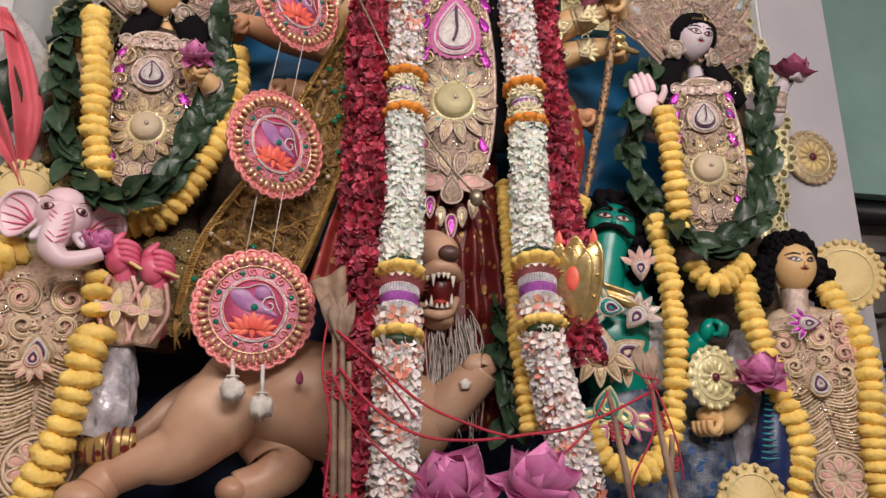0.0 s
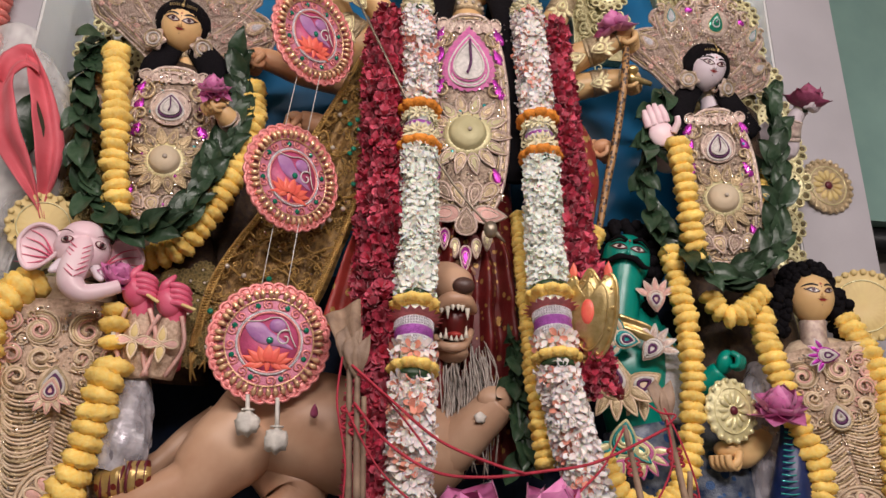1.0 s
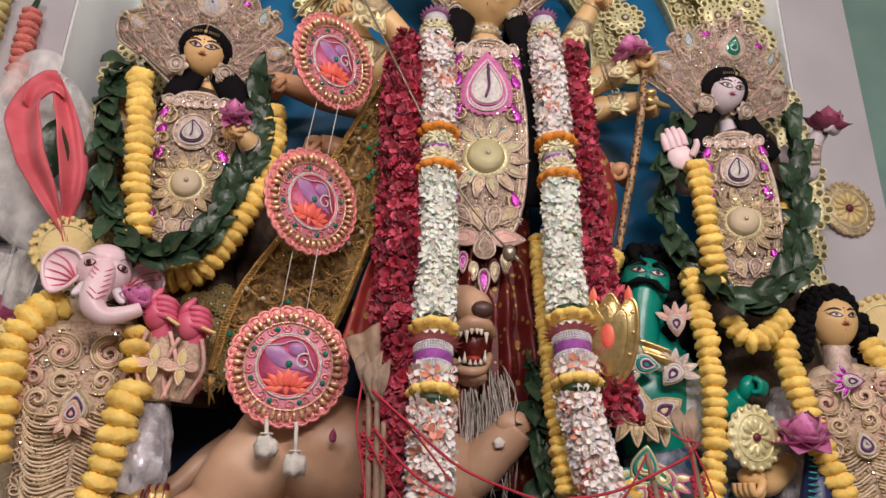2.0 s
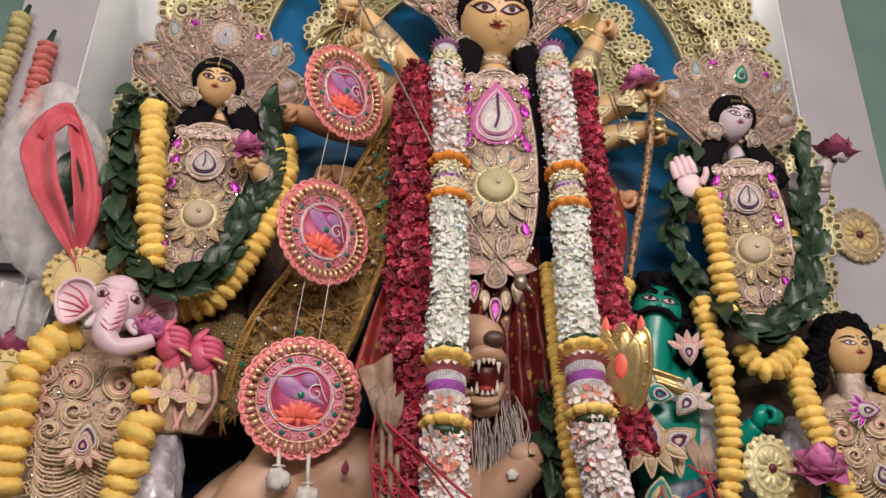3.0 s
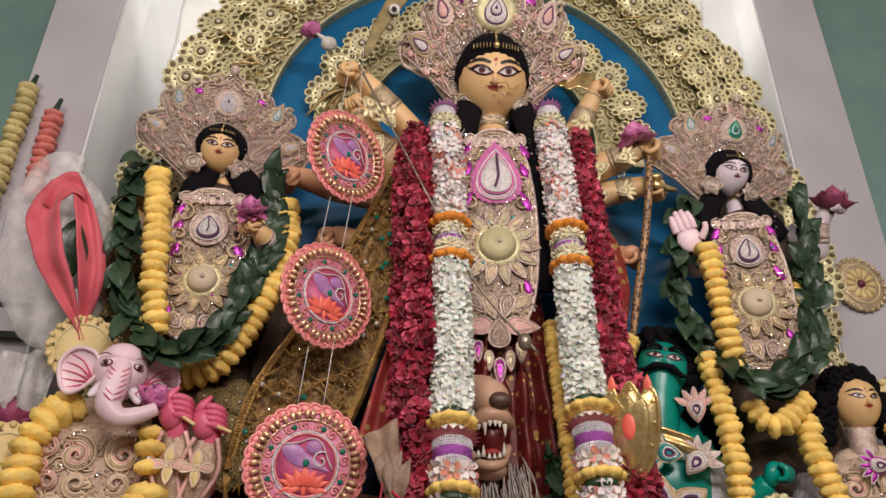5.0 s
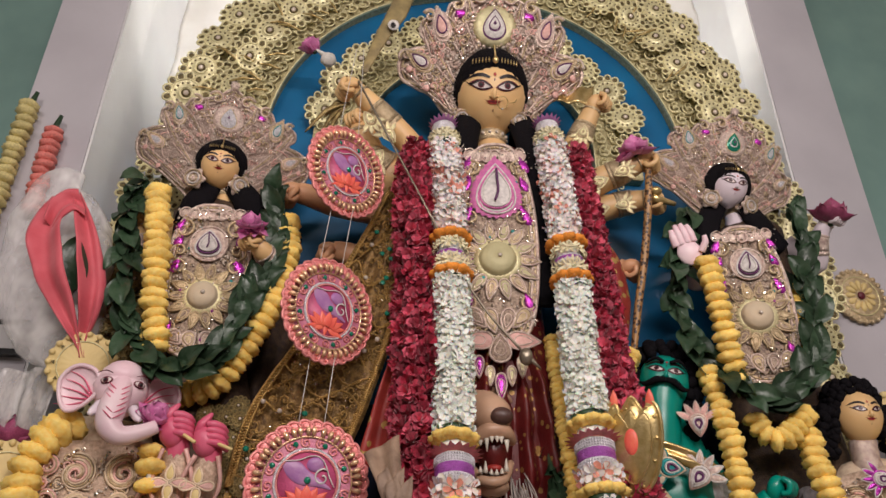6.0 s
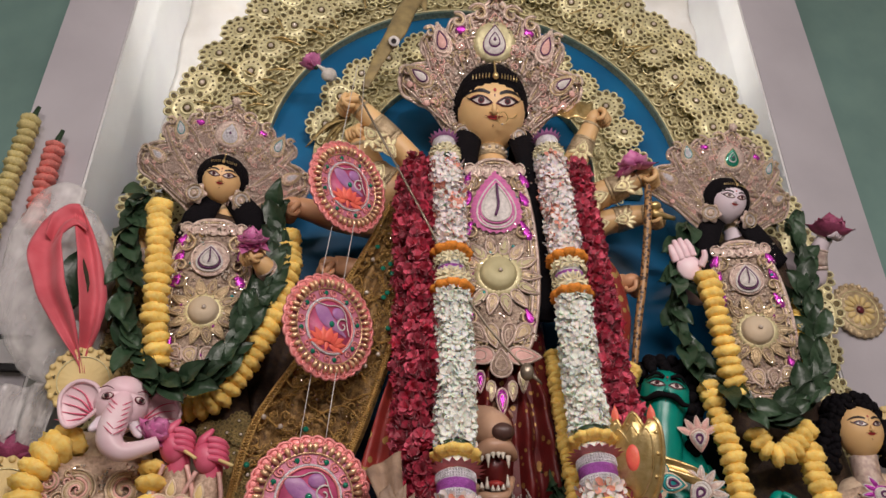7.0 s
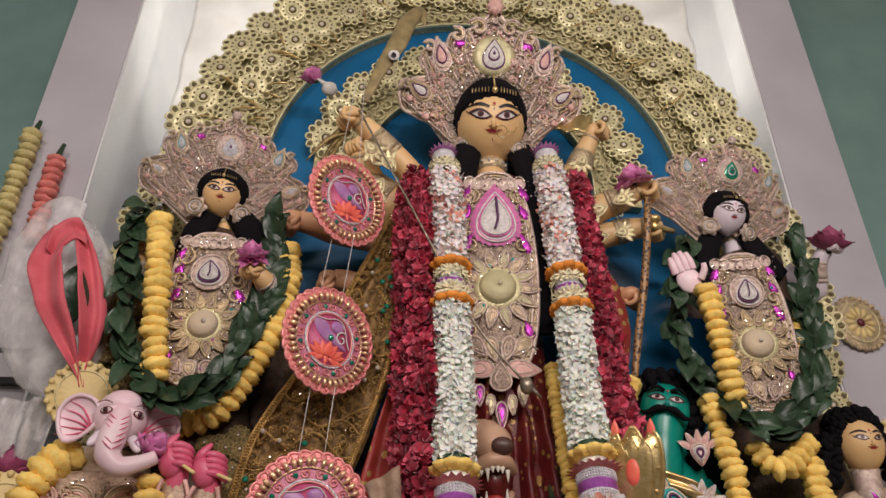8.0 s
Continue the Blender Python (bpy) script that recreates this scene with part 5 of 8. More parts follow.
def silk_ornament(top, bottom, width, turn, label, lower=True, seed=1, mirror=1):
    """Breast ornament of coiled cream silk cords."""
    m, L = plate_frame(top, bottom, turn)
    W, k = width / 2, 1.0 / (width * 4)
    rr = random.Random(seed)
    ob = thing("silk_breast_ornament", label, "breast ornament", m)

    def z_of(f):
        return L * (0.5 - f)

    out = np.array([(W * (0.92 if f < 0.08 else 1.0 if f < 0.45 else 0.86) * sg, z_of(f)) for sg, fs in ((1, (0.0, 0.12, 0.3, 0.5, 0.75, 1.0)), (-1, (1.0, 0.75, 0.5, 0.3, 0.12, 0.0))) for f in fs])
    part("ground", Shape().add(pad(spline(out, 4, True), 0.0, 0.006, 0.012)).bend(k), "silk_ground", ob, "sequinned net ground")
    # big paired coils
    for sgn in (-1, 1):
        for (fx, fz, r, tr, st, mt) in ((0.36, 0.13, 0.34, 1.5, 70, "zari_cream"), (0.36, 0.13, 0.27, 1.3, 80, "zari_pink"), (0.80, 0.10, 0.20, 1.3, 30, "zari_pink"), (0.74, 0.24, 0.24, 1.3, 300, "zari_pink"),
                                       (0.30, 0.25, 0.24, 1.3, 230, "zari_cream"), (0.62, 0.33, 0.24, 1.2, 270, "zari_cream")):
            for q, f in enumerate((1.0, 0.84, 0.68)):
                part("coil", Shape().add(cord(scroll(sgn * fx * W, z_of(fz), r * W * f, tr, st if sgn > 0 else 180 - st, sgn, 26), 0.0036, 0.013 + 0.002 * q, False)).bend(k), mt if q != 1 else "zari_gold", ob)
        for q in range(8):
            fz = 0.04 + q * 0.042
            part("scallop", Shape().add(cord(oval(W * 0.13, L * 0.024, 12, (sgn * W * 0.90, z_of(fz))), 0.0045, 0.010)).add(pad(oval(W * 0.11, L * 0.02, 12, (sgn * W * 0.90, z_of(fz))), 0.006, 0.006)).bend(k), "zari_pink" if q % 2 else "zari_cream", ob)
        # feathered cords sweeping down
        for q in range(11):
            f0 = 0.36 + q * 0.052
            x1 = sgn * W * (0.80 - 0.02 * q)
            p = [(sgn * W * 0.04, z_of(f0)), (sgn * W * 0.34, z_of(f0 + 0.035)), (x1 * 0.8, z_of(f0 + 0.03)), (x1, z_of(f0 - 0.015)), (x1 * 0.93, z_of(f0 - 0.035))]
            p = [a for a in p if a[1] > -L * 0.5]
            for e in (0.0, 0.011, 0.022):
                part("feather_cord", Shape().add(cord(spline([(x, z - e * L / 0.6) for x, z in p], 6), 0.0034, 0.011, False)).bend(k), "zari_cream" if e != 0.011 else "zari_gold", ob)
            p = [(sgn * W * 0.06, z_of(f0 + 0.022)), (sgn * W * 0.34, z_of(f0 + 0.055)), (x1 * 0.75, z_of(f0 + 0.05))]
            part("feather_cord", Shape().add(cord(spline([a for a in p if a[1] > -L * 0.5][:3] if p[1][1] > -L * 0.5 else [p[0], (p[0][0] * 3, p[0][1])], 6), 0.0038, 0.012, False)).bend(k), "zari_gold", ob)
    for q in range(84):
        sg = 1 if q % 2 else -1
        fx, fz = rr.uniform(0.12, 0.92), rr.uniform(0.03, 0.97)
        part("coil", Shape().add(cord(scroll(sg * fx * W, z_of(fz), rr.uniform(0.08, 0.15) * W, rr.uniform(1.0, 1.6), rr.uniform(0, 360), sg, 16), 0.0028, 0.010, False)).bend(k), rr.choice(("zari_cream", "zari_gold", "zari_cream", "zari_pink" if fz < 0.4 else "zari_cream")), ob)
    # spiral boss, small flower and lower wheel
    b = part("boss", Shape().add(pad(oval(W * 0.27, W * 0.27, 20, (mirror * W * 0.05, z_of(0.36))), 0.012, 0.016)).bend(k), "zari_cream", ob, "spiral silk boss")
    for f, mt in ((0.24, "zari_gold"), (0.18, "stripe_white"), (0.12, "stripe_dark"), (0.065, "stripe_white")):
        part("silk_ring", Shape().add(cord(teardrop(W * f, W * f * 1.1, 20, 0, (mirror * W * 0.05, z_of(0.36))), 0.0055, 0.026 + (0.24 - f) * 0.02)).bend(k), mt, b)
    if lower:
        c = (mirror * -0.12 * W, z_of(0.83))
        wheel = part("wheel", Shape().add(pad(oval(W * 0.52, W * 0.52, 28, c), 0.012, 0.008)).bend(k), "sequin", ob, "round petalled wheel")
        for f in (0.52, 0.45):
            part("ring_cord", Shape().add(cord(oval(W * f, W * f, 28, c), 0.005, 0.018)).bend(k), "zari_cream", wheel)
        for q in range(9):
            a = 2 * math.pi * q / 9
            o = teardrop(W * 0.11, W * 0.17, 14, math.degrees(a) + 90, (c[0] + W * 0.25 * math.cos(a), c[1] + W * 0.25 * math.sin(a)))
            part("petal", Shape().add(pad(o, 0.016, 0.006), 0).add(cord(o, 0.0045, 0.02), 1).bend(k), ["zari_pink", "zari_cream"], wheel)
    s = Shape()
    for q in range(220):
        s.add(ball((rr.uniform(-0.88, 0.88) * W, -0.010, z_of(rr.uniform(0.02, 0.98))), rr.uniform(0.002, 0.0045), 6, 4))
    part("bead_work", s.bend(k), "pearl", ob, "scattered seed pearls")["kind"] = "stuff"
    sq = Shape()
    for q in range(240):
        sq.add(lathe([(rr.uniform(0.0025, 0.005), 0.0), (0.001, 0.001)], 6), 0, facing((rr.uniform(-0.95, 0.95) * W, -rr.uniform(0.010, 0.018), L * rr.uniform(-0.48, 0.48)), rr.uniform(-40, 40), rr.uniform(-40, 40)))
    part("sequin_work", sq.bend(k), "sequin_mirror", ob, "tiny mirror sequins", False)["kind"] = "stuff"
    return ob


silk_ornament((-1.09, -0.08, 1.832), (-1.055, -0.06, 1.237), 0.31, 16, "pink and cream coiled silk breast ornament", True, 4, -1)
silk_ornament((1.047, -0.07, 1.809), (1.156, -0.04, 1.251), 0.285, -22, "cream coiled silk breast ornament with spiral boss", True, 5, 1)

# ---- headdresses ----


def lobe(parent, at, w, h, turn, out, kind, k=0.0):
    """One padded paisley of a headdress."""
    s = Shape()
    o = teardrop(w, h, 20, turn, at)
    s.add(pad(o, out, 0.012, 0.0), 0)
    s.add(cord(o, 0.005, out + 0.004), 1)
    c = o.mean(0)
    s.add(cord(c + (o - c) * 0.78, 0.0035, out + 0.009), 1)
    for q in range(0, 20, 1):
        p = c + (o[q] - c) * 1.13
        s.add(ball((p[0], -out - 0.003, p[1]), 0.0058 if q % 2 else 0.0045, 6, 4), 3)
    i = c + (o - c) * 0.55
    s.add(pad(i, out + 0.010, 0.006), 2)
    s.add(cord(i, 0.003, out + 0.013), 4)
    mats = {"plain": ["zari", "zari_gold", "stripe_white", "pearl", "stripe_dark"], "pink": ["zari", "zari", "zari_pink", "pearl", "stripe_dark"],
            "stone": ["zari", "zari_gold", "silver", "pearl", "foil_teal"], "silver": ["zari", "zari_gold", "silver", "pearl", "zari"]}[kind]
    return part("paisley", s.bend(k), mats, parent)


HALF = [(0.108, -0.080), (0.145, -0.035), (0.190, 0.030), (0.235, 0.050), (0.283, 0.075), (0.297, 0.120), (0.265, 0.150), (0.212, 0.163), (0.230, 0.200), (0.227, 0.240), (0.193, 0.264),
        (0.155, 0.262), (0.136, 0.300), (0.085, 0.312), (0.045, 0.335), (0.018, 0.368)]


def headdress(m, sw, sh, s, low, label, seed, gem="stripe_white", ear=1.1):
    """A lotus-shaped crown of lace lobes round a head. m: the head's pose; sw, sh: breadth and height; s: size of its jewels; low: how far its wings droop."""
    rr = random.Random(seed)
    ob = thing("headdress", label, "headdress", m @ facing((0, 0.030, 0.0), -10))
    k = 0.5

    def droop(x, z):
        return (z - low * max(0.0, min(1.0, (0.16 - z) / 0.16)) * min(1.0, max(0.0, (x - 0.05) / 0.06))) * sh

    right = [(x * sw if z > -0.01 else x * (0.6 + 0.4 * sw), droop(x, z)) for x, z in HALF]
    rim = spline(right + [(0.0, 0.385 * sh)] + [(-x, z) for x, z in right[::-1]], 5)
    n = len(rim)
    A = np.unwrap(np.arctan2(rim[:, 1] - 0.01, rim[:, 0]))
    inn = np.stack([0.122 * np.cos(A), 0.012 + 0.135 * np.sin(A)], 1)
    levels = (0.0, 0.25, 0.5, 0.75, 1.0)

    def at(i, f):
        return inn[i] * (1 - f) + rim[i] * f

    def lift(i, f):
        return 0.012 + 0.022 * math.sin(math.pi * f) + 0.006 * math.sin(i * 0.9 + f * 5)

    rows = [np.array([(*at(i, f), lift(i, f)) for i in range(n)])[:, [0, 2, 1]] * (1, -1, 1) for f in levels]
    V = np.vstack(rows + [r * (1, 0, 1) + (0, 0.008, 0) for r in rows])
    F, c = [], len(levels) * n
    for j in range(len(levels) - 1):
        for i in range(n - 1):
            q = (j * n + i, j * n + i + 1, (j + 1) * n + i + 1, (j + 1) * n + i)
            F += [q, tuple(v + c for v in q[::-1])]
    e0 = (len(levels) - 1) * n
    F += [(e0 + i, e0 + i + 1, c + e0 + i + 1, c + e0 + i) for i in range(n - 1)]
    part("ground", Shape().add((V, F)).bend(k), "lace_pink", ob, "glittering silver-pink lace ground")
    # cords that follow the lobed edge
    for f, r, mt in ((1.0, 0.0060, "zari"), (0.93, 0.0038, "zari_gold"), (0.85, 0.0045, "zari"), (0.74, 0.0032, "zari_pink"), (0.60, 0.0034, "zari")):
        line = np.array([(*at(i, f), lift(i, f) + 0.003) for i in range(n)])[:, [0, 2, 1]] * (1, -1, 1)
        part("edge_cord", Shape().add(tube(line, r * s, 5, 1)).bend(k), mt, ob)
    # cords sweeping out into each lobe
    for sg in (-1, 1):
        for a, b, c_ in (((0.125, -0.02), (0.20, 0.055), (0.282, 0.105)), ((0.13, 0.06), (0.175, 0.13), (0.222, 0.225)), ((0.10, 0.13), (0.125, 0.20), (0.165, 0.255)), ((0.05, 0.15), (0.075, 0.24), (0.085, 0.30))):
            for q in (-1.5, -0.5, 0.5, 1.5):
                d = 0.0075 * q
                p = [(sg * (a[0] * (0.55 + 0.45 * sw) + d * 0.5), droop(*a) - d * 0.5), (sg * (b[0] * sw + d * 1.4), droop(*b) - d * 1.2), (sg * (c_[0] * sw + d * 0.5), droop(*c_) - d * 0.8)]
                part("plume_cord", Shape().add(tube(flat3(spline(p, 8), 0.034), 0.0030 * s, 5, 1)).bend(k), ("zari", "zari_gold", "lace_pink", "zari")[int(q + 1.5)], ob)
        # paisleys, foil leaves and pink beads
        for q, (x, z, w, h, turn) in enumerate(((0.168, 0.222, 0.034, 0.056, -16), (0.232, 0.118, 0.030, 0.052, -52))):
            kind = ("pink", "plain") if gem == "stripe_white" else ("stone", "silver")
            lobe(ob, (sg * x * sw, droop(x, z)), w * s, h * s, sg * turn, 0.036, kind[q], k)
        o = oval(0.019 * s, 0.016 * s, 12, (sg * 0.108 * sw, 0.262 * sh), 0.12, 3)
        part("foil", Shape().add(pad(o, 0.030, 0.008)).bend(k), "foil_purple", ob, "magenta foil leaf")
        for x, z in ((0.205, 0.045), (0.262, 0.095)):
            part("pink_bead", Shape().add(ball((sg * x * sw, -0.040, droop(x, z)), (0.011 * s, 0.009, 0.012 * s), 10, 7)).bend(k), "zari_pink", ob)
        for x, z, r, st in ((0.052, 0.318, 0.036, 20), (0.118, 0.292, 0.030, 60), (0.205, 0.255, 0.024, 30), (0.275, 0.135, 0.024, 330)):
            for f in (1.0, 0.72):
                p = scroll(sg * x * sw, droop(x, z), r * s * f, 1.1, st if sg > 0 else 180 - st, sg, 18)
                part("scroll", Shape().add(cord(p, 0.0045 * s, 0.034, False)).bend(k), "zari" if f == 1.0 else "zari_gold", ob)
    # fine lace curls, pearls and sequins
    lace, pearls, sq = Shape(), Shape(), Shape()
    for q in range(230):
        i, f = rr.randrange(n), rr.uniform(0.12, 0.98)
        x, z = at(i, f)
        lace.add(cord(scroll(x, z, s * rr.uniform(0.009, 0.017), rr.uniform(0.8, 1.4), rr.uniform(0, 360), rr.choice((-1, 1)), 10), 0.0024 * s, lift(i, f) + 0.005, False, 4), q % 3)
    part("lace_work", lace.bend(k), ["zari", "zari_gold", "zari_pink"], ob, "fine curls of zari cord")["kind"] = "stuff"
    for row in range(3):
        for q in range(54):
            a = radians(-34 + q * 4.7)
            R_ = 0.140 + row * 0.017
            pearls.add(ball((R_ * math.cos(a), -0.030 + row * 0.003, 0.008 + (R_ + 0.014) * math.sin(a)), 0.0045 + 0.0035 * (q % 5 == row), 6, 5))
    for q in range(150):
        i, f = rr.randrange(n), rr.uniform(0.2, 0.98)
        x, z = at(i, f)
        pearls.add(ball((x, -lift(i, f) - 0.004, z), s * rr.choice((0.003, 0.004, 0.007)), 6, 4))
    for i in range(0, n, 1):
        pearls.add(ball((rim[i][0] * 1.012, -lift(i, 1.0), rim[i][1] * 1.012), 0.0042 * s, 6, 4))
    part("pearl_work", pearls.bend(k), "pearl", ob, "rows of seed pearls")["kind"] = "stuff"
    for q in range(240):
        i, f = rr.randrange(n), rr.uniform(0.05, 1.0)
        x, z = at(i, f)
        sq.add(lathe([(rr.uniform(0.0025, 0.0055), 0.0), (0.001, 0.001)], 6), 0, facing((x, -lift(i, f) - 0.010, z), rr.uniform(-40, 40), rr.uniform(-40, 40)))
    part("sequin_work", sq.bend(k), "sequin_mirror", ob, "tiny mirror sequins", False)["kind"] = "stuff"
    # middle disc with its jewel
    cz = 0.222 * sh
    disc = part("middle_jewel", Shape().add(lathe([(0.066 * s, 0.026), (0.068 * s, 0.034), (0.052 * s, 0.046), (0.0, 0.048)], 60, 0.03, 30), 0, Matrix.Translation((0, 0, cz))), "gold" if gem == "stripe_white" else "zari", ob, "teardrop jewel on a gathered disc")
    o = teardrop(0.046 * s, 0.052 * s, 30, 0, (0, cz + 0.004))
    c0 = o.mean(0)
    for f, mt, off in ((1.0, "stripe_dark" if gem == "stripe_white" else "zari_gold", 0.050), (0.88, gem, 0.053), (0.52, "stripe_dark" if gem == "stripe_white" else "silver", 0.057), (0.40, gem, 0.060), (0.14, "stripe_dark", 0.064)):
        part("jewel_ring", Shape().add(pad(c0 + (o - c0) * f, off - 0.003, 0.005)), mt, disc)
    for q in range(22):
        a = 2 * math.pi * q / 22
        part("bead", Shape().add(ball((0.074 * s * math.cos(a), -0.036, cz + 0.074 * s * math.sin(a)), 0.006 * s, 6, 5)), "zari" if q % 2 else "pearl", disc)
    part("finial", Shape().add(lathe([(0.030, 0.0), (0.032, 0.010), (0.018, 0.022), (0.0, 0.026)], 24, 0.16, 8), 0, Matrix.Translation((0, -0.02, 0.392 * sh))), "zari_pink" if gem == "stripe_white" else "zari", ob)
    # ear ornaments and forehead chain
    for sgn in (-1, 1):
        em = facing((sgn * 0.112 * (0.5 + ear / 2), -0.065, -0.11 * (0.6 + ear * 0.4)), 0, sgn * 16, 0, ear)
        e = part("ear_ornament", Shape().add(lathe([(0.042, 0.0), (0.046, 0.006), (0.036, 0.012), (0.02, 0.010), (0.012, 0.018), (0, 0.02)], 32, 0.16, 6), 0, em), "zari", ob, "petalled zari ear ornament")
        for f_ in (0.036, 0.024, 0.013):
            part("ring_cord", Shape().add(cord(oval(f_, f_, 18), 0.0032, 0.016), 0, em), "zari_gold" if f_ != 0.024 else "stripe_white", e)
    ch = Shape()
    for q in range(9):
        ch.add(ball((0, -0.146 + 0.009 * q, 0.094 + q * 0.009), 0.0042, 6, 5))
    ch.add(ball((0, -0.152, 0.088), (0.011, 0.007, 0.013), 8, 6))
    for q in range(15):
        x = -0.077 + q * 0.011
        if abs(x) > 0.014:
            ch.add(tube([(x, -0.150 + 5.2 * x * x, 0.098), (x, -0.153 + 5.2 * x * x, 0.080)], [0.0016, 0.0026], 5, 2))
    part("forehead_chain", ch, "gold_bright", ob, "gold chain and drop on the forehead")
    return ob


headdress(D_HEAD, 1.15, 1.14, 1.15, 0.04, "tall pearl and zari headdress with teardrop jewels", 1, ear=0.75)
headdress(L_HEAD, 1.90, 1.42, 1.5, 0.12, "broad pearl and zari headdress with sparkling stones", 2, "silver", 1.5)
headdress(R_HEAD, 1.86, 1.46, 1.55, 0.12, "broad pearl and zari headdress with a green jewel", 3, "foil_green", 1.5)

# neck bands
for p, q, r in (((-0.009, 0.05, 3.002), (-0.01, 0.05, 2.966), 0.056), ((-0.931, 0.05, 2.707), (-0.924, 0.05, 2.676), 0.038), ((0.87, 0.05, 2.749), (0.872, 0.05, 2.716), 0.039)):
    nb = thing("necklace", "gold zari choker with seed pearls", "necklace", Matrix.Translation(p))
    part("band", Shape().add(tube([p, q], r, 20, 3)), "zari_gold", nb, "", True, True)
    s = Shape()
    for k in range(14):
        a = math.pi * 2 * k / 14
        s.add(ball(np.array(p) * 0.5 + np.array(q) * 0.5 + (r * 1.02 * math.cos(a), r * 1.02 * math.sin(a), 0), 0.007, 7, 5))
    part("pearls", s, "pearl", nb, "", True, True)

# ---- flowers ----


def marigold_mesh(name, mat, seed, flat=0.52):
    r = random.Random(seed)
    ph = [r.uniform(0, 6.28) for _ in range(4)]

    def ruffle(V):
        a = np.arctan2(V[:, 1], V[:, 0])
        q = 1 + 0.065 * np.sin(a * 11 + ph[0] + V[:, 2] * 7) + 0.05 * np.sin(a * 5 + ph[1]) + 0.06 * np.sin(V[:, 2] * 13 + ph[2] + a * 4) + 0.04 * np.sin(a * 17 - V[:, 2] * 11 + ph[3])
        return V * q[:, None]
    return Shape().add(ball((0, 0, 0), (1, 1, flat), 26, 11, ruffle)).mesh(name, [mat])


MARI = {m: [marigold_mesh("flower", m, q) for q in range(4)] for m in ("marigold", "marigold_pale", "marigold_coral", "orange_pad")}


def marigold_string(pts, dia, label, mat="marigold", gap=0.42, group="marigold garlands", wob=0.08):
    Q, T = even(pts, dia * gap)
    ob = thing("marigold_garland", label, "garland", Matrix.Translation(Q[0]), group)
    part("string", Shape().add(tube(Q[::3] if len(Q) > 6 else Q, dia * 0.1, 5, 3)), "thread_white", ob, "", True, True)
    for p, t in zip(Q, T):
        j = [rng.uniform(-wob, wob) for _ in range(3)]
        put("flower", rng.choice(MARI[mat]), ob, along(Vector(p) + Vector(j) * dia * 0.4, Vector(t) + Vector(j) * 2.2, rng.uniform(0, 6.28), dia / 2 * rng.uniform(0.9, 1.1)))
    return ob


G = marigold_string
# standing image on the west
G([(-1.102, -0.06, 2.62), (-1.072, -0.09, 2.486), (-1.042, -0.1, 2.312), (-1.025, -0.1, 2.19), (-1.004, -0.09, 2.102)], 0.076, "thick yellow marigold garland down a breast ornament")
G([(-0.696, 0, 2.578), (-0.679, -0.03, 2.44), (-0.695, -0.05, 2.296), (-0.733, -0.06, 2.182), (-0.783, -0.06, 2.078), (-0.848, -0.05, 2.001), (-0.932, -0.03, 1.982)], 0.072, "yellow marigold garland curving under green leaves")
# standing image on the east
G([(0.654, -0.1, 2.444), (0.658, -0.11, 2.331), (0.665, -0.11, 2.201), (0.682, -0.09, 2.067)], 0.074, "yellow marigold garland hanging from a pink palm")
G([(0.999, -0.02, 2.406), (0.958, -0.04, 2.276), (0.932, -0.04, 2.144)], 0.055, "yellow marigold garland behind green leaves")
G([(0.728, -0.07, 1.952), (0.74, -0.08, 1.906), (0.774, -0.09, 1.882), (0.826, -0.09, 1.913), (0.881, -0.08, 1.967)], 0.068, "loop of thick yellow marigolds under green leaves")
# demon
G([(0.4, -0, 2.153), (0.373, -0.02, 2.1), (0.356, -0.03, 2.041)], 0.06, "short yellow marigold garland behind a shield")
G([(0.613, -0.06, 2.09), (0.62, -0.1, 1.92), (0.622, -0.12, 1.763), (0.607, -0.13, 1.616), (0.582, -0.14, 1.492), (0.54, -0.15, 1.394), (0.473, -0.16, 1.346), (0.404, -0.16, 1.359), (0.361, -0.15, 1.406), (0.346, -0.13, 1.464)], 0.068, "long loop of yellow marigolds over a green figure")
# young god
G([(0.888, -0.06, 1.91), (0.876, -0.1, 1.795), (0.89, -0.12, 1.692), (0.907, -0.14, 1.577), (0.931, -0.15, 1.5), (0.945, -0.15, 1.409), (0.927, -0.15, 1.335), (0.908, -0.14, 1.262)], 0.074, "thick yellow marigold garland over a silk ornament")
G([(1.194, -0.03, 1.906), (1.206, -0.08, 1.806), (1.227, -0.1, 1.691), (1.217, -0.11, 1.557), (1.199, -0.11, 1.43), (1.203, -0.11, 1.308), (1.21, -0.1, 1.247)], 0.076, "thick yellow marigold garland over a silk ornament")
# elephant-headed god
G([(-0.952, -0.12, 1.808), (-0.947, -0.13, 1.764), (-0.945, -0.13, 1.72)], 0.075, "short thick yellow marigold garland at an elephant's neck", "marigold", 0.5)
G([(-0.933, -0.14, 1.658), (-0.943, -0.15, 1.588), (-0.953, -0.15, 1.506), (-0.969, -0.15, 1.413), (-0.995, -0.14, 1.336), (-1.021, -0.13, 1.266), (-1.032, -0.12, 1.222)], 0.09, "thick yellow marigold garland over a pink silk ornament")
G([(-1.191, -0.08, 1.879), (-1.213, -0.12, 1.84), (-1.238, -0.14, 1.776), (-1.24, -0.15, 1.689), (-1.233, -0.15, 1.595), (-1.233, -0.14, 1.492)], 0.09, "thick yellow marigold garland over a pink silk ornament")
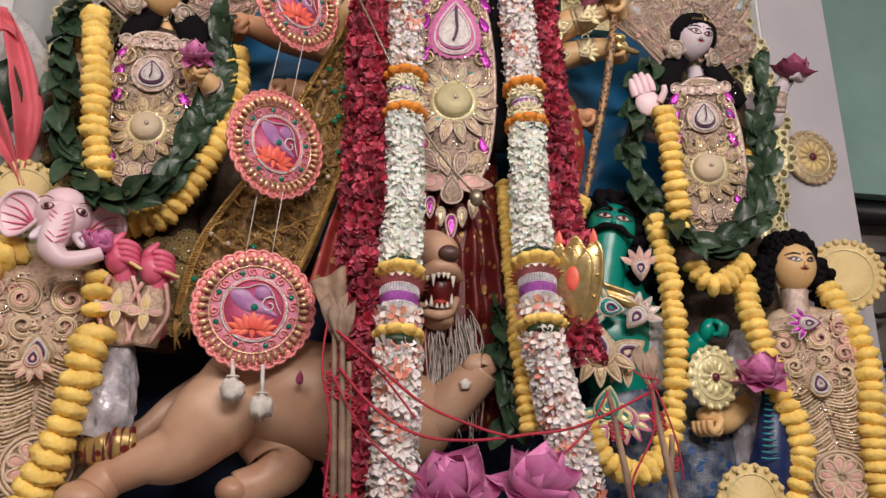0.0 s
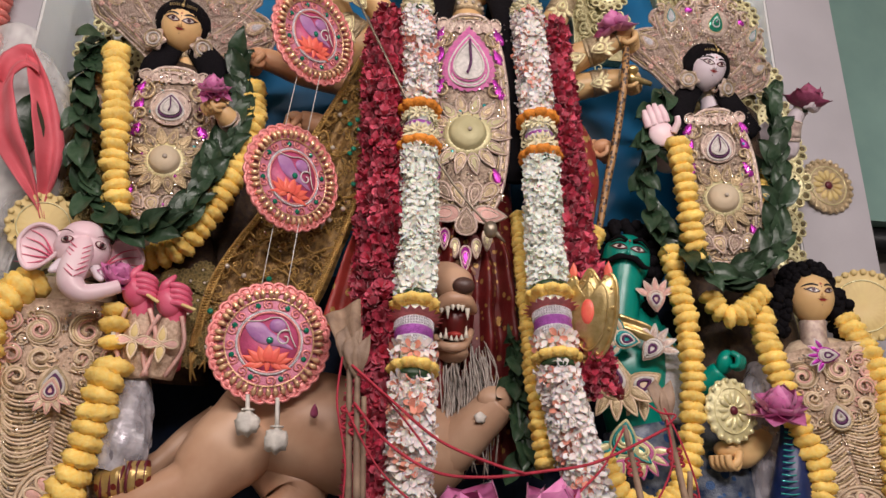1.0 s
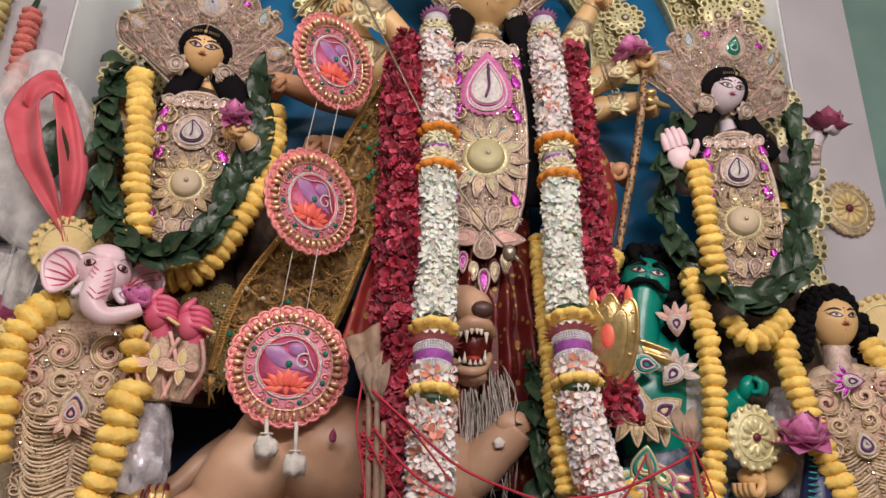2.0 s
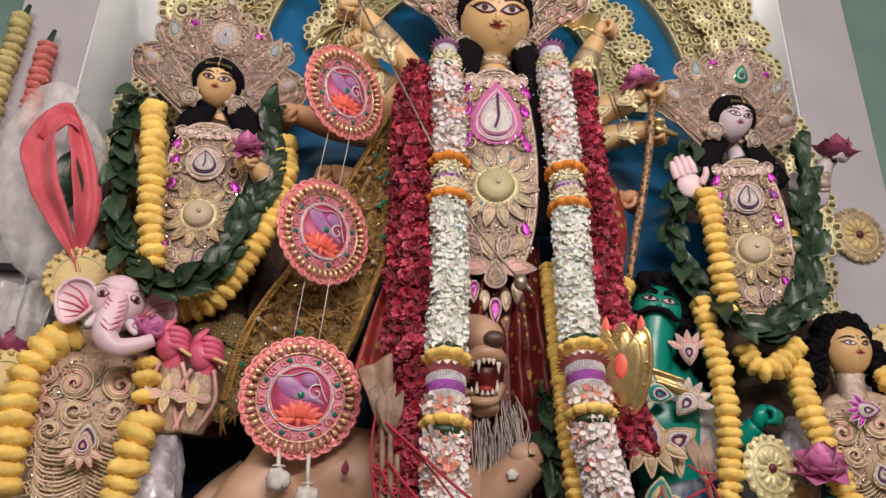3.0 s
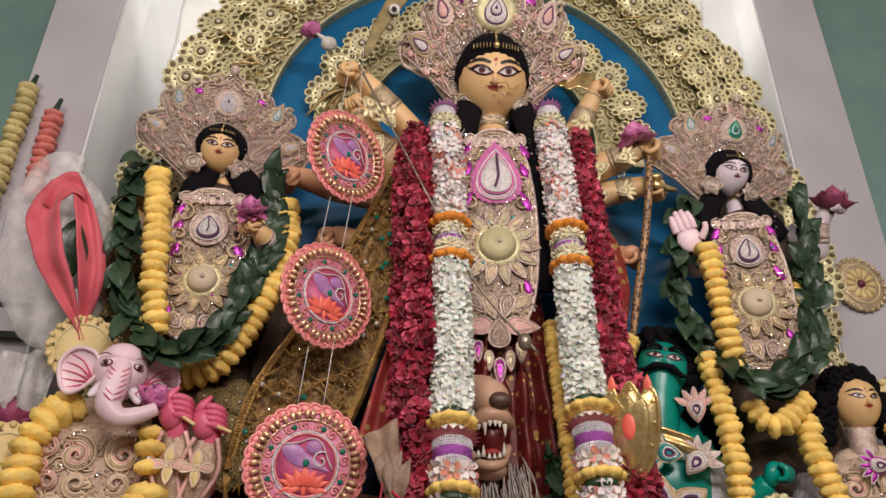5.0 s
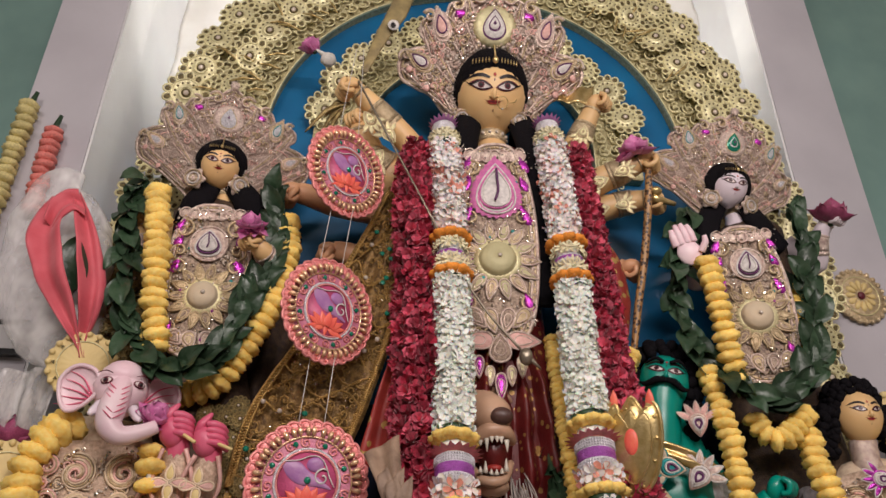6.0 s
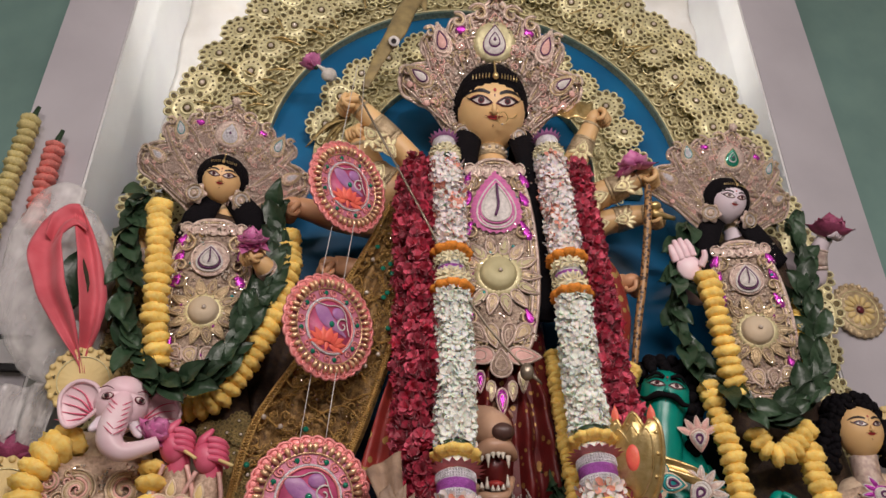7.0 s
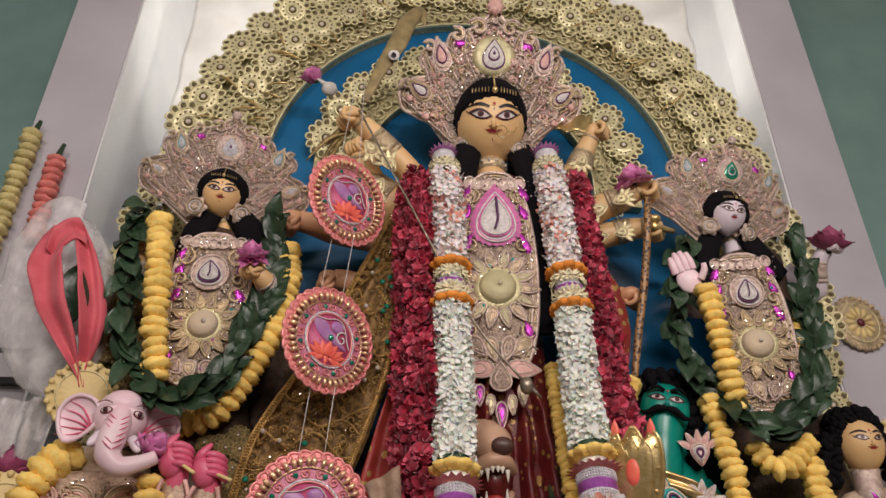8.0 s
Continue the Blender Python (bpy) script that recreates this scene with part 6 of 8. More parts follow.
# strings behind the white garland and on the pillar
G([(0.154, 0, 2.196), (0.145, -0.1, 1.961), (0.132, -0.2, 1.771), (0.134, -0.26, 1.584), (0.143, -0.28, 1.445)], 0.055, "yellow marigold garland behind white tuberoses")
for a, b, mat, lab in (((-1.764, 0.262, 3.166), (-1.774, 0.262, 2.572), "marigold_pale", "pale yellow artificial flower string on the pillar"), ((-1.649, 0.262, 3.061), (-1.641, 0.262, 2.716), "marigold_coral", "coral artificial flower string on the pillar")):
    g = G([a, (np.array(a) + np.array(b)) / 2, b], 0.070, lab, mat, 0.46, "flower strings on the pillar")
    part("tip", Shape().add(tube([a, np.array(a) + (0.012, 0.0, 0.07)], [0.014, 0.008], 6, 3)), "leaf_cup", g, "green tip", True, True)


def floret_mesh(name, mat, seed, petals=6, wide=0.30, cup=0.62, crumple=0.10, layers=1):
    """Rounded petals that meet in the middle, in one layer or more."""
    r = random.Random(seed)
    V, F = [], []
    for lay in range(layers):
        up = cup * (1 + 0.9 * lay)
        for q in range(petals):
            a = 2 * math.pi * (q + 0.5 * lay) / petals + r.uniform(-0.2, 0.2)
            l, w = r.uniform(0.85, 1.1) * (1 - 0.22 * lay), wide * r.uniform(0.85, 1.15)
            j = [r.uniform(-crumple, crumple) for _ in range(6)]
            k = len(V)
            for x, y, z in ((0.04, 0, 0), (l * 0.5, -w * 0.8, up * 0.5 + j[0]), (l * 0.5, w * 0.8, up * 0.5 + j[1]), (l * 0.5, 0, up * 0.36 + j[2]),
                            (l * 0.88, -w * 0.72, up * 0.72 + j[3]), (l * 0.88, w * 0.72, up * 0.72 + j[4]), (l * 1.04, j[5], up * 0.66)):
                V.append((x * math.cos(a) - y * math.sin(a), x * math.sin(a) + y * math.cos(a), z))
            F += [(k, k + 1, k + 3), (k, k + 3, k + 2), (k + 1, k + 4, k + 6, k + 3), (k + 3, k + 6, k + 5, k + 2)]
    return Shape().add((V, F)).mesh(name, [mat], True)


CREAM = [floret_mesh("petal_star", "petal_cream", q, 9, 0.15, 0.5, 0.08) for q in range(4)]
FLORET = {m: [floret_mesh("floret", m, q, 5, 0.36, 0.72, 0.12) for q in range(4)] for m in ("tuberose", "tuberose_pink", "petal_coral", "petal_cream")}
BLOSSOM = {m: [floret_mesh("blossom", m, q + 9, 4, 0.42, 0.55, 0.26, 3) for q in range(4)] for m in ("petal_red", "petal_rose")}


def wrapped(ob, Q, T, radius, size, per_ring, choose, name, limit=300):
    """Blossoms all round a line: parts up to the limit, the rest joined as one mesh."""
    spots = []
    for p, t in zip(Q, T):
        side = Vector(t).orthogonal().normalized()
        a0 = rng.uniform(0, 6.28)
        for q in range(per_ring):
            o = Matrix.Rotation(a0 + 2 * math.pi * q / per_ring + rng.uniform(-0.2, 0.2), 3, Vector(t)) @ side
            if o.y > 0.55:
                continue
            d = (o + Vector(t) * rng.uniform(-0.5, 0.5) + Vector((rng.uniform(-.3, .3), 0, rng.uniform(-.3, .3)))).normalized()
            spots.append((Vector(p) + o * radius * rng.uniform(0.82, 1.05), d, size * rng.uniform(0.85, 1.15)))
    front = sorted(range(len(spots)), key=lambda i: spots[i][1].y)
    chosen = set(front[:limit])
    rest = {}
    for i, (p, d, sz) in enumerate(spots):
        me = choose(p)
        m = along(p, d, rng.uniform(0, 6.28), sz)
        if i in chosen:
            put(name, me, ob, m)
        else:
            key = me.materials[0].name
            mm = rest.setdefault(key, (Shape(), me.materials[0]))
            V = [v.co[:] for v in me.vertices]
            mm[0].add((V, [tuple(f.vertices) for f in me.polygons]), 0, m)
    for key, (s, mt) in rest.items():
        me = bpy.data.meshes.new("blossom_mass")
        me.from_pydata(s.v, [], s.f)
        me.materials.append(mt)
        o = part("blossom_mass", me, None, ob, "", True, True)
        o["kind"] = "stuff"


def frill(ob, p, t, r, mat, petals, lift, name="frill"):
    """A ring of pointed petals round the garland."""
    m = along(p, t)
    V, F = [], []
    for q in range(petals):
        a = 2 * math.pi * q / petals
        V.append((r * 0.6 * math.cos(a), r * 0.6 * math.sin(a), 0))
    for q in range(petals):
        a, w = 2 * math.pi * (q + 0.5) / petals, math.pi * r / petals * 1.25
        k = len(V)
        for x, y, z in ((r * 1.05, w, lift * 0.4), (r * 1.05, -w, lift * 0.4), (r * 1.42, 0, lift)):
            V.append((x * math.cos(a) - y * math.sin(a), x * math.sin(a) + y * math.cos(a), z))
        F += [(q, k + 1, k, (q + 1) % petals), (k + 1, k + 2, k)]
    s = Shape().add((V, F), 0, m)
    return part(name, s, mat, ob, "", False, True)


def ring_band(ob, p, t, r, h, mat, name, label=""):
    t = np.array(t) / np.linalg.norm(t)
    p = np.array(p)
    return part(name, Shape().add(tube([p - t * h / 2, p - t * h * 0.4, p + t * h * 0.4, p + t * h / 2], [r * 0.93, r, r, r * 0.93], 26, 2)), mat, ob, label, True, True)


def pad_ring(ob, p, t, r, mat, n=7):
    m = along(p, t)
    for q in range(n):
        a = 2 * math.pi * q / n
        put("marigold_pad", rng.choice(MARI[mat]), ob, m @ Matrix.Translation((r * 0.72 * math.cos(a), r * 0.72 * math.sin(a), 0)) @ Matrix.Scale(r * 0.48, 4))


def tuberose_garland(pts, upper, lower, label):
    """pts: the line from the shoulder down; upper and lower: the places of its two bands."""
    R = 0.0405
    ob = thing("tuberose_garland", label, "garland", Matrix.Translation(pts[0]), "tuberose garlands")
    Q, T = even(pts, 0.0175)
    part("core", Shape().add(tube(Q[::2], R * 0.93, 12, 2)), "tuberose", ob, "", True, True)
    zu, zl = upper[2], lower[2]
    keep = [i for i, p in enumerate(Q) if Q[0][2] - p[2] > 0.066 and abs(p[2] - zu) > 0.085 and abs(p[2] - zl) > 0.105]

    def choose(p):
        x = rng.random()
        if zl < p.z < zu:
            return rng.choice(FLORET["tuberose"])
        return rng.choice(FLORET["petal_coral" if x < 0.12 else "tuberose_pink"])
    wrapped(ob, Q[keep], T[keep], R, 0.0245, 13, choose, "floret")
    k = int(np.argmin(np.abs(Q[:, 2] - zu)))
    p, t = Q[k], -T[k]
    for d in (0.066, -0.066):
        pad_ring(ob, p + t * d, t, R * 1.42, "orange_pad", 9)
    for d, l in ((0.030, 0.018), (0.021, 0.006), (-0.021, -0.006), (-0.030, -0.018)):
        if abs(l) < 0.01:
            continue
        side = Vector(t).orthogonal().normalized()
        for q in range(13):
            o = Matrix.Rotation(2 * math.pi * (q + rng.uniform(-0.2, 0.2)) / 13, 3, Vector(t)) @ side
            put("petal_star", rng.choice(CREAM), ob, along(Vector(p) + Vector(t) * d * 1.1 + o * R * 1.0, o + Vector(t) * l * 8, rng.uniform(0, 6.28), 0.029))
    ring_band(ob, p, t, R * 1.10, 0.030, "silver", "beaded_band", "silver beaded band")
    ring_band(ob, p, t, R * 1.14, 0.010, "purple_band", "purple_band", "purple sequin strip")
    ring_band(ob, p - t * 0.088, t, R * 1.12, 0.016, "leaf_cup", "leaf_wrap", "dark green leaf wrap")
    k = int(np.argmin(np.abs(Q[:, 2] - zl)))
    p, t = Q[k], -T[k]
    for d in (0.088, -0.088):
        pad_ring(ob, p + t * d, t, R * 1.34, "marigold", 9)
    frill(ob, p + t * 0.045, t, R * 1.30, "frill_pink", 20, 0.004)
    frill(ob, p + t * 0.042, t, R * 1.02, "tuberose_pink", 16, 0.018)
    side = Vector(t).orthogonal().normalized()
    for q in range(15):
        o = Matrix.Rotation(2 * math.pi * (q + rng.uniform(-0.2, 0.2)) / 15, 3, Vector(t)) @ side
        put("petal_star", rng.choice(FLORET["petal_coral" if q % 3 == 0 else "tuberose_pink"]), ob, along(Vector(p) - Vector(t) * rng.uniform(0.042, 0.056) + o * R * 1.02, o - Vector(t) * 0.35, rng.uniform(0, 6.28), 0.026))
    ring_band(ob, p, t, R * 1.16, 0.074, "silver", "beaded_band", "silver beaded band")
    grid = Shape()
    mm = along(p, t)
    for row in (-0.033, -0.026, -0.019, 0.019, 0.026, 0.033):
        for q in range(44):
            a = 2 * math.pi * q / 44
            grid.add(ball((R * 1.17 * math.cos(a), R * 1.17 * math.sin(a), row), 0.0036, 5, 4), 0, mm)
    part("rhinestone_work", grid, "silver", ob, "rows of tiny rhinestones", False, True)["kind"] = "stuff"
    ring_band(ob, p, t, R * 1.19, 0.028, "purple_band", "purple_band", "purple sequin strip")
    for d in (0.108, -0.108):
        ring_band(ob, p + t * d, t, R * 1.06, 0.016, "leaf_cup", "leaf_wrap", "dark green leaf wrap")
    p, t = Q[0], -T[0]
    ring_band(ob, p + t * 0.01, t, R * 1.02, 0.05, "silver", "beaded_band", "silver beaded band")
    frill(ob, p + t * 0.036, t, R * 0.95, "frill_purple", 18, 0.02)
    frill(ob, p - t * 0.012, t, R * 1.05, "petal_cream", 18, -0.008)
    side = Vector(t).orthogonal().normalized()
    for q in range(15):
        o = Matrix.Rotation(2 * math.pi * (q + rng.uniform(-0.2, 0.2)) / 15, 3, Vector(t)) @ side
        put("petal_star", rng.choice(CREAM), ob, along(Vector(p) - Vector(t) * 0.034 + o * R, o - Vector(t) * 0.15, rng.uniform(0, 6.28), 0.026))
    ring_band(ob, p - t * 0.058, t, R * 1.14, 0.016, "leaf_cup", "leaf_wrap", "dark green leaf wrap")
    part("end_cap", Shape().add(ball(p + t * 0.03, (R * 0.9, R * 0.9, R * 0.6), 14, 8)), "frill_purple", ob, "mauve frilled end", True, True)
    return ob


tuberose_garland([(-0.193, -0.06, 2.914), (-0.181, -0.1, 2.637), (-0.177, -0.12, 2.421), (-0.176, -0.15, 2.223), (-0.177, -0.2, 2.038), (-0.185, -0.27, 1.843), (-0.189, -0.31, 1.731), (-0.19, -0.34, 1.589), (-0.192, -0.35, 1.459), (-0.194, -0.34, 1.324), (-0.194, -0.33, 1.229)],
                 (-0.177, -0.12, 2.417), (-0.189, -0.31, 1.731), "long white tuberose garland with sequinned purple bands")
tuberose_garland([(0.176, -0.06, 2.946), (0.184, -0.1, 2.659), (0.193, -0.12, 2.417), (0.19, -0.15, 2.238), (0.182, -0.2, 2.05), (0.165, -0.27, 1.894), (0.163, -0.31, 1.778), (0.168, -0.33, 1.645), (0.192, -0.34, 1.522), (0.221, -0.34, 1.405), (0.257, -0.33, 1.267)],
                 (0.192, -0.12, 2.409), (0.163, -0.31, 1.778), "long white tuberose garland with sequinned purple bands")


def red_garland(pts, r, label):
    ob = thing("red_garland", label, "garland", Matrix.Translation(pts[0]), "red garlands")
    Q, T = even(pts, 0.030)
    part("core", Shape().add(tube(Q[::2], r * 0.75, 10, 2)), "petal_red", ob, "", True, True)
    wrapped(ob, Q, T, r * 0.85, 0.0265, 11, lambda p: rng.choice(BLOSSOM["petal_rose" if rng.random() < 0.38 else "petal_red"]), "blossom")


red_garland([(-0.27, -0.02, 2.852), (-0.282, -0.05, 2.66), (-0.275, -0.07, 2.441), (-0.272, -0.1, 2.203), (-0.272, -0.14, 2.089), (-0.269, -0.2, 1.843), (-0.266, -0.25, 1.627), (-0.264, -0.27, 1.436), (-0.257, -0.27, 1.236)], 0.065, "thick crimson flower garland beside white tuberoses")
red_garland([(0.262, -0.02, 2.878), (0.271, -0.05, 2.585), (0.28, -0.08, 2.346), (0.275, -0.12, 2.147), (0.261, -0.18, 2.045), (0.267, -0.22, 1.867), (0.267, -0.25, 1.736), (0.277, -0.26, 1.617)], 0.055, "thick crimson flower garland beside white tuberoses")


def leaf_mesh(seed):
    """A broad pointed leaf with a sunk midrib and a wavy edge."""
    r = random.Random(seed)
    n = 8
    V, F = [], []
    ph = r.uniform(0, 6.28)
    bend = r.uniform(-0.28, 0.28)
    for i in range(n + 1):
        u = i / n
        w = 0.28 * math.sin(math.pi * min(1.0, u * 0.99 + 0.01) ** 0.72) ** 0.8
        z = bend * math.sin(u * 2.6)
        for q in (-1, -0.5, 0, 0.5, 1):
            V.append((w * q, u, z + 0.10 * abs(q) ** 1.5 + 0.035 * q * q * math.sin(u * 9 + ph + q)))
    for i in range(n):
        for j in range(4):
            k = 5 * i + j
            F.append((k, k + 1, k + 6, k + 5))
    return Shape().add((V, F)).mesh("leaf", ["leaf"])


LEAF = [leaf_mesh(q) for q in range(6)]


def leaf_garland(pts, size, label, gap=0.027, spread=0.012):
    Q, T = even(pts, gap)
    ob = thing("leaf_garland", label, "garland", Matrix.Translation(Q[0]), "leaf garlands")
    part("string", Shape().add(tube(Q[::2], 0.012, 6, 2)), "leaf_cup", ob, "", True, True)
    for p, t in zip(Q, T):
        for q in range(2):
            y = (Vector(t) * rng.uniform(0.7, 1.1) + Vector((rng.uniform(-1, 1), rng.uniform(-0.5, 0.1), rng.uniform(-0.6, 0.6))) * 0.62).normalized()
            zax = Vector((rng.uniform(-0.5, 0.5), -1, rng.uniform(-0.3, 0.5)))
            x = y.cross(zax).normalized()
            zax = x.cross(y)
            m = Matrix((x, y, zax)).transposed().to_4x4()
            m.translation = Vector(p) + Vector((rng.uniform(-1, 1), rng.uniform(-0.6, 0.3), rng.uniform(-1, 1))) * spread
            put("leaf", rng.choice(LEAF), ob, m @ Matrix.Scale(size * rng.uniform(0.7, 1.25), 4))
    return ob


leaf_garland([(-1.169, 0, 2.696), (-1.179, -0.04, 2.569), (-1.154, -0.06, 2.4), (-1.122, -0.07, 2.25), (-1.065, -0.09, 2.124), (-0.991, -0.11, 2.047), (-0.91, -0.12, 2.026), (-0.84, -0.12, 2.057), (-0.803, -0.1, 2.131), (-0.771, -0.07, 2.23), (-0.732, -0.05, 2.35), (-0.717, -0.03, 2.498), (-0.753, 0, 2.661)], 0.098, "dark green leaf garland round a breast ornament")
leaf_garland([(0.678, 0.02, 2.715), (0.595, -0.02, 2.511), (0.563, -0.03, 2.342), (0.583, -0.05, 2.22), (0.634, -0.06, 2.127), (0.681, -0.1, 2.034), (0.754, -0.11, 1.996), (0.858, -0.1, 2.044), (0.946, -0.08, 2.132), (0.991, -0.06, 2.27), (1.016, -0.04, 2.439), (1.048, -0.02, 2.601), (1.071, 0, 2.704)], 0.098, "dark green leaf garland round a breast ornament")
leaf_garland([(0.177, 0.02, 1.945), (0.122, -0.06, 1.802), (0.106, -0.12, 1.693), (0.108, -0.16, 1.58), (0.114, -0.18, 1.47)], 0.08, "dark green leaf garland beside white tuberoses")

# ---- hanging medallions ----
MR = 0.148


def medallion_parts():
    """Builds the meshes of one medallion, shared by all three."""
    out = []
    base = Shape().add(lathe([(MR * 0.95, -0.004), (MR * 0.965, 0.0), (MR * 0.95, 0.005), (MR * 0.74, 0.006), (0.0, 0.006)], 48)).mesh("medallion", ["disc_rose"])
    loop = Shape().add(tube(flat3(teardrop(0.016, 0.019, 12, 180, (MR * 0.925, 0)) , 0.006)[:, [0, 1, 2]], 0.0042, 5, 1, True)).add(pad(oval(0.0135, 0.0135, 10, (MR * 0.93, 0)), 0.003, 0.004))
    for q in range(30):
        out.append(("edge_loop", loop.mesh("edge_loop", ["disc_pink"]) if q == 0 else out[0][1], Euler((0, -2 * math.pi * q / 30, 0)).to_matrix().to_4x4()))
    rib = Shape().add(tube([(MR * 0.75, -0.008, 0), (MR * 0.80, -0.016, 0), (MR * 0.86, -0.015, 0), (MR * 0.89, -0.007, 0)], [0.003, 0.0062, 0.0068, 0.004], 6, 3)).mesh("foil_rib", ["disc_gold"])
    out += [("foil_rib", rib, Euler((0, -2 * math.pi * (q + rng.uniform(-0.18, 0.18)) / 42, 0)).to_matrix().to_4x4()) for q in range(42)]
    ring = Shape().add(tube(flat3(oval(MR * 0.735, MR * 0.735, 40), 0.008), 0.003, 5, 1, True)).mesh("gold_ring", ["disc_gold"])
    out.append(("gold_ring", ring, Matrix()))
    scr = Shape().add(cord(scroll(MR * 0.64, 0, 0.013, 1.3, 40, 1, 14), 0.0026, 0.008, False)).mesh("scroll", ["disc_pink"])
    out += [("scroll", scr, Euler((0, -2 * math.pi * (q + 0.3) / 16, 0)).to_matrix().to_4x4()) for q in range(16)]
    gemm = Shape().add(lathe([(0.0072, 0.005), (0.0075, 0.009), (0.004, 0.012), (0, 0.012)], 8), 0, Matrix.Translation((MR * 0.64, 0, 0))).mesh("green_stone", ["foil_green"])
    out += [("green_stone", gemm, Euler((0, -2 * math.pi * (q + 0.5) / 8, 0)).to_matrix().to_4x4()) for q in range(8)]
    for f, mt, nm in ((0.535, "silver", "beaded_ring"), (0.505, "disc_pink", "inner_ring")):
        out.append((nm, Shape().add(tube(flat3(oval(MR * f, MR * f, 36), 0.009), 0.0036, 6, 1, True)).mesh(nm, [mt]), Matrix()))
    out.append(("centre_card", Shape().add(lathe([(MR * 0.50, 0.005), (MR * 0.50, 0.008), (0, 0.0085)], 32)).mesh("centre_card", ["disc_magenta"]), Matrix()))
    MOT = Matrix.Diagonal((1.18, 1.0, 1.18, 1))
    # lotus in coral, and lilac shapes above it
    for q, (a, l, w, x) in enumerate(((0, 0.034, 0.016, 0), (26, 0.033, 0.013, 0.006), (-26, 0.033, 0.013, -0.006), (52, 0.036, 0.011, 0.012), (-52, 0.036, 0.011, -0.012), (74, 0.036, 0.009, 0.016), (-74, 0.036, 0.009, -0.016))):
        o = teardrop(w, l * 0.55, 14, -a, (x + math.sin(radians(a)) * l * 0.55, -0.042 + math.cos(radians(a)) * l * 0.55))
        out.append(("lotus_petal", Shape().add(pad(o, 0.010 + 0.0008 * (7 - q), 0.003)).mesh("lotus_petal", ["disc_coral"]), MOT))
    for q, (dx, tr) in enumerate(((-0.02, 120), (0.0, 180), (0.02, -120), (-0.036, 100), (0.036, -100))):
        o = teardrop(0.008, 0.015, 12, tr, (dx, -0.050))
        out.append(("lotus_petal", Shape().add(pad(o, 0.010, 0.003)).mesh("lotus_petal", ["disc_coral"]), MOT))
    lil = spline([(-0.052, 0.036), (-0.02, 0.04), (0.0, 0.024), (0.028, 0.006), (0.05, -0.012), (0.02, -0.008), (-0.018, -0.004), (-0.042, 0.012)], 4, True)
    out.append(("lilac_panel", Shape().add(pad(lil, 0.0095, 0.004)).mesh("lilac_panel", ["disc_purple"]), MOT))
    out.append(("lilac_knob", Shape().add(pad(oval(0.018, 0.015, 14, (0.014, 0.036)), 0.0095, 0.005)).mesh("lilac_knob", ["disc_purple"]), MOT))
    out.append(("white_outline", Shape().add(cord(spline([(-0.056, 0.04), (-0.02, 0.044), (0.0, 0.052), (0.02, 0.052), (0.034, 0.038), (0.045, 0.012), (0.056, -0.008)], 5), 0.0014, 0.012, False)).mesh("white_outline", ["stripe_white"]), MOT))
    out.append(("curl", Shape().add(cord(scroll(0.030, 0.010, 0.019, 1.1, 60, 1, 14), 0.002, 0.013, False)).mesh("curl", ["stripe_white"]), MOT))
    out.append(("centre_stone", Shape().add(ball((0, -0.014, 0.004), (0.0075, 0.005, 0.0075), 8, 6)).mesh("centre_stone", ["foil_green"]), MOT))
    return base, out


MED_BASE, MED_PARTS = medallion_parts()
d1, d2, d3 = (-0.512, -0.16, 2.672), (-0.53, -0.2, 2.183), (-0.543, -0.22, 1.722)
mobile = thing("hanging_mobile", "three pink foil medallions with lotus motifs on white threads", "mobile", Matrix.Translation(d1))
for p, tilt, turn, lean in ((d1, 6, 40, -4), (d2, 4, 38, 6), (d3, 6, 8, 0)):
    med = put("medallion", MED_BASE, mobile, facing(p, tilt, turn, lean), "scalloped pink and gold foil medallion")
    for nm, me, m in MED_PARTS:
        o = new(nm, me)
        o.parent, o.matrix_basis = med, m
for a, b in (((-0.499, -0.1, 3.241), d1), (d1, d2), (d2, d3)):
    for dx in (-0.035, 0.03):
        hung = a is d1 or a is d2
        part("thread", Shape().add(tube([np.array(a) + (dx * (1 if hung else 0.4), 0.0, -MR * 0.9 if hung else 0.0), np.array(b) + (dx, 0.0, MR * 0.9)], 0.0011, 5, 2)), "thread_white", mobile, "", True, True)
for q, (top, low) in enumerate((((-0.582, -0.22, 1.592), (-0.578, -0.22, 1.524)), ((-0.51, -0.22, 1.587), (-0.505, -0.22, 1.486)))):
    k = Shape().add(tube([top, np.array(low) + (0, 0, 0.03)], [0.005, 0.006], 6, 2)).add(lathe([(0.016, 0), (0.016, 0.004), (0.0, 0.004)], 10), 0, Matrix.Translation(np.array(low) + (0, 0, 0.034)) @ Matrix.Rotation(math.pi / 2, 4, "X"))

    def crumple(V):
        return V * (1 + 0.12 * np.sin(V[:, :1] * 9 + q) + 0.10 * np.sin(V[:, 1:2] * 8 + V[:, 2:] * 7))
    k.add(ball(low, 0.029, 16, 11, crumple))
    part("pith_drop", k, "shola", mobile, "crumpled white pith drop", True, True)

# ---- lotuses and roses ----


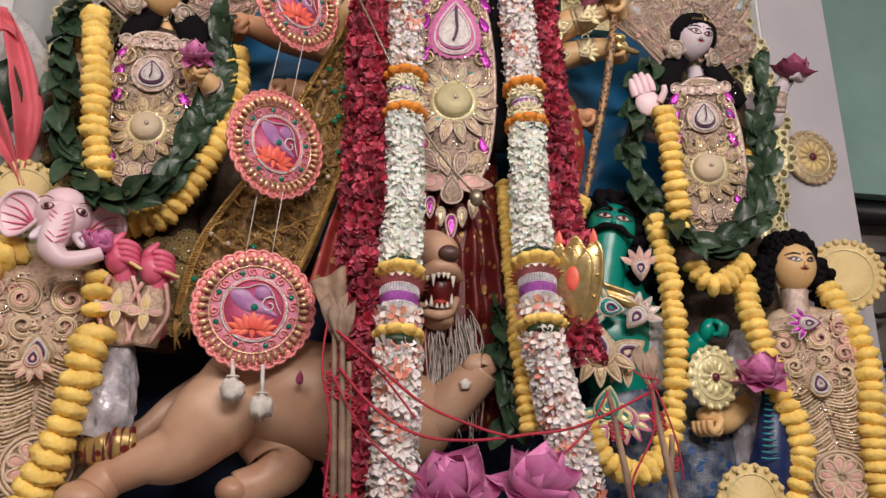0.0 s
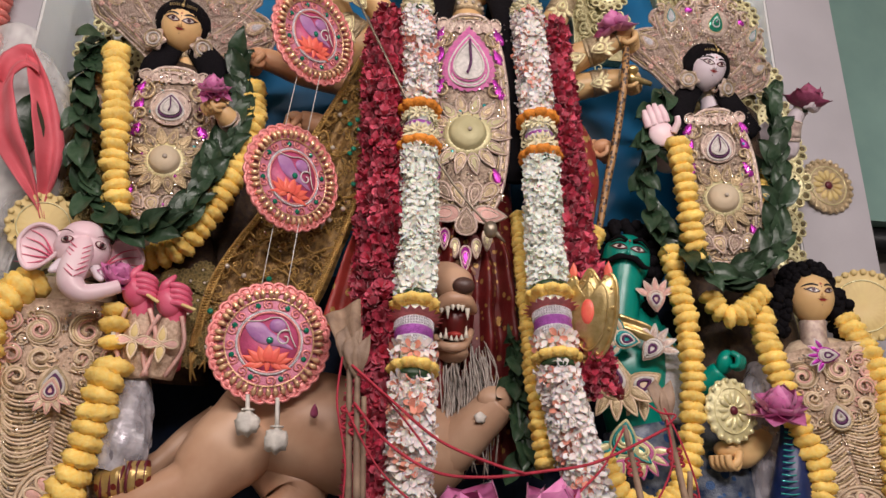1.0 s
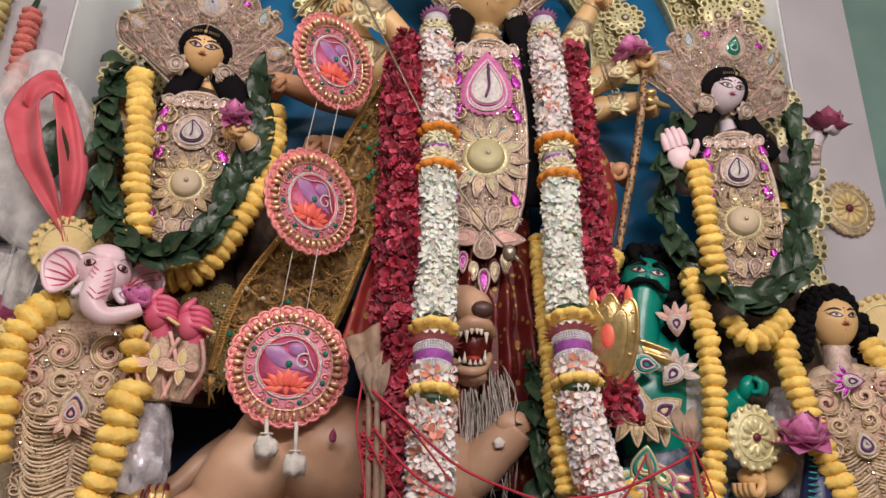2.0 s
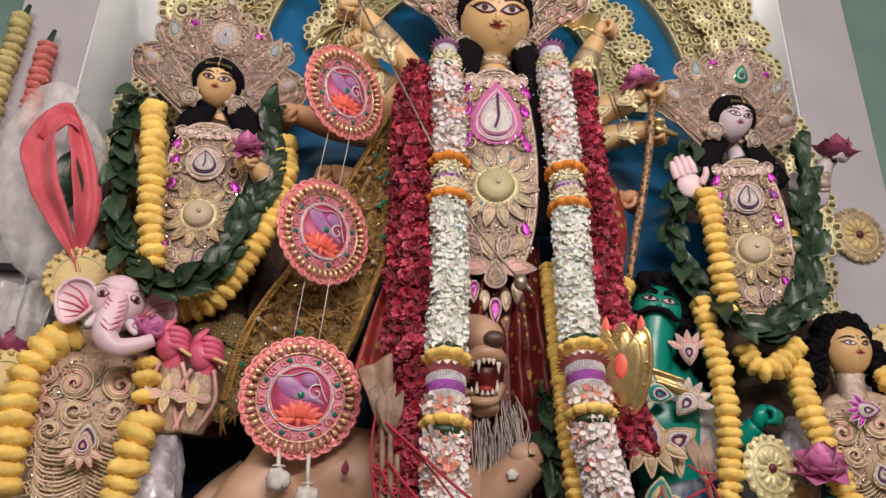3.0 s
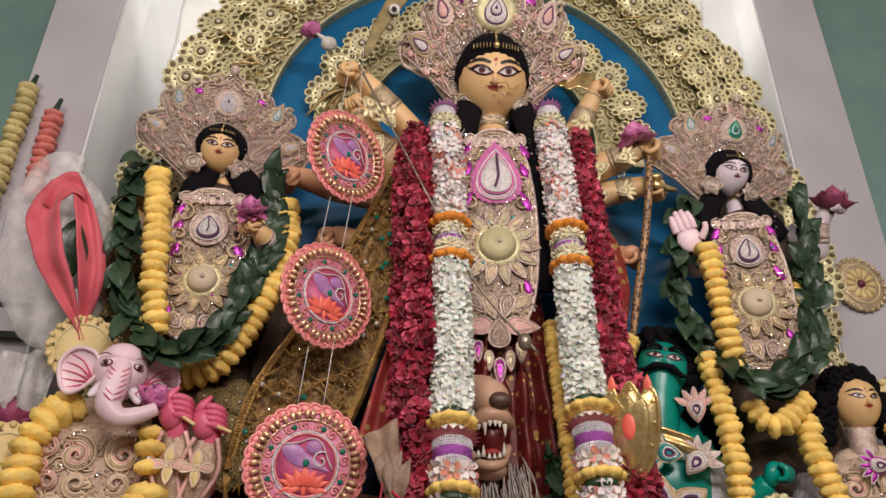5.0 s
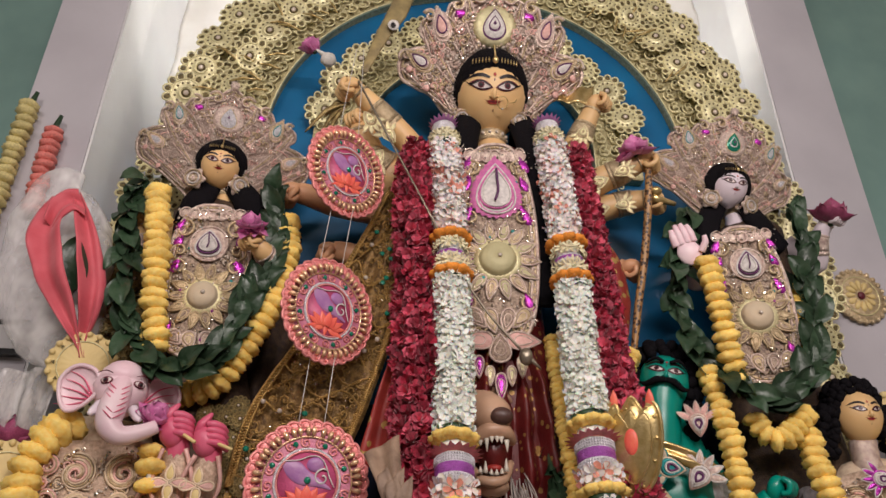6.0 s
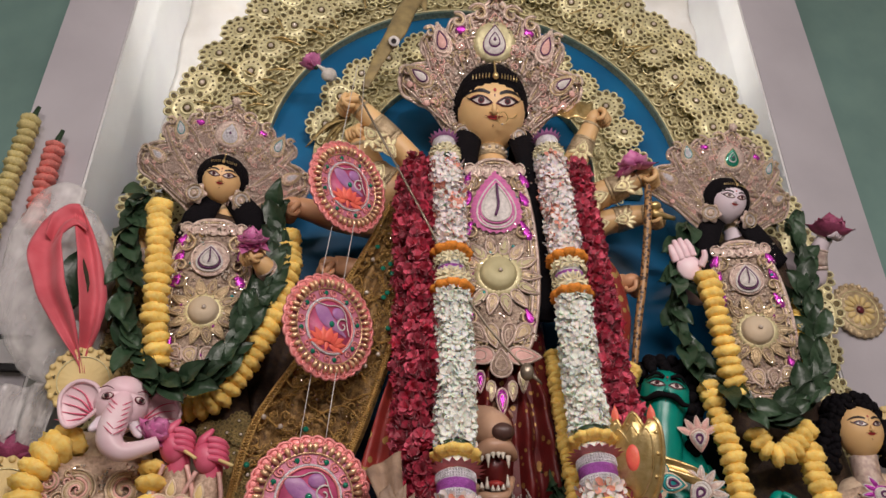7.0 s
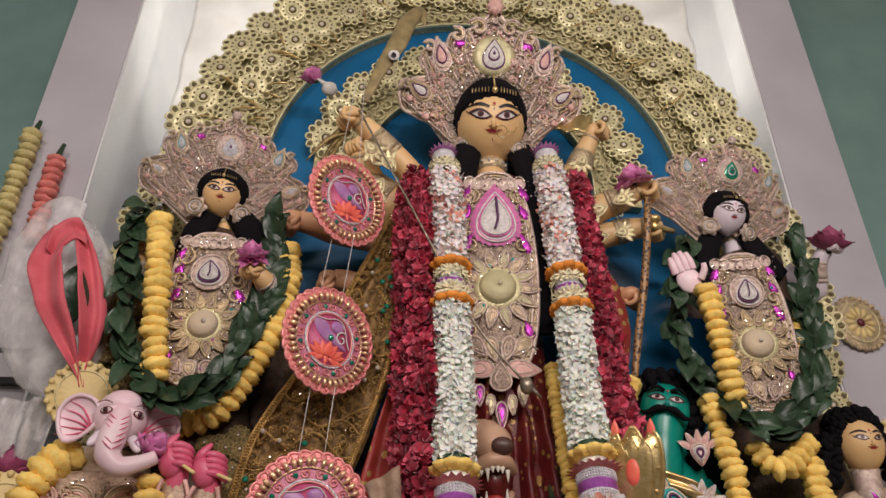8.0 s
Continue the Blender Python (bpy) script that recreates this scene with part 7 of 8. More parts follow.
def petal_mesh(name, mat, width, curl, seed=0):
    """A cupped petal along z whose outer side is -y; its tip turns outwards by curl."""
    r = random.Random(seed)
    n, V, F = 8, [], []
    ph = r.uniform(0, 6.28)
    for i in range(n + 1):
        u = i / n
        w = width * (0.22 + 0.78 * math.sin(math.pi * min(1.0, u) ** 0.85)) * (1 - u ** 8) ** 0.7 + 0.006
        for j in range(7):
            q = (j - 3) / 3
            V.append((w * q, -0.26 * math.sin(u * 2.5) + 0.55 * w * q * q - curl * u ** 3 * 0.4 + 0.02 * math.sin(u * 7 + q * 3 + ph), u - 0.05 * q * q * u))
    for i in range(n):
        for j in range(6):
            k = 7 * i + j
            F.append((k, k + 1, k + 8, k + 7))
    return Shape().add((V, F)).mesh(name, [mat])


PETALS = {m: [petal_mesh("petal", m, 0.54, c, q) for q, c in enumerate((-0.7, -0.3, 0.1, 0.5))] for m in ("lotus", "lotus_dusky")}


def lotus(at, size, label, mat="lotus", axis=(0, -0.4, 1), openness=1.0, rings=((5, 8), (6, 26), (7, 50), (6, 78)), name="lotus_flower"):
    ob = thing(name, label, "flower", along(at, axis), "cut flowers")
    for k, (n, deg) in enumerate(rings):
        for q in range(n):
            m = Matrix.Rotation(2 * math.pi * (q + 0.5 * k) / n + rng.uniform(-0.15, 0.15), 4, "Z") @ Matrix.Rotation(radians(deg * openness + rng.uniform(-8, 8)), 4, "X") @ Matrix.Scale(size * rng.uniform(0.88, 1.1), 4)
            o = new("petal", PETALS[mat][min(3, k)])
            o.parent, o.matrix_basis = ob, m
    o = part("receptacle", Shape().add(ball((0, 0, size * 0.05), size * 0.16, 10, 7)), "leaf_cup", ob)
    return ob


BLOOM = ((3, 2), (4, 14), (5, 38), (4, 74))
lotus((-0.075, -0.46, 1.285), 0.118, "large pink lotus bloom lying on the platform", axis=(-0.3, -0.7, 0.9), rings=BLOOM)
lotus((0.100, -0.46, 1.292), 0.122, "large half-open pink lotus bloom on the platform", axis=(0.2, -0.55, 1), openness=0.88, rings=BLOOM)
lotus((0.841, -0.16, 1.601), 0.08, "pink lotus bloom held before a silk ornament", axis=(-0.1, -0.55, 1), openness=0.95)
lotus((-0.784, -0.13, 2.469), 0.052, "small deep pink artificial lotus in a hand", axis=(0, -0.7, 0.8), openness=1.1)
lotus((0.477, -0.08, 2.864), 0.075, "pink artificial lotus held in a raised fist", axis=(-0.3, -0.3, 1), openness=0.95)
lotus((1.154, -0.05, 2.644), 0.088, "dusky red rose on an open palm", "lotus_dusky", axis=(0.2, -0.35, 1), openness=0.42, name="rose")
lotus((-0.962, -0.14, 1.881), 0.06, "small pink flower at a clay trunk's tip", axis=(0.5, -0.5, 0.5), openness=0.7)
lotus((-0.681, 0.06, 3.357), 0.065, "peach pink lotus bud with gold foil in the lace", axis=(-0.6, -0.2, 0.9), openness=0.35)
lotus((-1.385, 0.05, 1.842), 0.09, "deep pink flower bunch behind a plastic bag", "lotus_dusky", axis=(0.1, -0.5, 1), openness=0.9)

# ---- weapons and held things ----
snake = thing("snake_cord", "spotted brown painted snake hanging from a fist", "snake", Matrix.Translation((0.521, -0.07, 2.85)))
part("body", Shape().add(tube([(0.525, -0.07, 2.862), (0.51, -0.06, 2.704), (0.485, -0.02, 2.505), (0.448, 0, 2.329), (0.415, 0.02, 2.146)], [0.011, 0.0135, 0.0135, 0.013, 0.010], 10, 8)), "snake", snake, "", True, True)

spear = thing("trident", "long thin brass trident slanting across the breast", "trident", Matrix.Translation((-0.498, -0.1, 3.083)))
part("shaft", Shape().add(tube([(-0.498, -0.1, 3.093), (-0.292, -0.13, 2.654), (-0.118, -0.155, 2.285), (0.023, -0.17, 2.096)], 0.004, 8, 4)), "steel", spear, "", True, True)
part("knob", Shape().add(ball((0.031, -0.17, 2.083), (0.02, 0.02, 0.026), 12, 9)), "steel", spear, "", True, True)
part("prong", Shape().add(tube([(0.023, -0.17, 2.096), (0.072, -0.17, 2.048)], [0.012, 0.003], 8, 3)), "steel", spear, "", True, True)

blade = thing("curved_blade", "mottled olive painted scimitar with a painted eye", "scimitar", Matrix.Translation((-0.473, -0.05, 3.153)))
part("blade", Shape().add(tube([(-0.485, -0.05, 3.179), (-0.429, -0.05, 3.35), (-0.377, -0.05, 3.473), (-0.337, -0.04, 3.61), (-0.288, -0.03, 3.69), (-0.268, -0.03, 3.612)], [0.012, 0.026, 0.038, 0.038, 0.024, 0.004], 12, 8, flat=0.35)), "blade", blade, "", True, True)
part("eye_ring", Shape().add(ball((-0.386, -0.075, 3.394), (0.022, 0.006, 0.026), 14, 8)), "stripe_white", blade, "", True, True)
part("eye_spot", Shape().add(ball((-0.387, -0.083, 3.386), (0.010, 0.004, 0.013), 12, 8)), "black", blade, "", True, True)
conch = thing("conch", "small white conch shell before the blue screen", "conch", Matrix.Translation((-0.627, 0.05, 3.315)))
part("shell", Shape().add(ball((-0.627, 0.05, 3.315), (0.030, 0.026, 0.028), 14, 10, lambda V: V * (1 + 0.08 * np.sin(V[:, 2:] * 12)))).add(tube([(-0.646, 0.05, 3.337), (-0.675, 0.04, 3.354)], [0.012, 0.003], 8, 3)), "shola", conch, "", True, True)
s = Shape()
for k in range(7):
    a = np.array((-0.529, -0.02, 3.056))
    e = np.array((-0.667, 0.02, 2.999)) + (rng.uniform(-0.05, 0.09), rng.uniform(-0.03, 0.03), rng.uniform(-0.08, 0.06))
    s.add(tube([a, a * 0.5 + e * 0.5 + (0, -0.01, 0.03), e], [0.004, 0.011, 0.002], 6, 4, flat=0.4))
single("grass_sheaf", s, "gold_dark", "olive gold grass blades held in a fist", "grass blades", group="")
gm_ = thing("gold_mace", "small bright gold foil mace held in a fist", "mace", Matrix.Translation((0.543, -0.05, 2.712)))
part("head", Shape().add(ball((0.539, -0.06, 2.733), (0.022, 0.02, 0.016), 12, 8)).add(tube([(0.527, -0.05, 2.711), (0.615, -0.03, 2.705)], [0.016, 0.008], 8, 4)), "gold_bright", gm_, "", True, True)
gp = thing("gold_plaque", "crumpled bright gold foil plaque beside a raised fist", "gold foil", Matrix.Translation((0.315, 0.02, 3.192)))
part("foil", Shape().add(sheet([(0.251, 0.02, 3.214), (0.241, 0, 3.153)], [(0.394, 0.02, 3.246), (0.369, 0, 3.145)], 12, 6, 0.008, 4, 0.02)), "gold_bright", gp, "", True, True)

# shield, armlet and chest jewels of the green figure
m = facing((0.262, -0.31, 1.812), 6, -38, 6, 0.80)
shield = thing("shield", "bright gold foil shield with a red oval", "shield", m)
o = spline([(-0.085, 0.10), (-0.06, 0.135), (-0.035, 0.105), (0.0, 0.15), (0.035, 0.105), (0.06, 0.135), (0.085, 0.10), (0.088, 0.0), (0.06, -0.10), (0.0, -0.16), (-0.06, -0.10), (-0.088, 0.0)], 4, True)
part("plate", Shape().add(pad(o, 0.0, 0.026, 0.008)), "gold_bright", shield)
part("rim", Shape().add(cord(o, 0.0065, 0.004)), "gold_bright", shield)
part("inner_rim", Shape().add(cord(o * 0.72, 0.004, 0.022)), "gold_bright", shield)
part("red_oval", Shape().add(pad(oval(0.022, 0.040, 18, (0, 0.01)), 0.026, 0.006)), "disc_coral", shield, "smooth red oval")
for q in range(14):
    p = o[int(q * len(o) / 14)] * 0.86
    part("stud", Shape().add(ball((p[0], -0.014, p[1]), 0.007, 8, 6)), "gold_bright", shield)
for sx in (-1, 1):
    part("red_tip", Shape().add(pad(teardrop(0.018, 0.03, 14, 0, (sx * 0.058, 0.145)), 0.004, 0.006)), "disc_coral", shield)
sash2 = thing("shoulder_band", "crinkled bright gold foil band over a green shoulder", "shoulder band", Matrix.Translation((0.501, -0.08, 1.85)))
part("foil", Shape().add(sheet([(0.426, -0.09, 1.881), (0.501, -0.1, 1.845), (0.589, -0.09, 1.809)], [(0.42, -0.09, 1.835), (0.498, -0.1, 1.798), (0.592, -0.09, 1.781)], 8, 20, 0.007, 3, 0.02)), "gold_bright", sash2, "", True, True)


def paisley_jewel(at, size, turn, label, lean=0, mats=("zari_cream", "zari_gold")):
    ob = thing("paisley_jewel", label, "jewel", facing(at, 6, turn, lean, size))
    o = teardrop(0.045, 0.05, 22)
    part("pad", Shape().add(pad(o, 0.0, 0.014, 0.006)), mats[0], ob)
    for f, mt, off in ((1.0, mats[1], 0.004), (0.78, mats[0], 0.011), (0.55, mats[1] if mats[1] == "gold" else "stripe_white", 0.015), (0.36, mats[1] if mats[1] == "gold" else "stripe_dark", 0.017)):
        part("cord", Shape().add(cord(o * f, 0.005, off)), mt, ob)
    for q in range(5):
        a = radians(-150 + q * 30)
        p = teardrop(0.016, 0.030, 12, math.degrees(a) - 90, (0.066 * math.cos(a), -0.01 + 0.06 * math.sin(a)))
        part("leaf", Shape().add(pad(p, 0.0, 0.008), 0).add(cord(p, 0.0035, 0.004), 1), [mats[1], mats[0]], ob)
    return ob


paisley_jewel((0.394, -0.11, 1.687), 1.15, -14, "cream cord paisley jewel on a green chest")
paisley_jewel((0.484, -0.1, 1.676), 1.0, -20, "cream cord paisley jewel on a green chest", 60)
paisley_jewel((0.513, -0.1, 1.775), 0.75, -20, "cream cord paisley jewel on a green chest", -140, ("stripe_white", "zari"))
paisley_jewel((0.437, -0.11, 1.798), 0.7, -10, "green and pink stone jewel on a green chest", 100, ("foil_teal", "zari_cream"))
paisley_jewel((0.414, -0.1, 1.528), 0.95, -14, "gold and teal belt jewel on a green waist", 10, ("foil_teal", "gold"))
paisley_jewel((0.461, -0.1, 1.499), 0.8, -20, "gold and pink belt jewel on a green waist", -30, ("stripe_pink", "gold"))
paisley_jewel((0.385, -0.1, 1.444), 0.8, -10, "gold and pink belt jewel on a green waist", 40, ("stripe_pink", "gold"))
paisley_jewel((0.548, -0.08, 1.928), 0.68, -20, "pale pink openwork ear ornament beside black curls", 180, ("zari", "zari_pink"))
paisley_jewel((1.06, -0.1, 1.783), 0.6, -20, "small cream and magenta collar jewel", 90, ("stripe_white", "foil_purple"))
paisley_jewel((-1.071, -0.13, 1.597), 0.6, 18, "small pink silk flower on a breast ornament", 0, ("zari_pink", "zari_cream"))
# cuffs on the pink wrists
for p, q in (((-0.892, -0.115, 1.812), (-0.886, -0.085, 1.64)), ((-0.809, -0.115, 1.796), (-0.831, -0.085, 1.642))):
    cuff = thing("wrist_cuff", "pink cuff with cream flower embroidery on a wrist", "cuff", Matrix.Translation(p), "wrist cuffs")
    part("sleeve", Shape().add(tube([p, np.array(p) * 0.5 + np.array(q) * 0.5, q], [0.030, 0.045, 0.036], 14, 5, flat=0.8)), "silk_ground", cuff, "", True, True)
    c = (np.array(p) + np.array(q)) / 2
    for a in (0, 90, 180, 270):
        o = teardrop(0.014, 0.021, 12, a, (0.022 * math.sin(radians(-a)) * -1, 0.026 * math.cos(radians(a))))
        part("petal", Shape().add(pad(o, 0.0, 0.005), 0, Matrix.Translation(c + (0, -0.05, 0))).add(cord(o, 0.003, 0.003), 1, Matrix.Translation(c + (0, -0.05, 0))), ["pale_card" if a % 180 == 0 else "zari_pink", "zari_cream"], cuff, "", True, True)
    for sx in (-1, 1):
        part("edge_cord", Shape().add(tube([np.array(p) + (sx * 0.028, -0.028, 0), c + (sx * 0.050, -0.026, 0), np.array(q) + (sx * 0.022, -0.032, 0)], 0.006, 6, 4)), "zari_pink", cuff, "", True, True)
for a, b in (((-0.885, -0.150, 1.853), (-0.836, -0.175, 1.822)), ((-0.797, -0.150, 1.830), (-0.742, -0.175, 1.806))):
    single("stick", Shape().add(tube([a, b], 0.0045, 8, 3)), "pale_card", "thin pale stick gripped in a pink fist", "stick", group="gripped sticks")

# ---- halo discs and paper fans ----


def pith_disc(at, r, turn, label, lobes=20, mat="pale_card", tilt=8, holes=True, flower=None):
    ob = thing("pith_disc", label, "paper disc", facing(at, tilt, turn))
    part("disc", Shape().add(lathe([(r * 0.98, -0.004), (r, 0.0), (r * 0.96, 0.005), (r * 0.74, 0.004), (r * 0.70, 0.007), (0, 0.008)], 80, 0.035, lobes)), mat, ob)
    for q in range(lobes):
        a = 2 * math.pi * q / lobes
        part("edge_bead", Shape().add(ball((r * 0.93 * math.cos(a), -0.006, r * 0.93 * math.sin(a)), (r * 0.09, 0.006, r * 0.09), 8, 6)), mat, ob)
        if holes and q % 2 == 0:
            o = np.array([(r * 0.80 * math.cos(a) + r * 0.075 * math.cos(t), r * 0.80 * math.sin(a) + r * 0.075 * math.sin(t)) for t in (a, a + 2.1, a - 2.1)])
            # dark triangle laid on the card for the shade in an opening
            part("cutout", Shape().add(pad(o, 0.006, 0.001)), "bronze_gap", ob, "dark triangle standing in for a shaded cut-out")
    part("ring", Shape().add(tube(flat3(oval(r * 0.70, r * 0.70, 36), 0.008), r * 0.02, 5, 1, True)), "gold", ob)
    if flower:
        for q in range(12):
            a = 2 * math.pi * q / 12
            o = teardrop(r * 0.12, r * 0.20, 12, math.degrees(a) + 90, (r * 0.38 * math.cos(a), r * 0.38 * math.sin(a)))
            part("petal", Shape().add(pad(o, 0.008, 0.008)), flower, ob)
        part("centre", Shape().add(ball((0, -0.012, 0), (r * 0.14, 0.008, r * 0.14), 12, 8)), "maroon", ob)
    return ob


pith_disc((-1.209, -0.04, 2.055), 0.094, 18, "pale yellow pith halo disc with triangular cut-outs", 20)
pith_disc((1.331, 0.06, 1.988), 0.122, -26, "pale yellow pith halo disc with a scalloped edge", 26, holes=False)
pith_disc((1.449, 0.285, 2.530), 0.112, 4, "gold paper flower rosette on the pillar", 24, "zari_gold", 2, False, "pale_card")
pith_disc((0.712, -0.14, 1.606), 0.088, 14, "gold foil fan disc with a maroon centre", 18, "gold", 4, False, "gold")
pith_disc((0.752, -0.2, 1.289), 0.088, -10, "pale yellow pith disc with triangular cut-outs", 18)
pith_disc((-1.308, -0.1, 1.73), 0.10, 20, "pale yellow pith disc beside a marigold garland", 20)

# ---- peacock neck, cellophane, ribbon cuffs ----
pk = Shape().add(tube([(0.922, -0.08, 1.613), (0.908, -0.1, 1.55), (0.892, -0.11, 1.455), (0.883, -0.1, 1.364), (0.876, -0.06, 1.258)], [0.022, 0.030, 0.046, 0.060, 0.07], 18, 7), 0)
for k in range(11):
    w = 0.012 + 0.0016 * k
    c = np.array((0.879, -0.14, 1.552)) * (1 - k / 10) + np.array((0.847, -0.163, 1.389)) * (k / 10)
    pk.add(tube([c + (-w, 0.006, 0.003), c, c + (w, 0.006, 0.003)], 0.0022, 5, 3), 1)
single("statue", pk, ["peacock", "foil_teal"], "dark blue painted clay peacock neck with pale bars", "statue")


def crumpled(V):
    return V * (1 + 0.10 * np.sin(V[:, :1] * 7 + V[:, 2:] * 9) + 0.08 * np.sin(V[:, 1:2] * 11 + V[:, 2:] * 6))


def wrapped_arm(pts, rad, label):
    ob = thing("cellophane_sleeve", label, "sleeve", Matrix.Translation(pts[0]), "cellophane sleeves")
    part("inner_roll", Shape().add(tube(pts, [r * 0.7 for r in rad], 12, 5)), "silver_paper", ob, "silver paper roll", True, True)
    V, F = tube(pts, rad, 22, 12, flat=0.8)
    V = np.array([v + 0.012 * np.array(noise.noise_vector(Vector(v) * 26)) for v in V])
    part("film", Shape().add((V, F)), "film_silver", ob, "crinkled clear film", False, True)


wrapped_arm([(-0.906, -0.06, 1.661), (-0.894, -0.08, 1.571), (-0.894, -0.1, 1.471), (-0.895, -0.1, 1.414)], [0.040, 0.060, 0.075, 0.06], "crinkled clear cellophane round a pink arm")
wrapped_arm([(0.924, 0.02, 1.75), (0.864, -0.02, 1.605), (0.875, 0, 1.443), (0.868, -0, 1.316)], [0.05, 0.06, 0.055, 0.06], "crinkled clear cellophane beside a blue neck")
rib = thing("ribbon_cuff", "gold checked ribbon bow round a wrapped ankle", "ribbon", Matrix.Translation((-0.868, -0.13, 1.396)))
for a, b, r in (((-0.919, -0.12, 1.376), (-0.856, -0.14, 1.39), 0.035), ((-0.854, -0.15, 1.395), (-0.806, -0.13, 1.399), 0.038)):
    part("ribbon_loop", Shape().add(tube([a, b], r, 14, 4, flat=0.7)), "plaid", rib, "", True, True)
    for f in (0.15, 0.5, 0.85):
        c = np.array(a) * (1 - f) + np.array(b) * f
        part("check_stripe", Shape().add(tube([c + (-0.0035, 0, 0), c + (0.0035, 0, 0)], r * 1.03, 14, 1, flat=0.72)), "maroon", rib, "", True, True)
part("ribbon_tail", Shape().add(sheet([(-0.893, -0.14, 1.37), (-0.876, -0.13, 1.28)], [(-0.861, -0.14, 1.37), (-0.853, -0.13, 1.28)], 6, 12, 0.006, 2, 0.01)), "plaid", rib, "", True, True)
jewel = single("petal_scrap", Shape().add(pad(teardrop(0.012, 0.018, 14), 0, 0.008, 0.004), 0, facing((-0.419, -0.215, 1.559), 20, 10)), "lotus_dusky", "dark magenta petal stuck to a tan flank", "petal")
single("petal_scrap", Shape().add(ball((0.004, -0.165, 1.562), (0.016, 0.008, 0.014), 10, 7, crumpled)), "shola", "small white petal on a tan paw", "petal")

# ---- reeds bound with red thread ----


def reed(base, top, label, split=True):
    ob = thing("reed_arrow", label, "reed", Matrix.Translation(base), "reed arrows")
    b, t = np.array(base), np.array(top)
    part("stem", Shape().add(tube([b, b * 0.5 + t * 0.5, t], [0.0085, 0.008, 0.006], 7, 4)), "reed", ob, "", True, True)
    if split:
        for sx in (-1, 1):
            d = (t - b) / np.linalg.norm(t - b)
            e = t + d * 0.055 + (sx * 0.018, 0, 0)
            part("split_tip", Shape().add(sheet([t + (-0.008, 0, -0.02), t * 0.5 + e * 0.5 + (-0.02, -0.01, 0), e + (-0.012, 0, 0)], [t + (0.008, 0, -0.02), t * 0.5 + e * 0.5 + (0.016, -0.01, 0), e + (0.010, 0, 0.02)], 4, 8, 0.003, 2, 0.01, 0.0025)), "reed", ob, "torn dry leaf tip", True, True)
    for f in (0.16, 0.2, 0.68, 0.72, 0.76):
        c = b * (1 - f) + t * f
        part("binding", Shape().add(tube(flat3(oval(0.016, 0.006, 12), 0) + c, 0.0035, 5, 1, True)), "thread_red", ob, "red thread binding", True, True)
    return ob


reed((-0.317, -0.46, 1.206), (-0.341, -0.46, 1.646), "dry split reed bound with red thread")
reed((-0.292, -0.45, 1.205), (-0.305, -0.45, 1.569), "dry split reed bound with red thread", False)
reed((-0.301, -0.47, 1.207), (-0.323, -0.47, 1.627), "dry split reed bound with red thread")
reed((0.332, -0.46, 1.207), (0.276, -0.46, 1.526), "dry split reed bound with red thread", False)
reed((0.431, -0.46, 1.207), (0.375, -0.46, 1.557), "dry split reed bound with red thread")
reed((0.401, -0.45, 1.206), (0.426, -0.45, 1.431), "dry split reed bound with red thread", False)
s = Shape().add(sheet([(-0.408, -0.3, 1.779), (-0.365, -0.38, 1.681), (-0.339, -0.44, 1.607)], [(-0.323, -0.3, 1.827), (-0.318, -0.38, 1.709), (-0.324, -0.44, 1.607)], 10, 16, 0.012, 3, 0.03))
single("dry_leaf", s, "reed", "torn grey dry leaf at a reed's tip", "leaf")
for k, pts in enumerate((
        [(-0.326, -0.48, 1.552), (-0.252, -0.5, 1.471), (-0.157, -0.51, 1.416), (-0.051, -0.51, 1.407), (0.072, -0.5, 1.421), (0.201, -0.49, 1.445), (0.366, -0.48, 1.52)],
        [(-0.335, -0.48, 1.631), (-0.256, -0.5, 1.564), (-0.146, -0.5, 1.479), (-0.027, -0.51, 1.432), (0.033, -0.51, 1.417)],
        [(-0.343, -0.48, 1.54), (-0.272, -0.49, 1.425), (-0.201, -0.5, 1.359), (-0.148, -0.5, 1.327)],
        [(-0.322, -0.48, 1.613), (-0.28, -0.49, 1.582), (-0.218, -0.49, 1.519), (-0.163, -0.5, 1.45)],
        [(-0.356, -0.48, 1.648), (-0.361, -0.49, 1.55), (-0.336, -0.49, 1.424), (-0.342, -0.49, 1.293)],
        [(0.367, -0.48, 1.539), (0.366, -0.49, 1.44), (0.309, -0.49, 1.333), (0.311, -0.49, 1.276)],
        [(0.363, -0.48, 1.564), (0.392, -0.49, 1.489), (0.418, -0.49, 1.405), (0.43, -0.48, 1.334)],
        [(0.329, -0.48, 1.569), (0.351, -0.49, 1.552), (0.384, -0.49, 1.548), (0.362, -0.49, 1.525)],
        [(0.267, -0.48, 1.517), (0.213, -0.49, 1.436), (0.139, -0.5, 1.37), (0.107, -0.5, 1.342)])):
    single("thread", Shape().add(tube(pts, 0.0032 if k in (0, 1) else 0.0024, 6, 8)), "thread_red", "twisted red cotton thread strung between reeds", "thread", group="red threads")

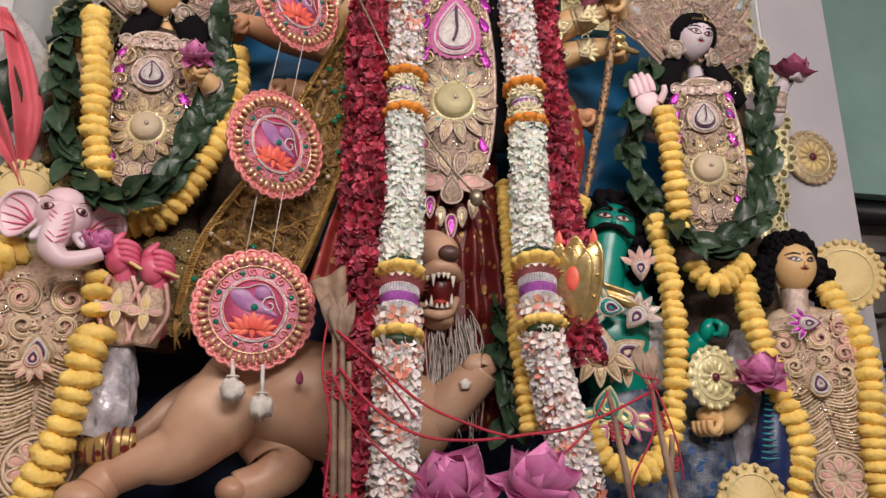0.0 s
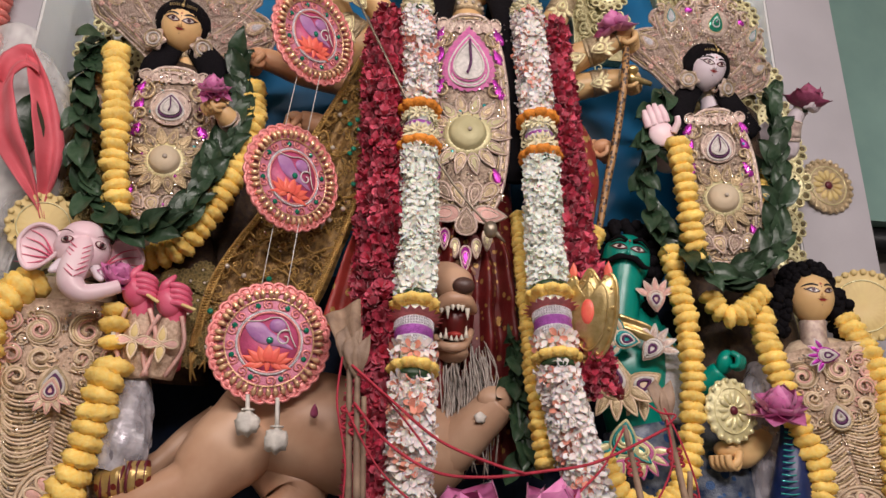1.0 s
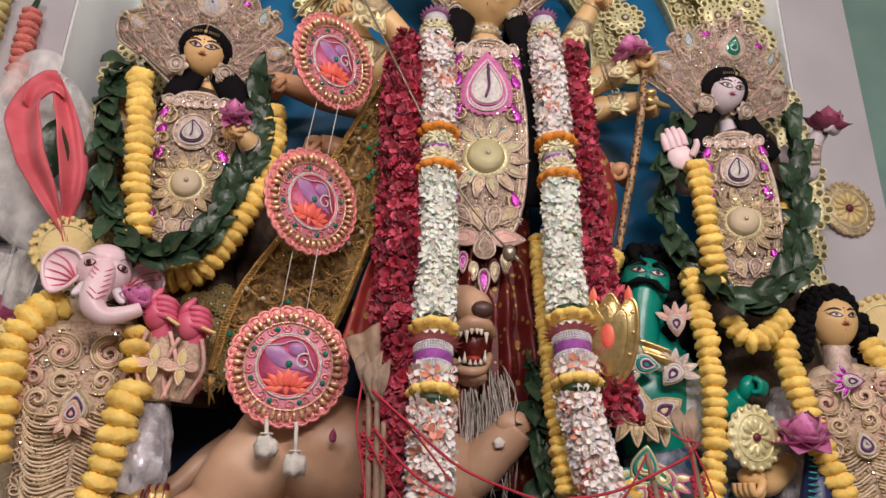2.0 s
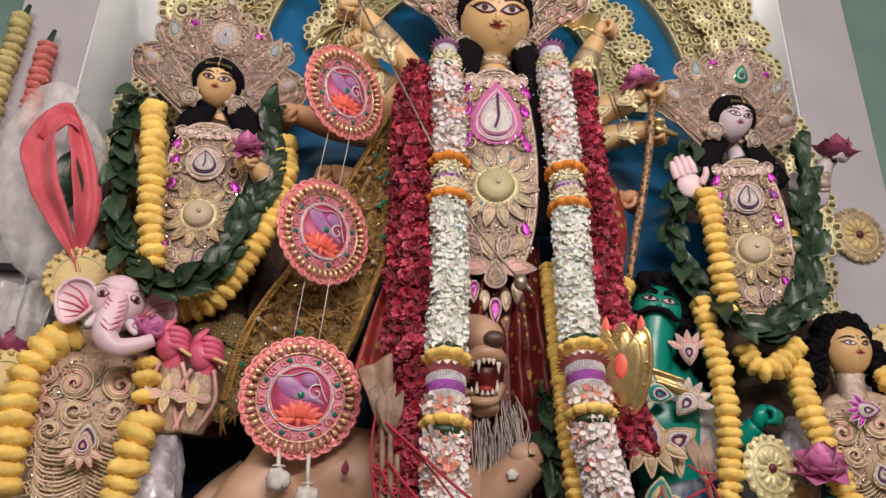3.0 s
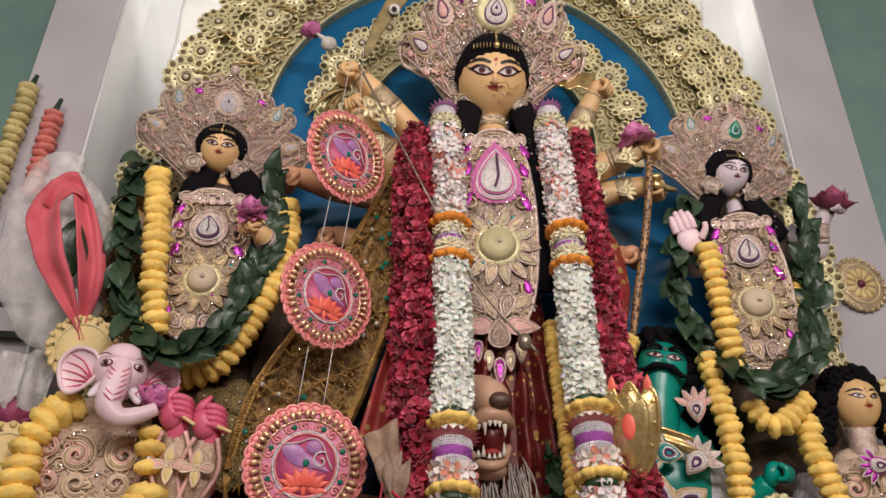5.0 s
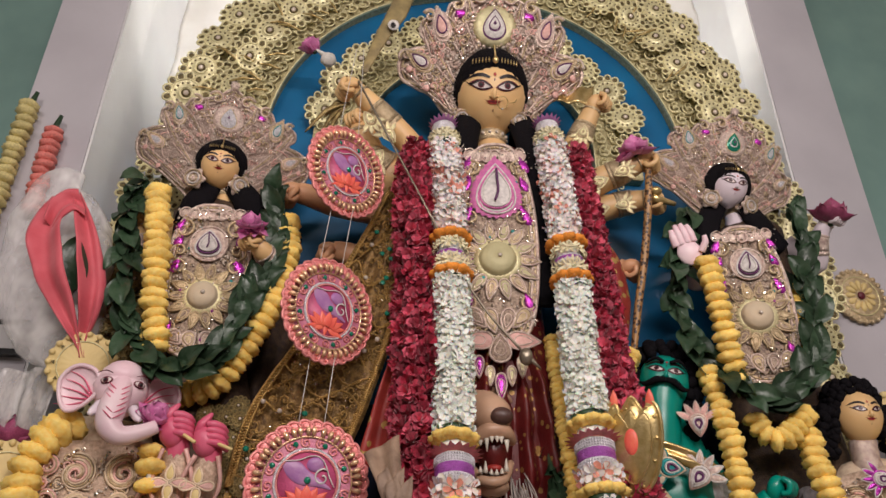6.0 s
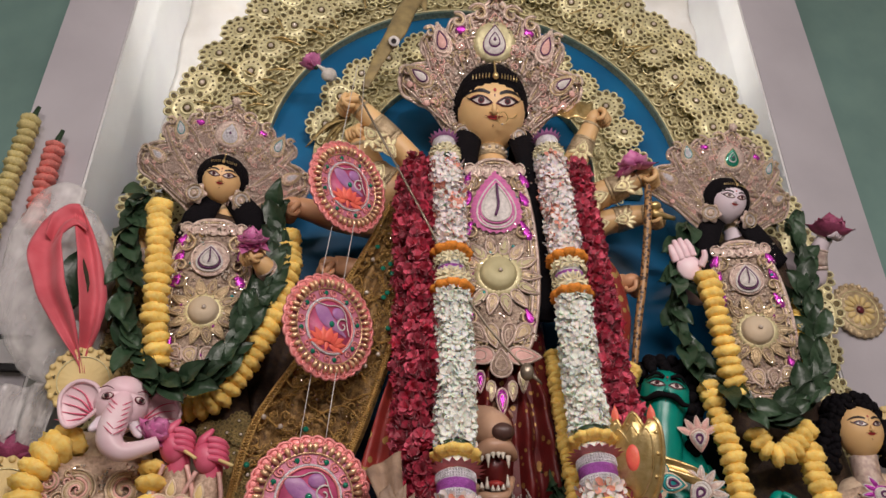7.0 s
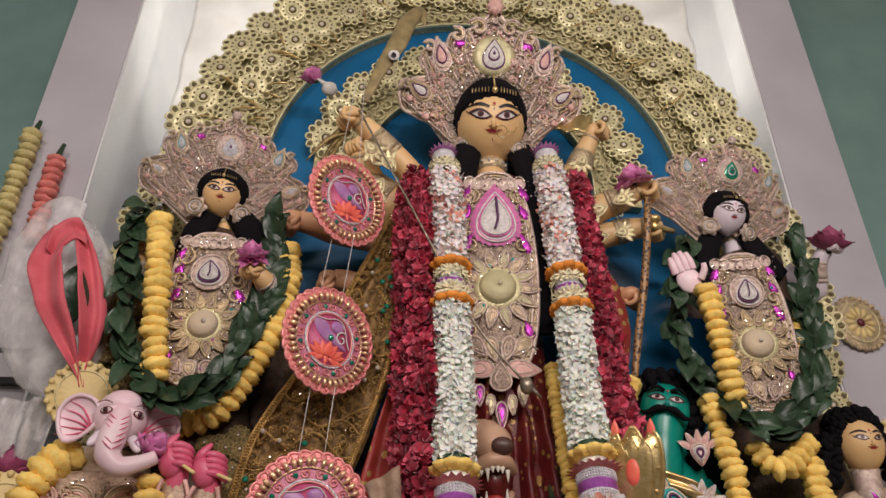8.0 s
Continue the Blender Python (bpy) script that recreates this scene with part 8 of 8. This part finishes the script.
# ---- red cloth in a plastic bag, and the wall behind it ----
bag = thing("bagged_cloth", "looped red cloth inside a clear plastic bag", "plastic bag", Matrix.Translation((-1.33, -0.05, 2.351)))
for nm, L_, R_ in (("cloth", [(-1.412, -0.06, 2.584), (-1.435, -0.1, 2.451), (-1.385, -0.11, 2.318), (-1.31, -0.1, 2.203), (-1.235, -0.06, 2.109), (-1.218, -0.05, 2.073)], [(-1.339, -0.1, 2.521), (-1.329, -0.13, 2.442), (-1.293, -0.13, 2.332), (-1.249, -0.11, 2.219), (-1.227, -0.06, 2.128), (-1.209, -0.05, 2.073)]),
                  ("cloth", [(-1.331, -0.1, 2.557), (-1.295, -0.12, 2.459), (-1.254, -0.12, 2.321), (-1.234, -0.11, 2.22), (-1.232, -0.06, 2.137), (-1.221, -0.05, 2.073)], [(-1.332, -0.06, 2.603), (-1.249, -0.09, 2.47), (-1.195, -0.08, 2.327), (-1.181, -0.08, 2.219), (-1.211, -0.05, 2.124), (-1.206, -0.05, 2.074)]),
                  ("cloth", [(-1.396, -0.12, 2.481), (-1.385, -0.12, 2.541), (-1.358, -0.11, 2.577), (-1.322, -0.1, 2.59)], [(-1.372, -0.1, 2.455), (-1.337, -0.12, 2.476), (-1.305, -0.12, 2.503), (-1.276, -0.1, 2.492)])):
    part(nm, Shape().add(sheet(L_, R_, 18, 40, 0.010, 2.4, 0.022)), "red_cloth", bag, "folded red cotton cloth", True, True)
part("leaf", LEAF[1], None, bag)
bag.children[-1].matrix_basis = base_of(bag).inverted() @ facing((-1.272, -0.075, 2.251), 0, 0, -5, 0.22) @ Matrix.Rotation(math.pi / 2, 4, "X") @ Matrix.Scale(0.8, 4)
V, F = tube([(-1.384, 0, 2.724), (-1.432, 0.01, 2.65), (-1.408, 0.02, 2.501), (-1.375, 0.02, 2.326), (-1.307, 0.01, 2.16), (-1.25, 0, 2.055)], [0.02, 0.10, 0.165, 0.17, 0.12, 0.04], 40, 12, flat=0.32)
V = np.array([v + 0.022 * np.array(noise.noise_vector(Vector(v) * 8)) + 0.004 * np.array(noise.noise_vector(Vector(v) * 22)) for v in V])
part("film", Shape().add((V, F)), "film", bag, "crumpled clear plastic film", True, True)
V, F = sheet([(-1.435, -0.02, 2.039), (-1.417, 0, 1.884), (-1.414, 0.02, 1.736)], [(-1.278, 0, 2.053), (-1.293, 0.02, 1.894), (-1.337, 0.04, 1.742)], 16, 20, 0.02, 4, 0.04)
part("film_tail", Shape().add((V, F)), "film", bag, "crumpled clear plastic film", True, True)
fr = thing("picture_frame", "dark framed picture hanging on the teal wall", "picture frame", facing((-1.607, 0.28, 2.237), 0, 0))
part("frame", Shape().add(box((0, 0, 0), (0.14, 0.03, 0.12))), "iron", fr, "", False)
part("picture", Shape().add(box((0, -0.017, 0), (0.10, 0.004, 0.08))), "grey_trim", fr, "pale grey print", False)
lp = thing("lace_patch", "brown gold lace behind the leaf garland", "lace", facing((-1.178, 0.02, 2.323)))
for k in range(26):
    p = np.array((-1.183, 0.03, 2.252)) + (rng.uniform(-0.10, 0.10), rng.uniform(-0.02, 0.02), rng.uniform(-0.24, 0.20))
    put("rosette", ROSETTE_DARK, lp, facing(p, rng.uniform(-20, 20), rng.uniform(-20, 20), rng.uniform(0, 90), rng.uniform(0.4, 0.75)))
for c, n, sx, sz in (((-0.761, -0.04, 1.779), 12, 0.05, 0.09), ((-0.885, -0.02, 1.938), 14, 0.13, 0.03), ((0.901, 0, 1.982), 0, 0.05, 0.05)):
    if n:
        lp = thing("lace_patch", "antique gold lace trimming on dark net", "lace", Matrix.Translation(c))
        for k in range(n):
            put("rosette", ROSETTE_DARK, lp, facing(np.array(c) + (rng.uniform(-sx, sx), rng.uniform(-0.02, 0.02), rng.uniform(-sz, sz)), rng.uniform(-20, 20), rng.uniform(-20, 20), rng.uniform(0, 90), rng.uniform(0.3, 0.5)))
# gold ornaments stuck on the clay arms, and the nose ring
for p, z, turn, lean in (((-0.453, -0.075, 2.951), 0.62, 8, -40), ((-0.381, -0.055, 2.899), 0.6, 8, 140), ((-0.42, -0.04, 2.816), 0.7, 6, 30), ((0.315, -0.03, 2.986), 0.55, -14, 20), ((0.349, -0.05, 2.764), 0.62, -14, 70), ((0.421, -0.075, 2.794), 0.55, -18, -110), ((0.357, -0.005, 2.681), 0.6, -14, 80), ((0.43, -0.02, 2.695), 0.5, -14, -100)):
    paisley_jewel(p, z, turn, "gold cord paisley stuck on a yellow clay arm", lean, ("zari_gold", "gold"))
ring = thing("nose_ring", "thin gold nose ring with a bead and chain", "nose ring", D_HEAD @ facing((0.030, -0.132, -0.034), 0, 14))
part("hoop", Shape().add(tube(flat3(oval(0.019, 0.021, 24)), 0.0016, 6, 1, True)), "gold_bright", ring)
part("bead", Shape().add(ball((0.0, -0.001, -0.021), 0.004, 8, 6)), "pearl", ring)
part("chain", Shape().add(tube([(0.018, 0, 0), (0.05, 0.012, 0.008), (0.088, 0.075, 0.045)], 0.0014, 5, 5)), "gold_bright", ring)
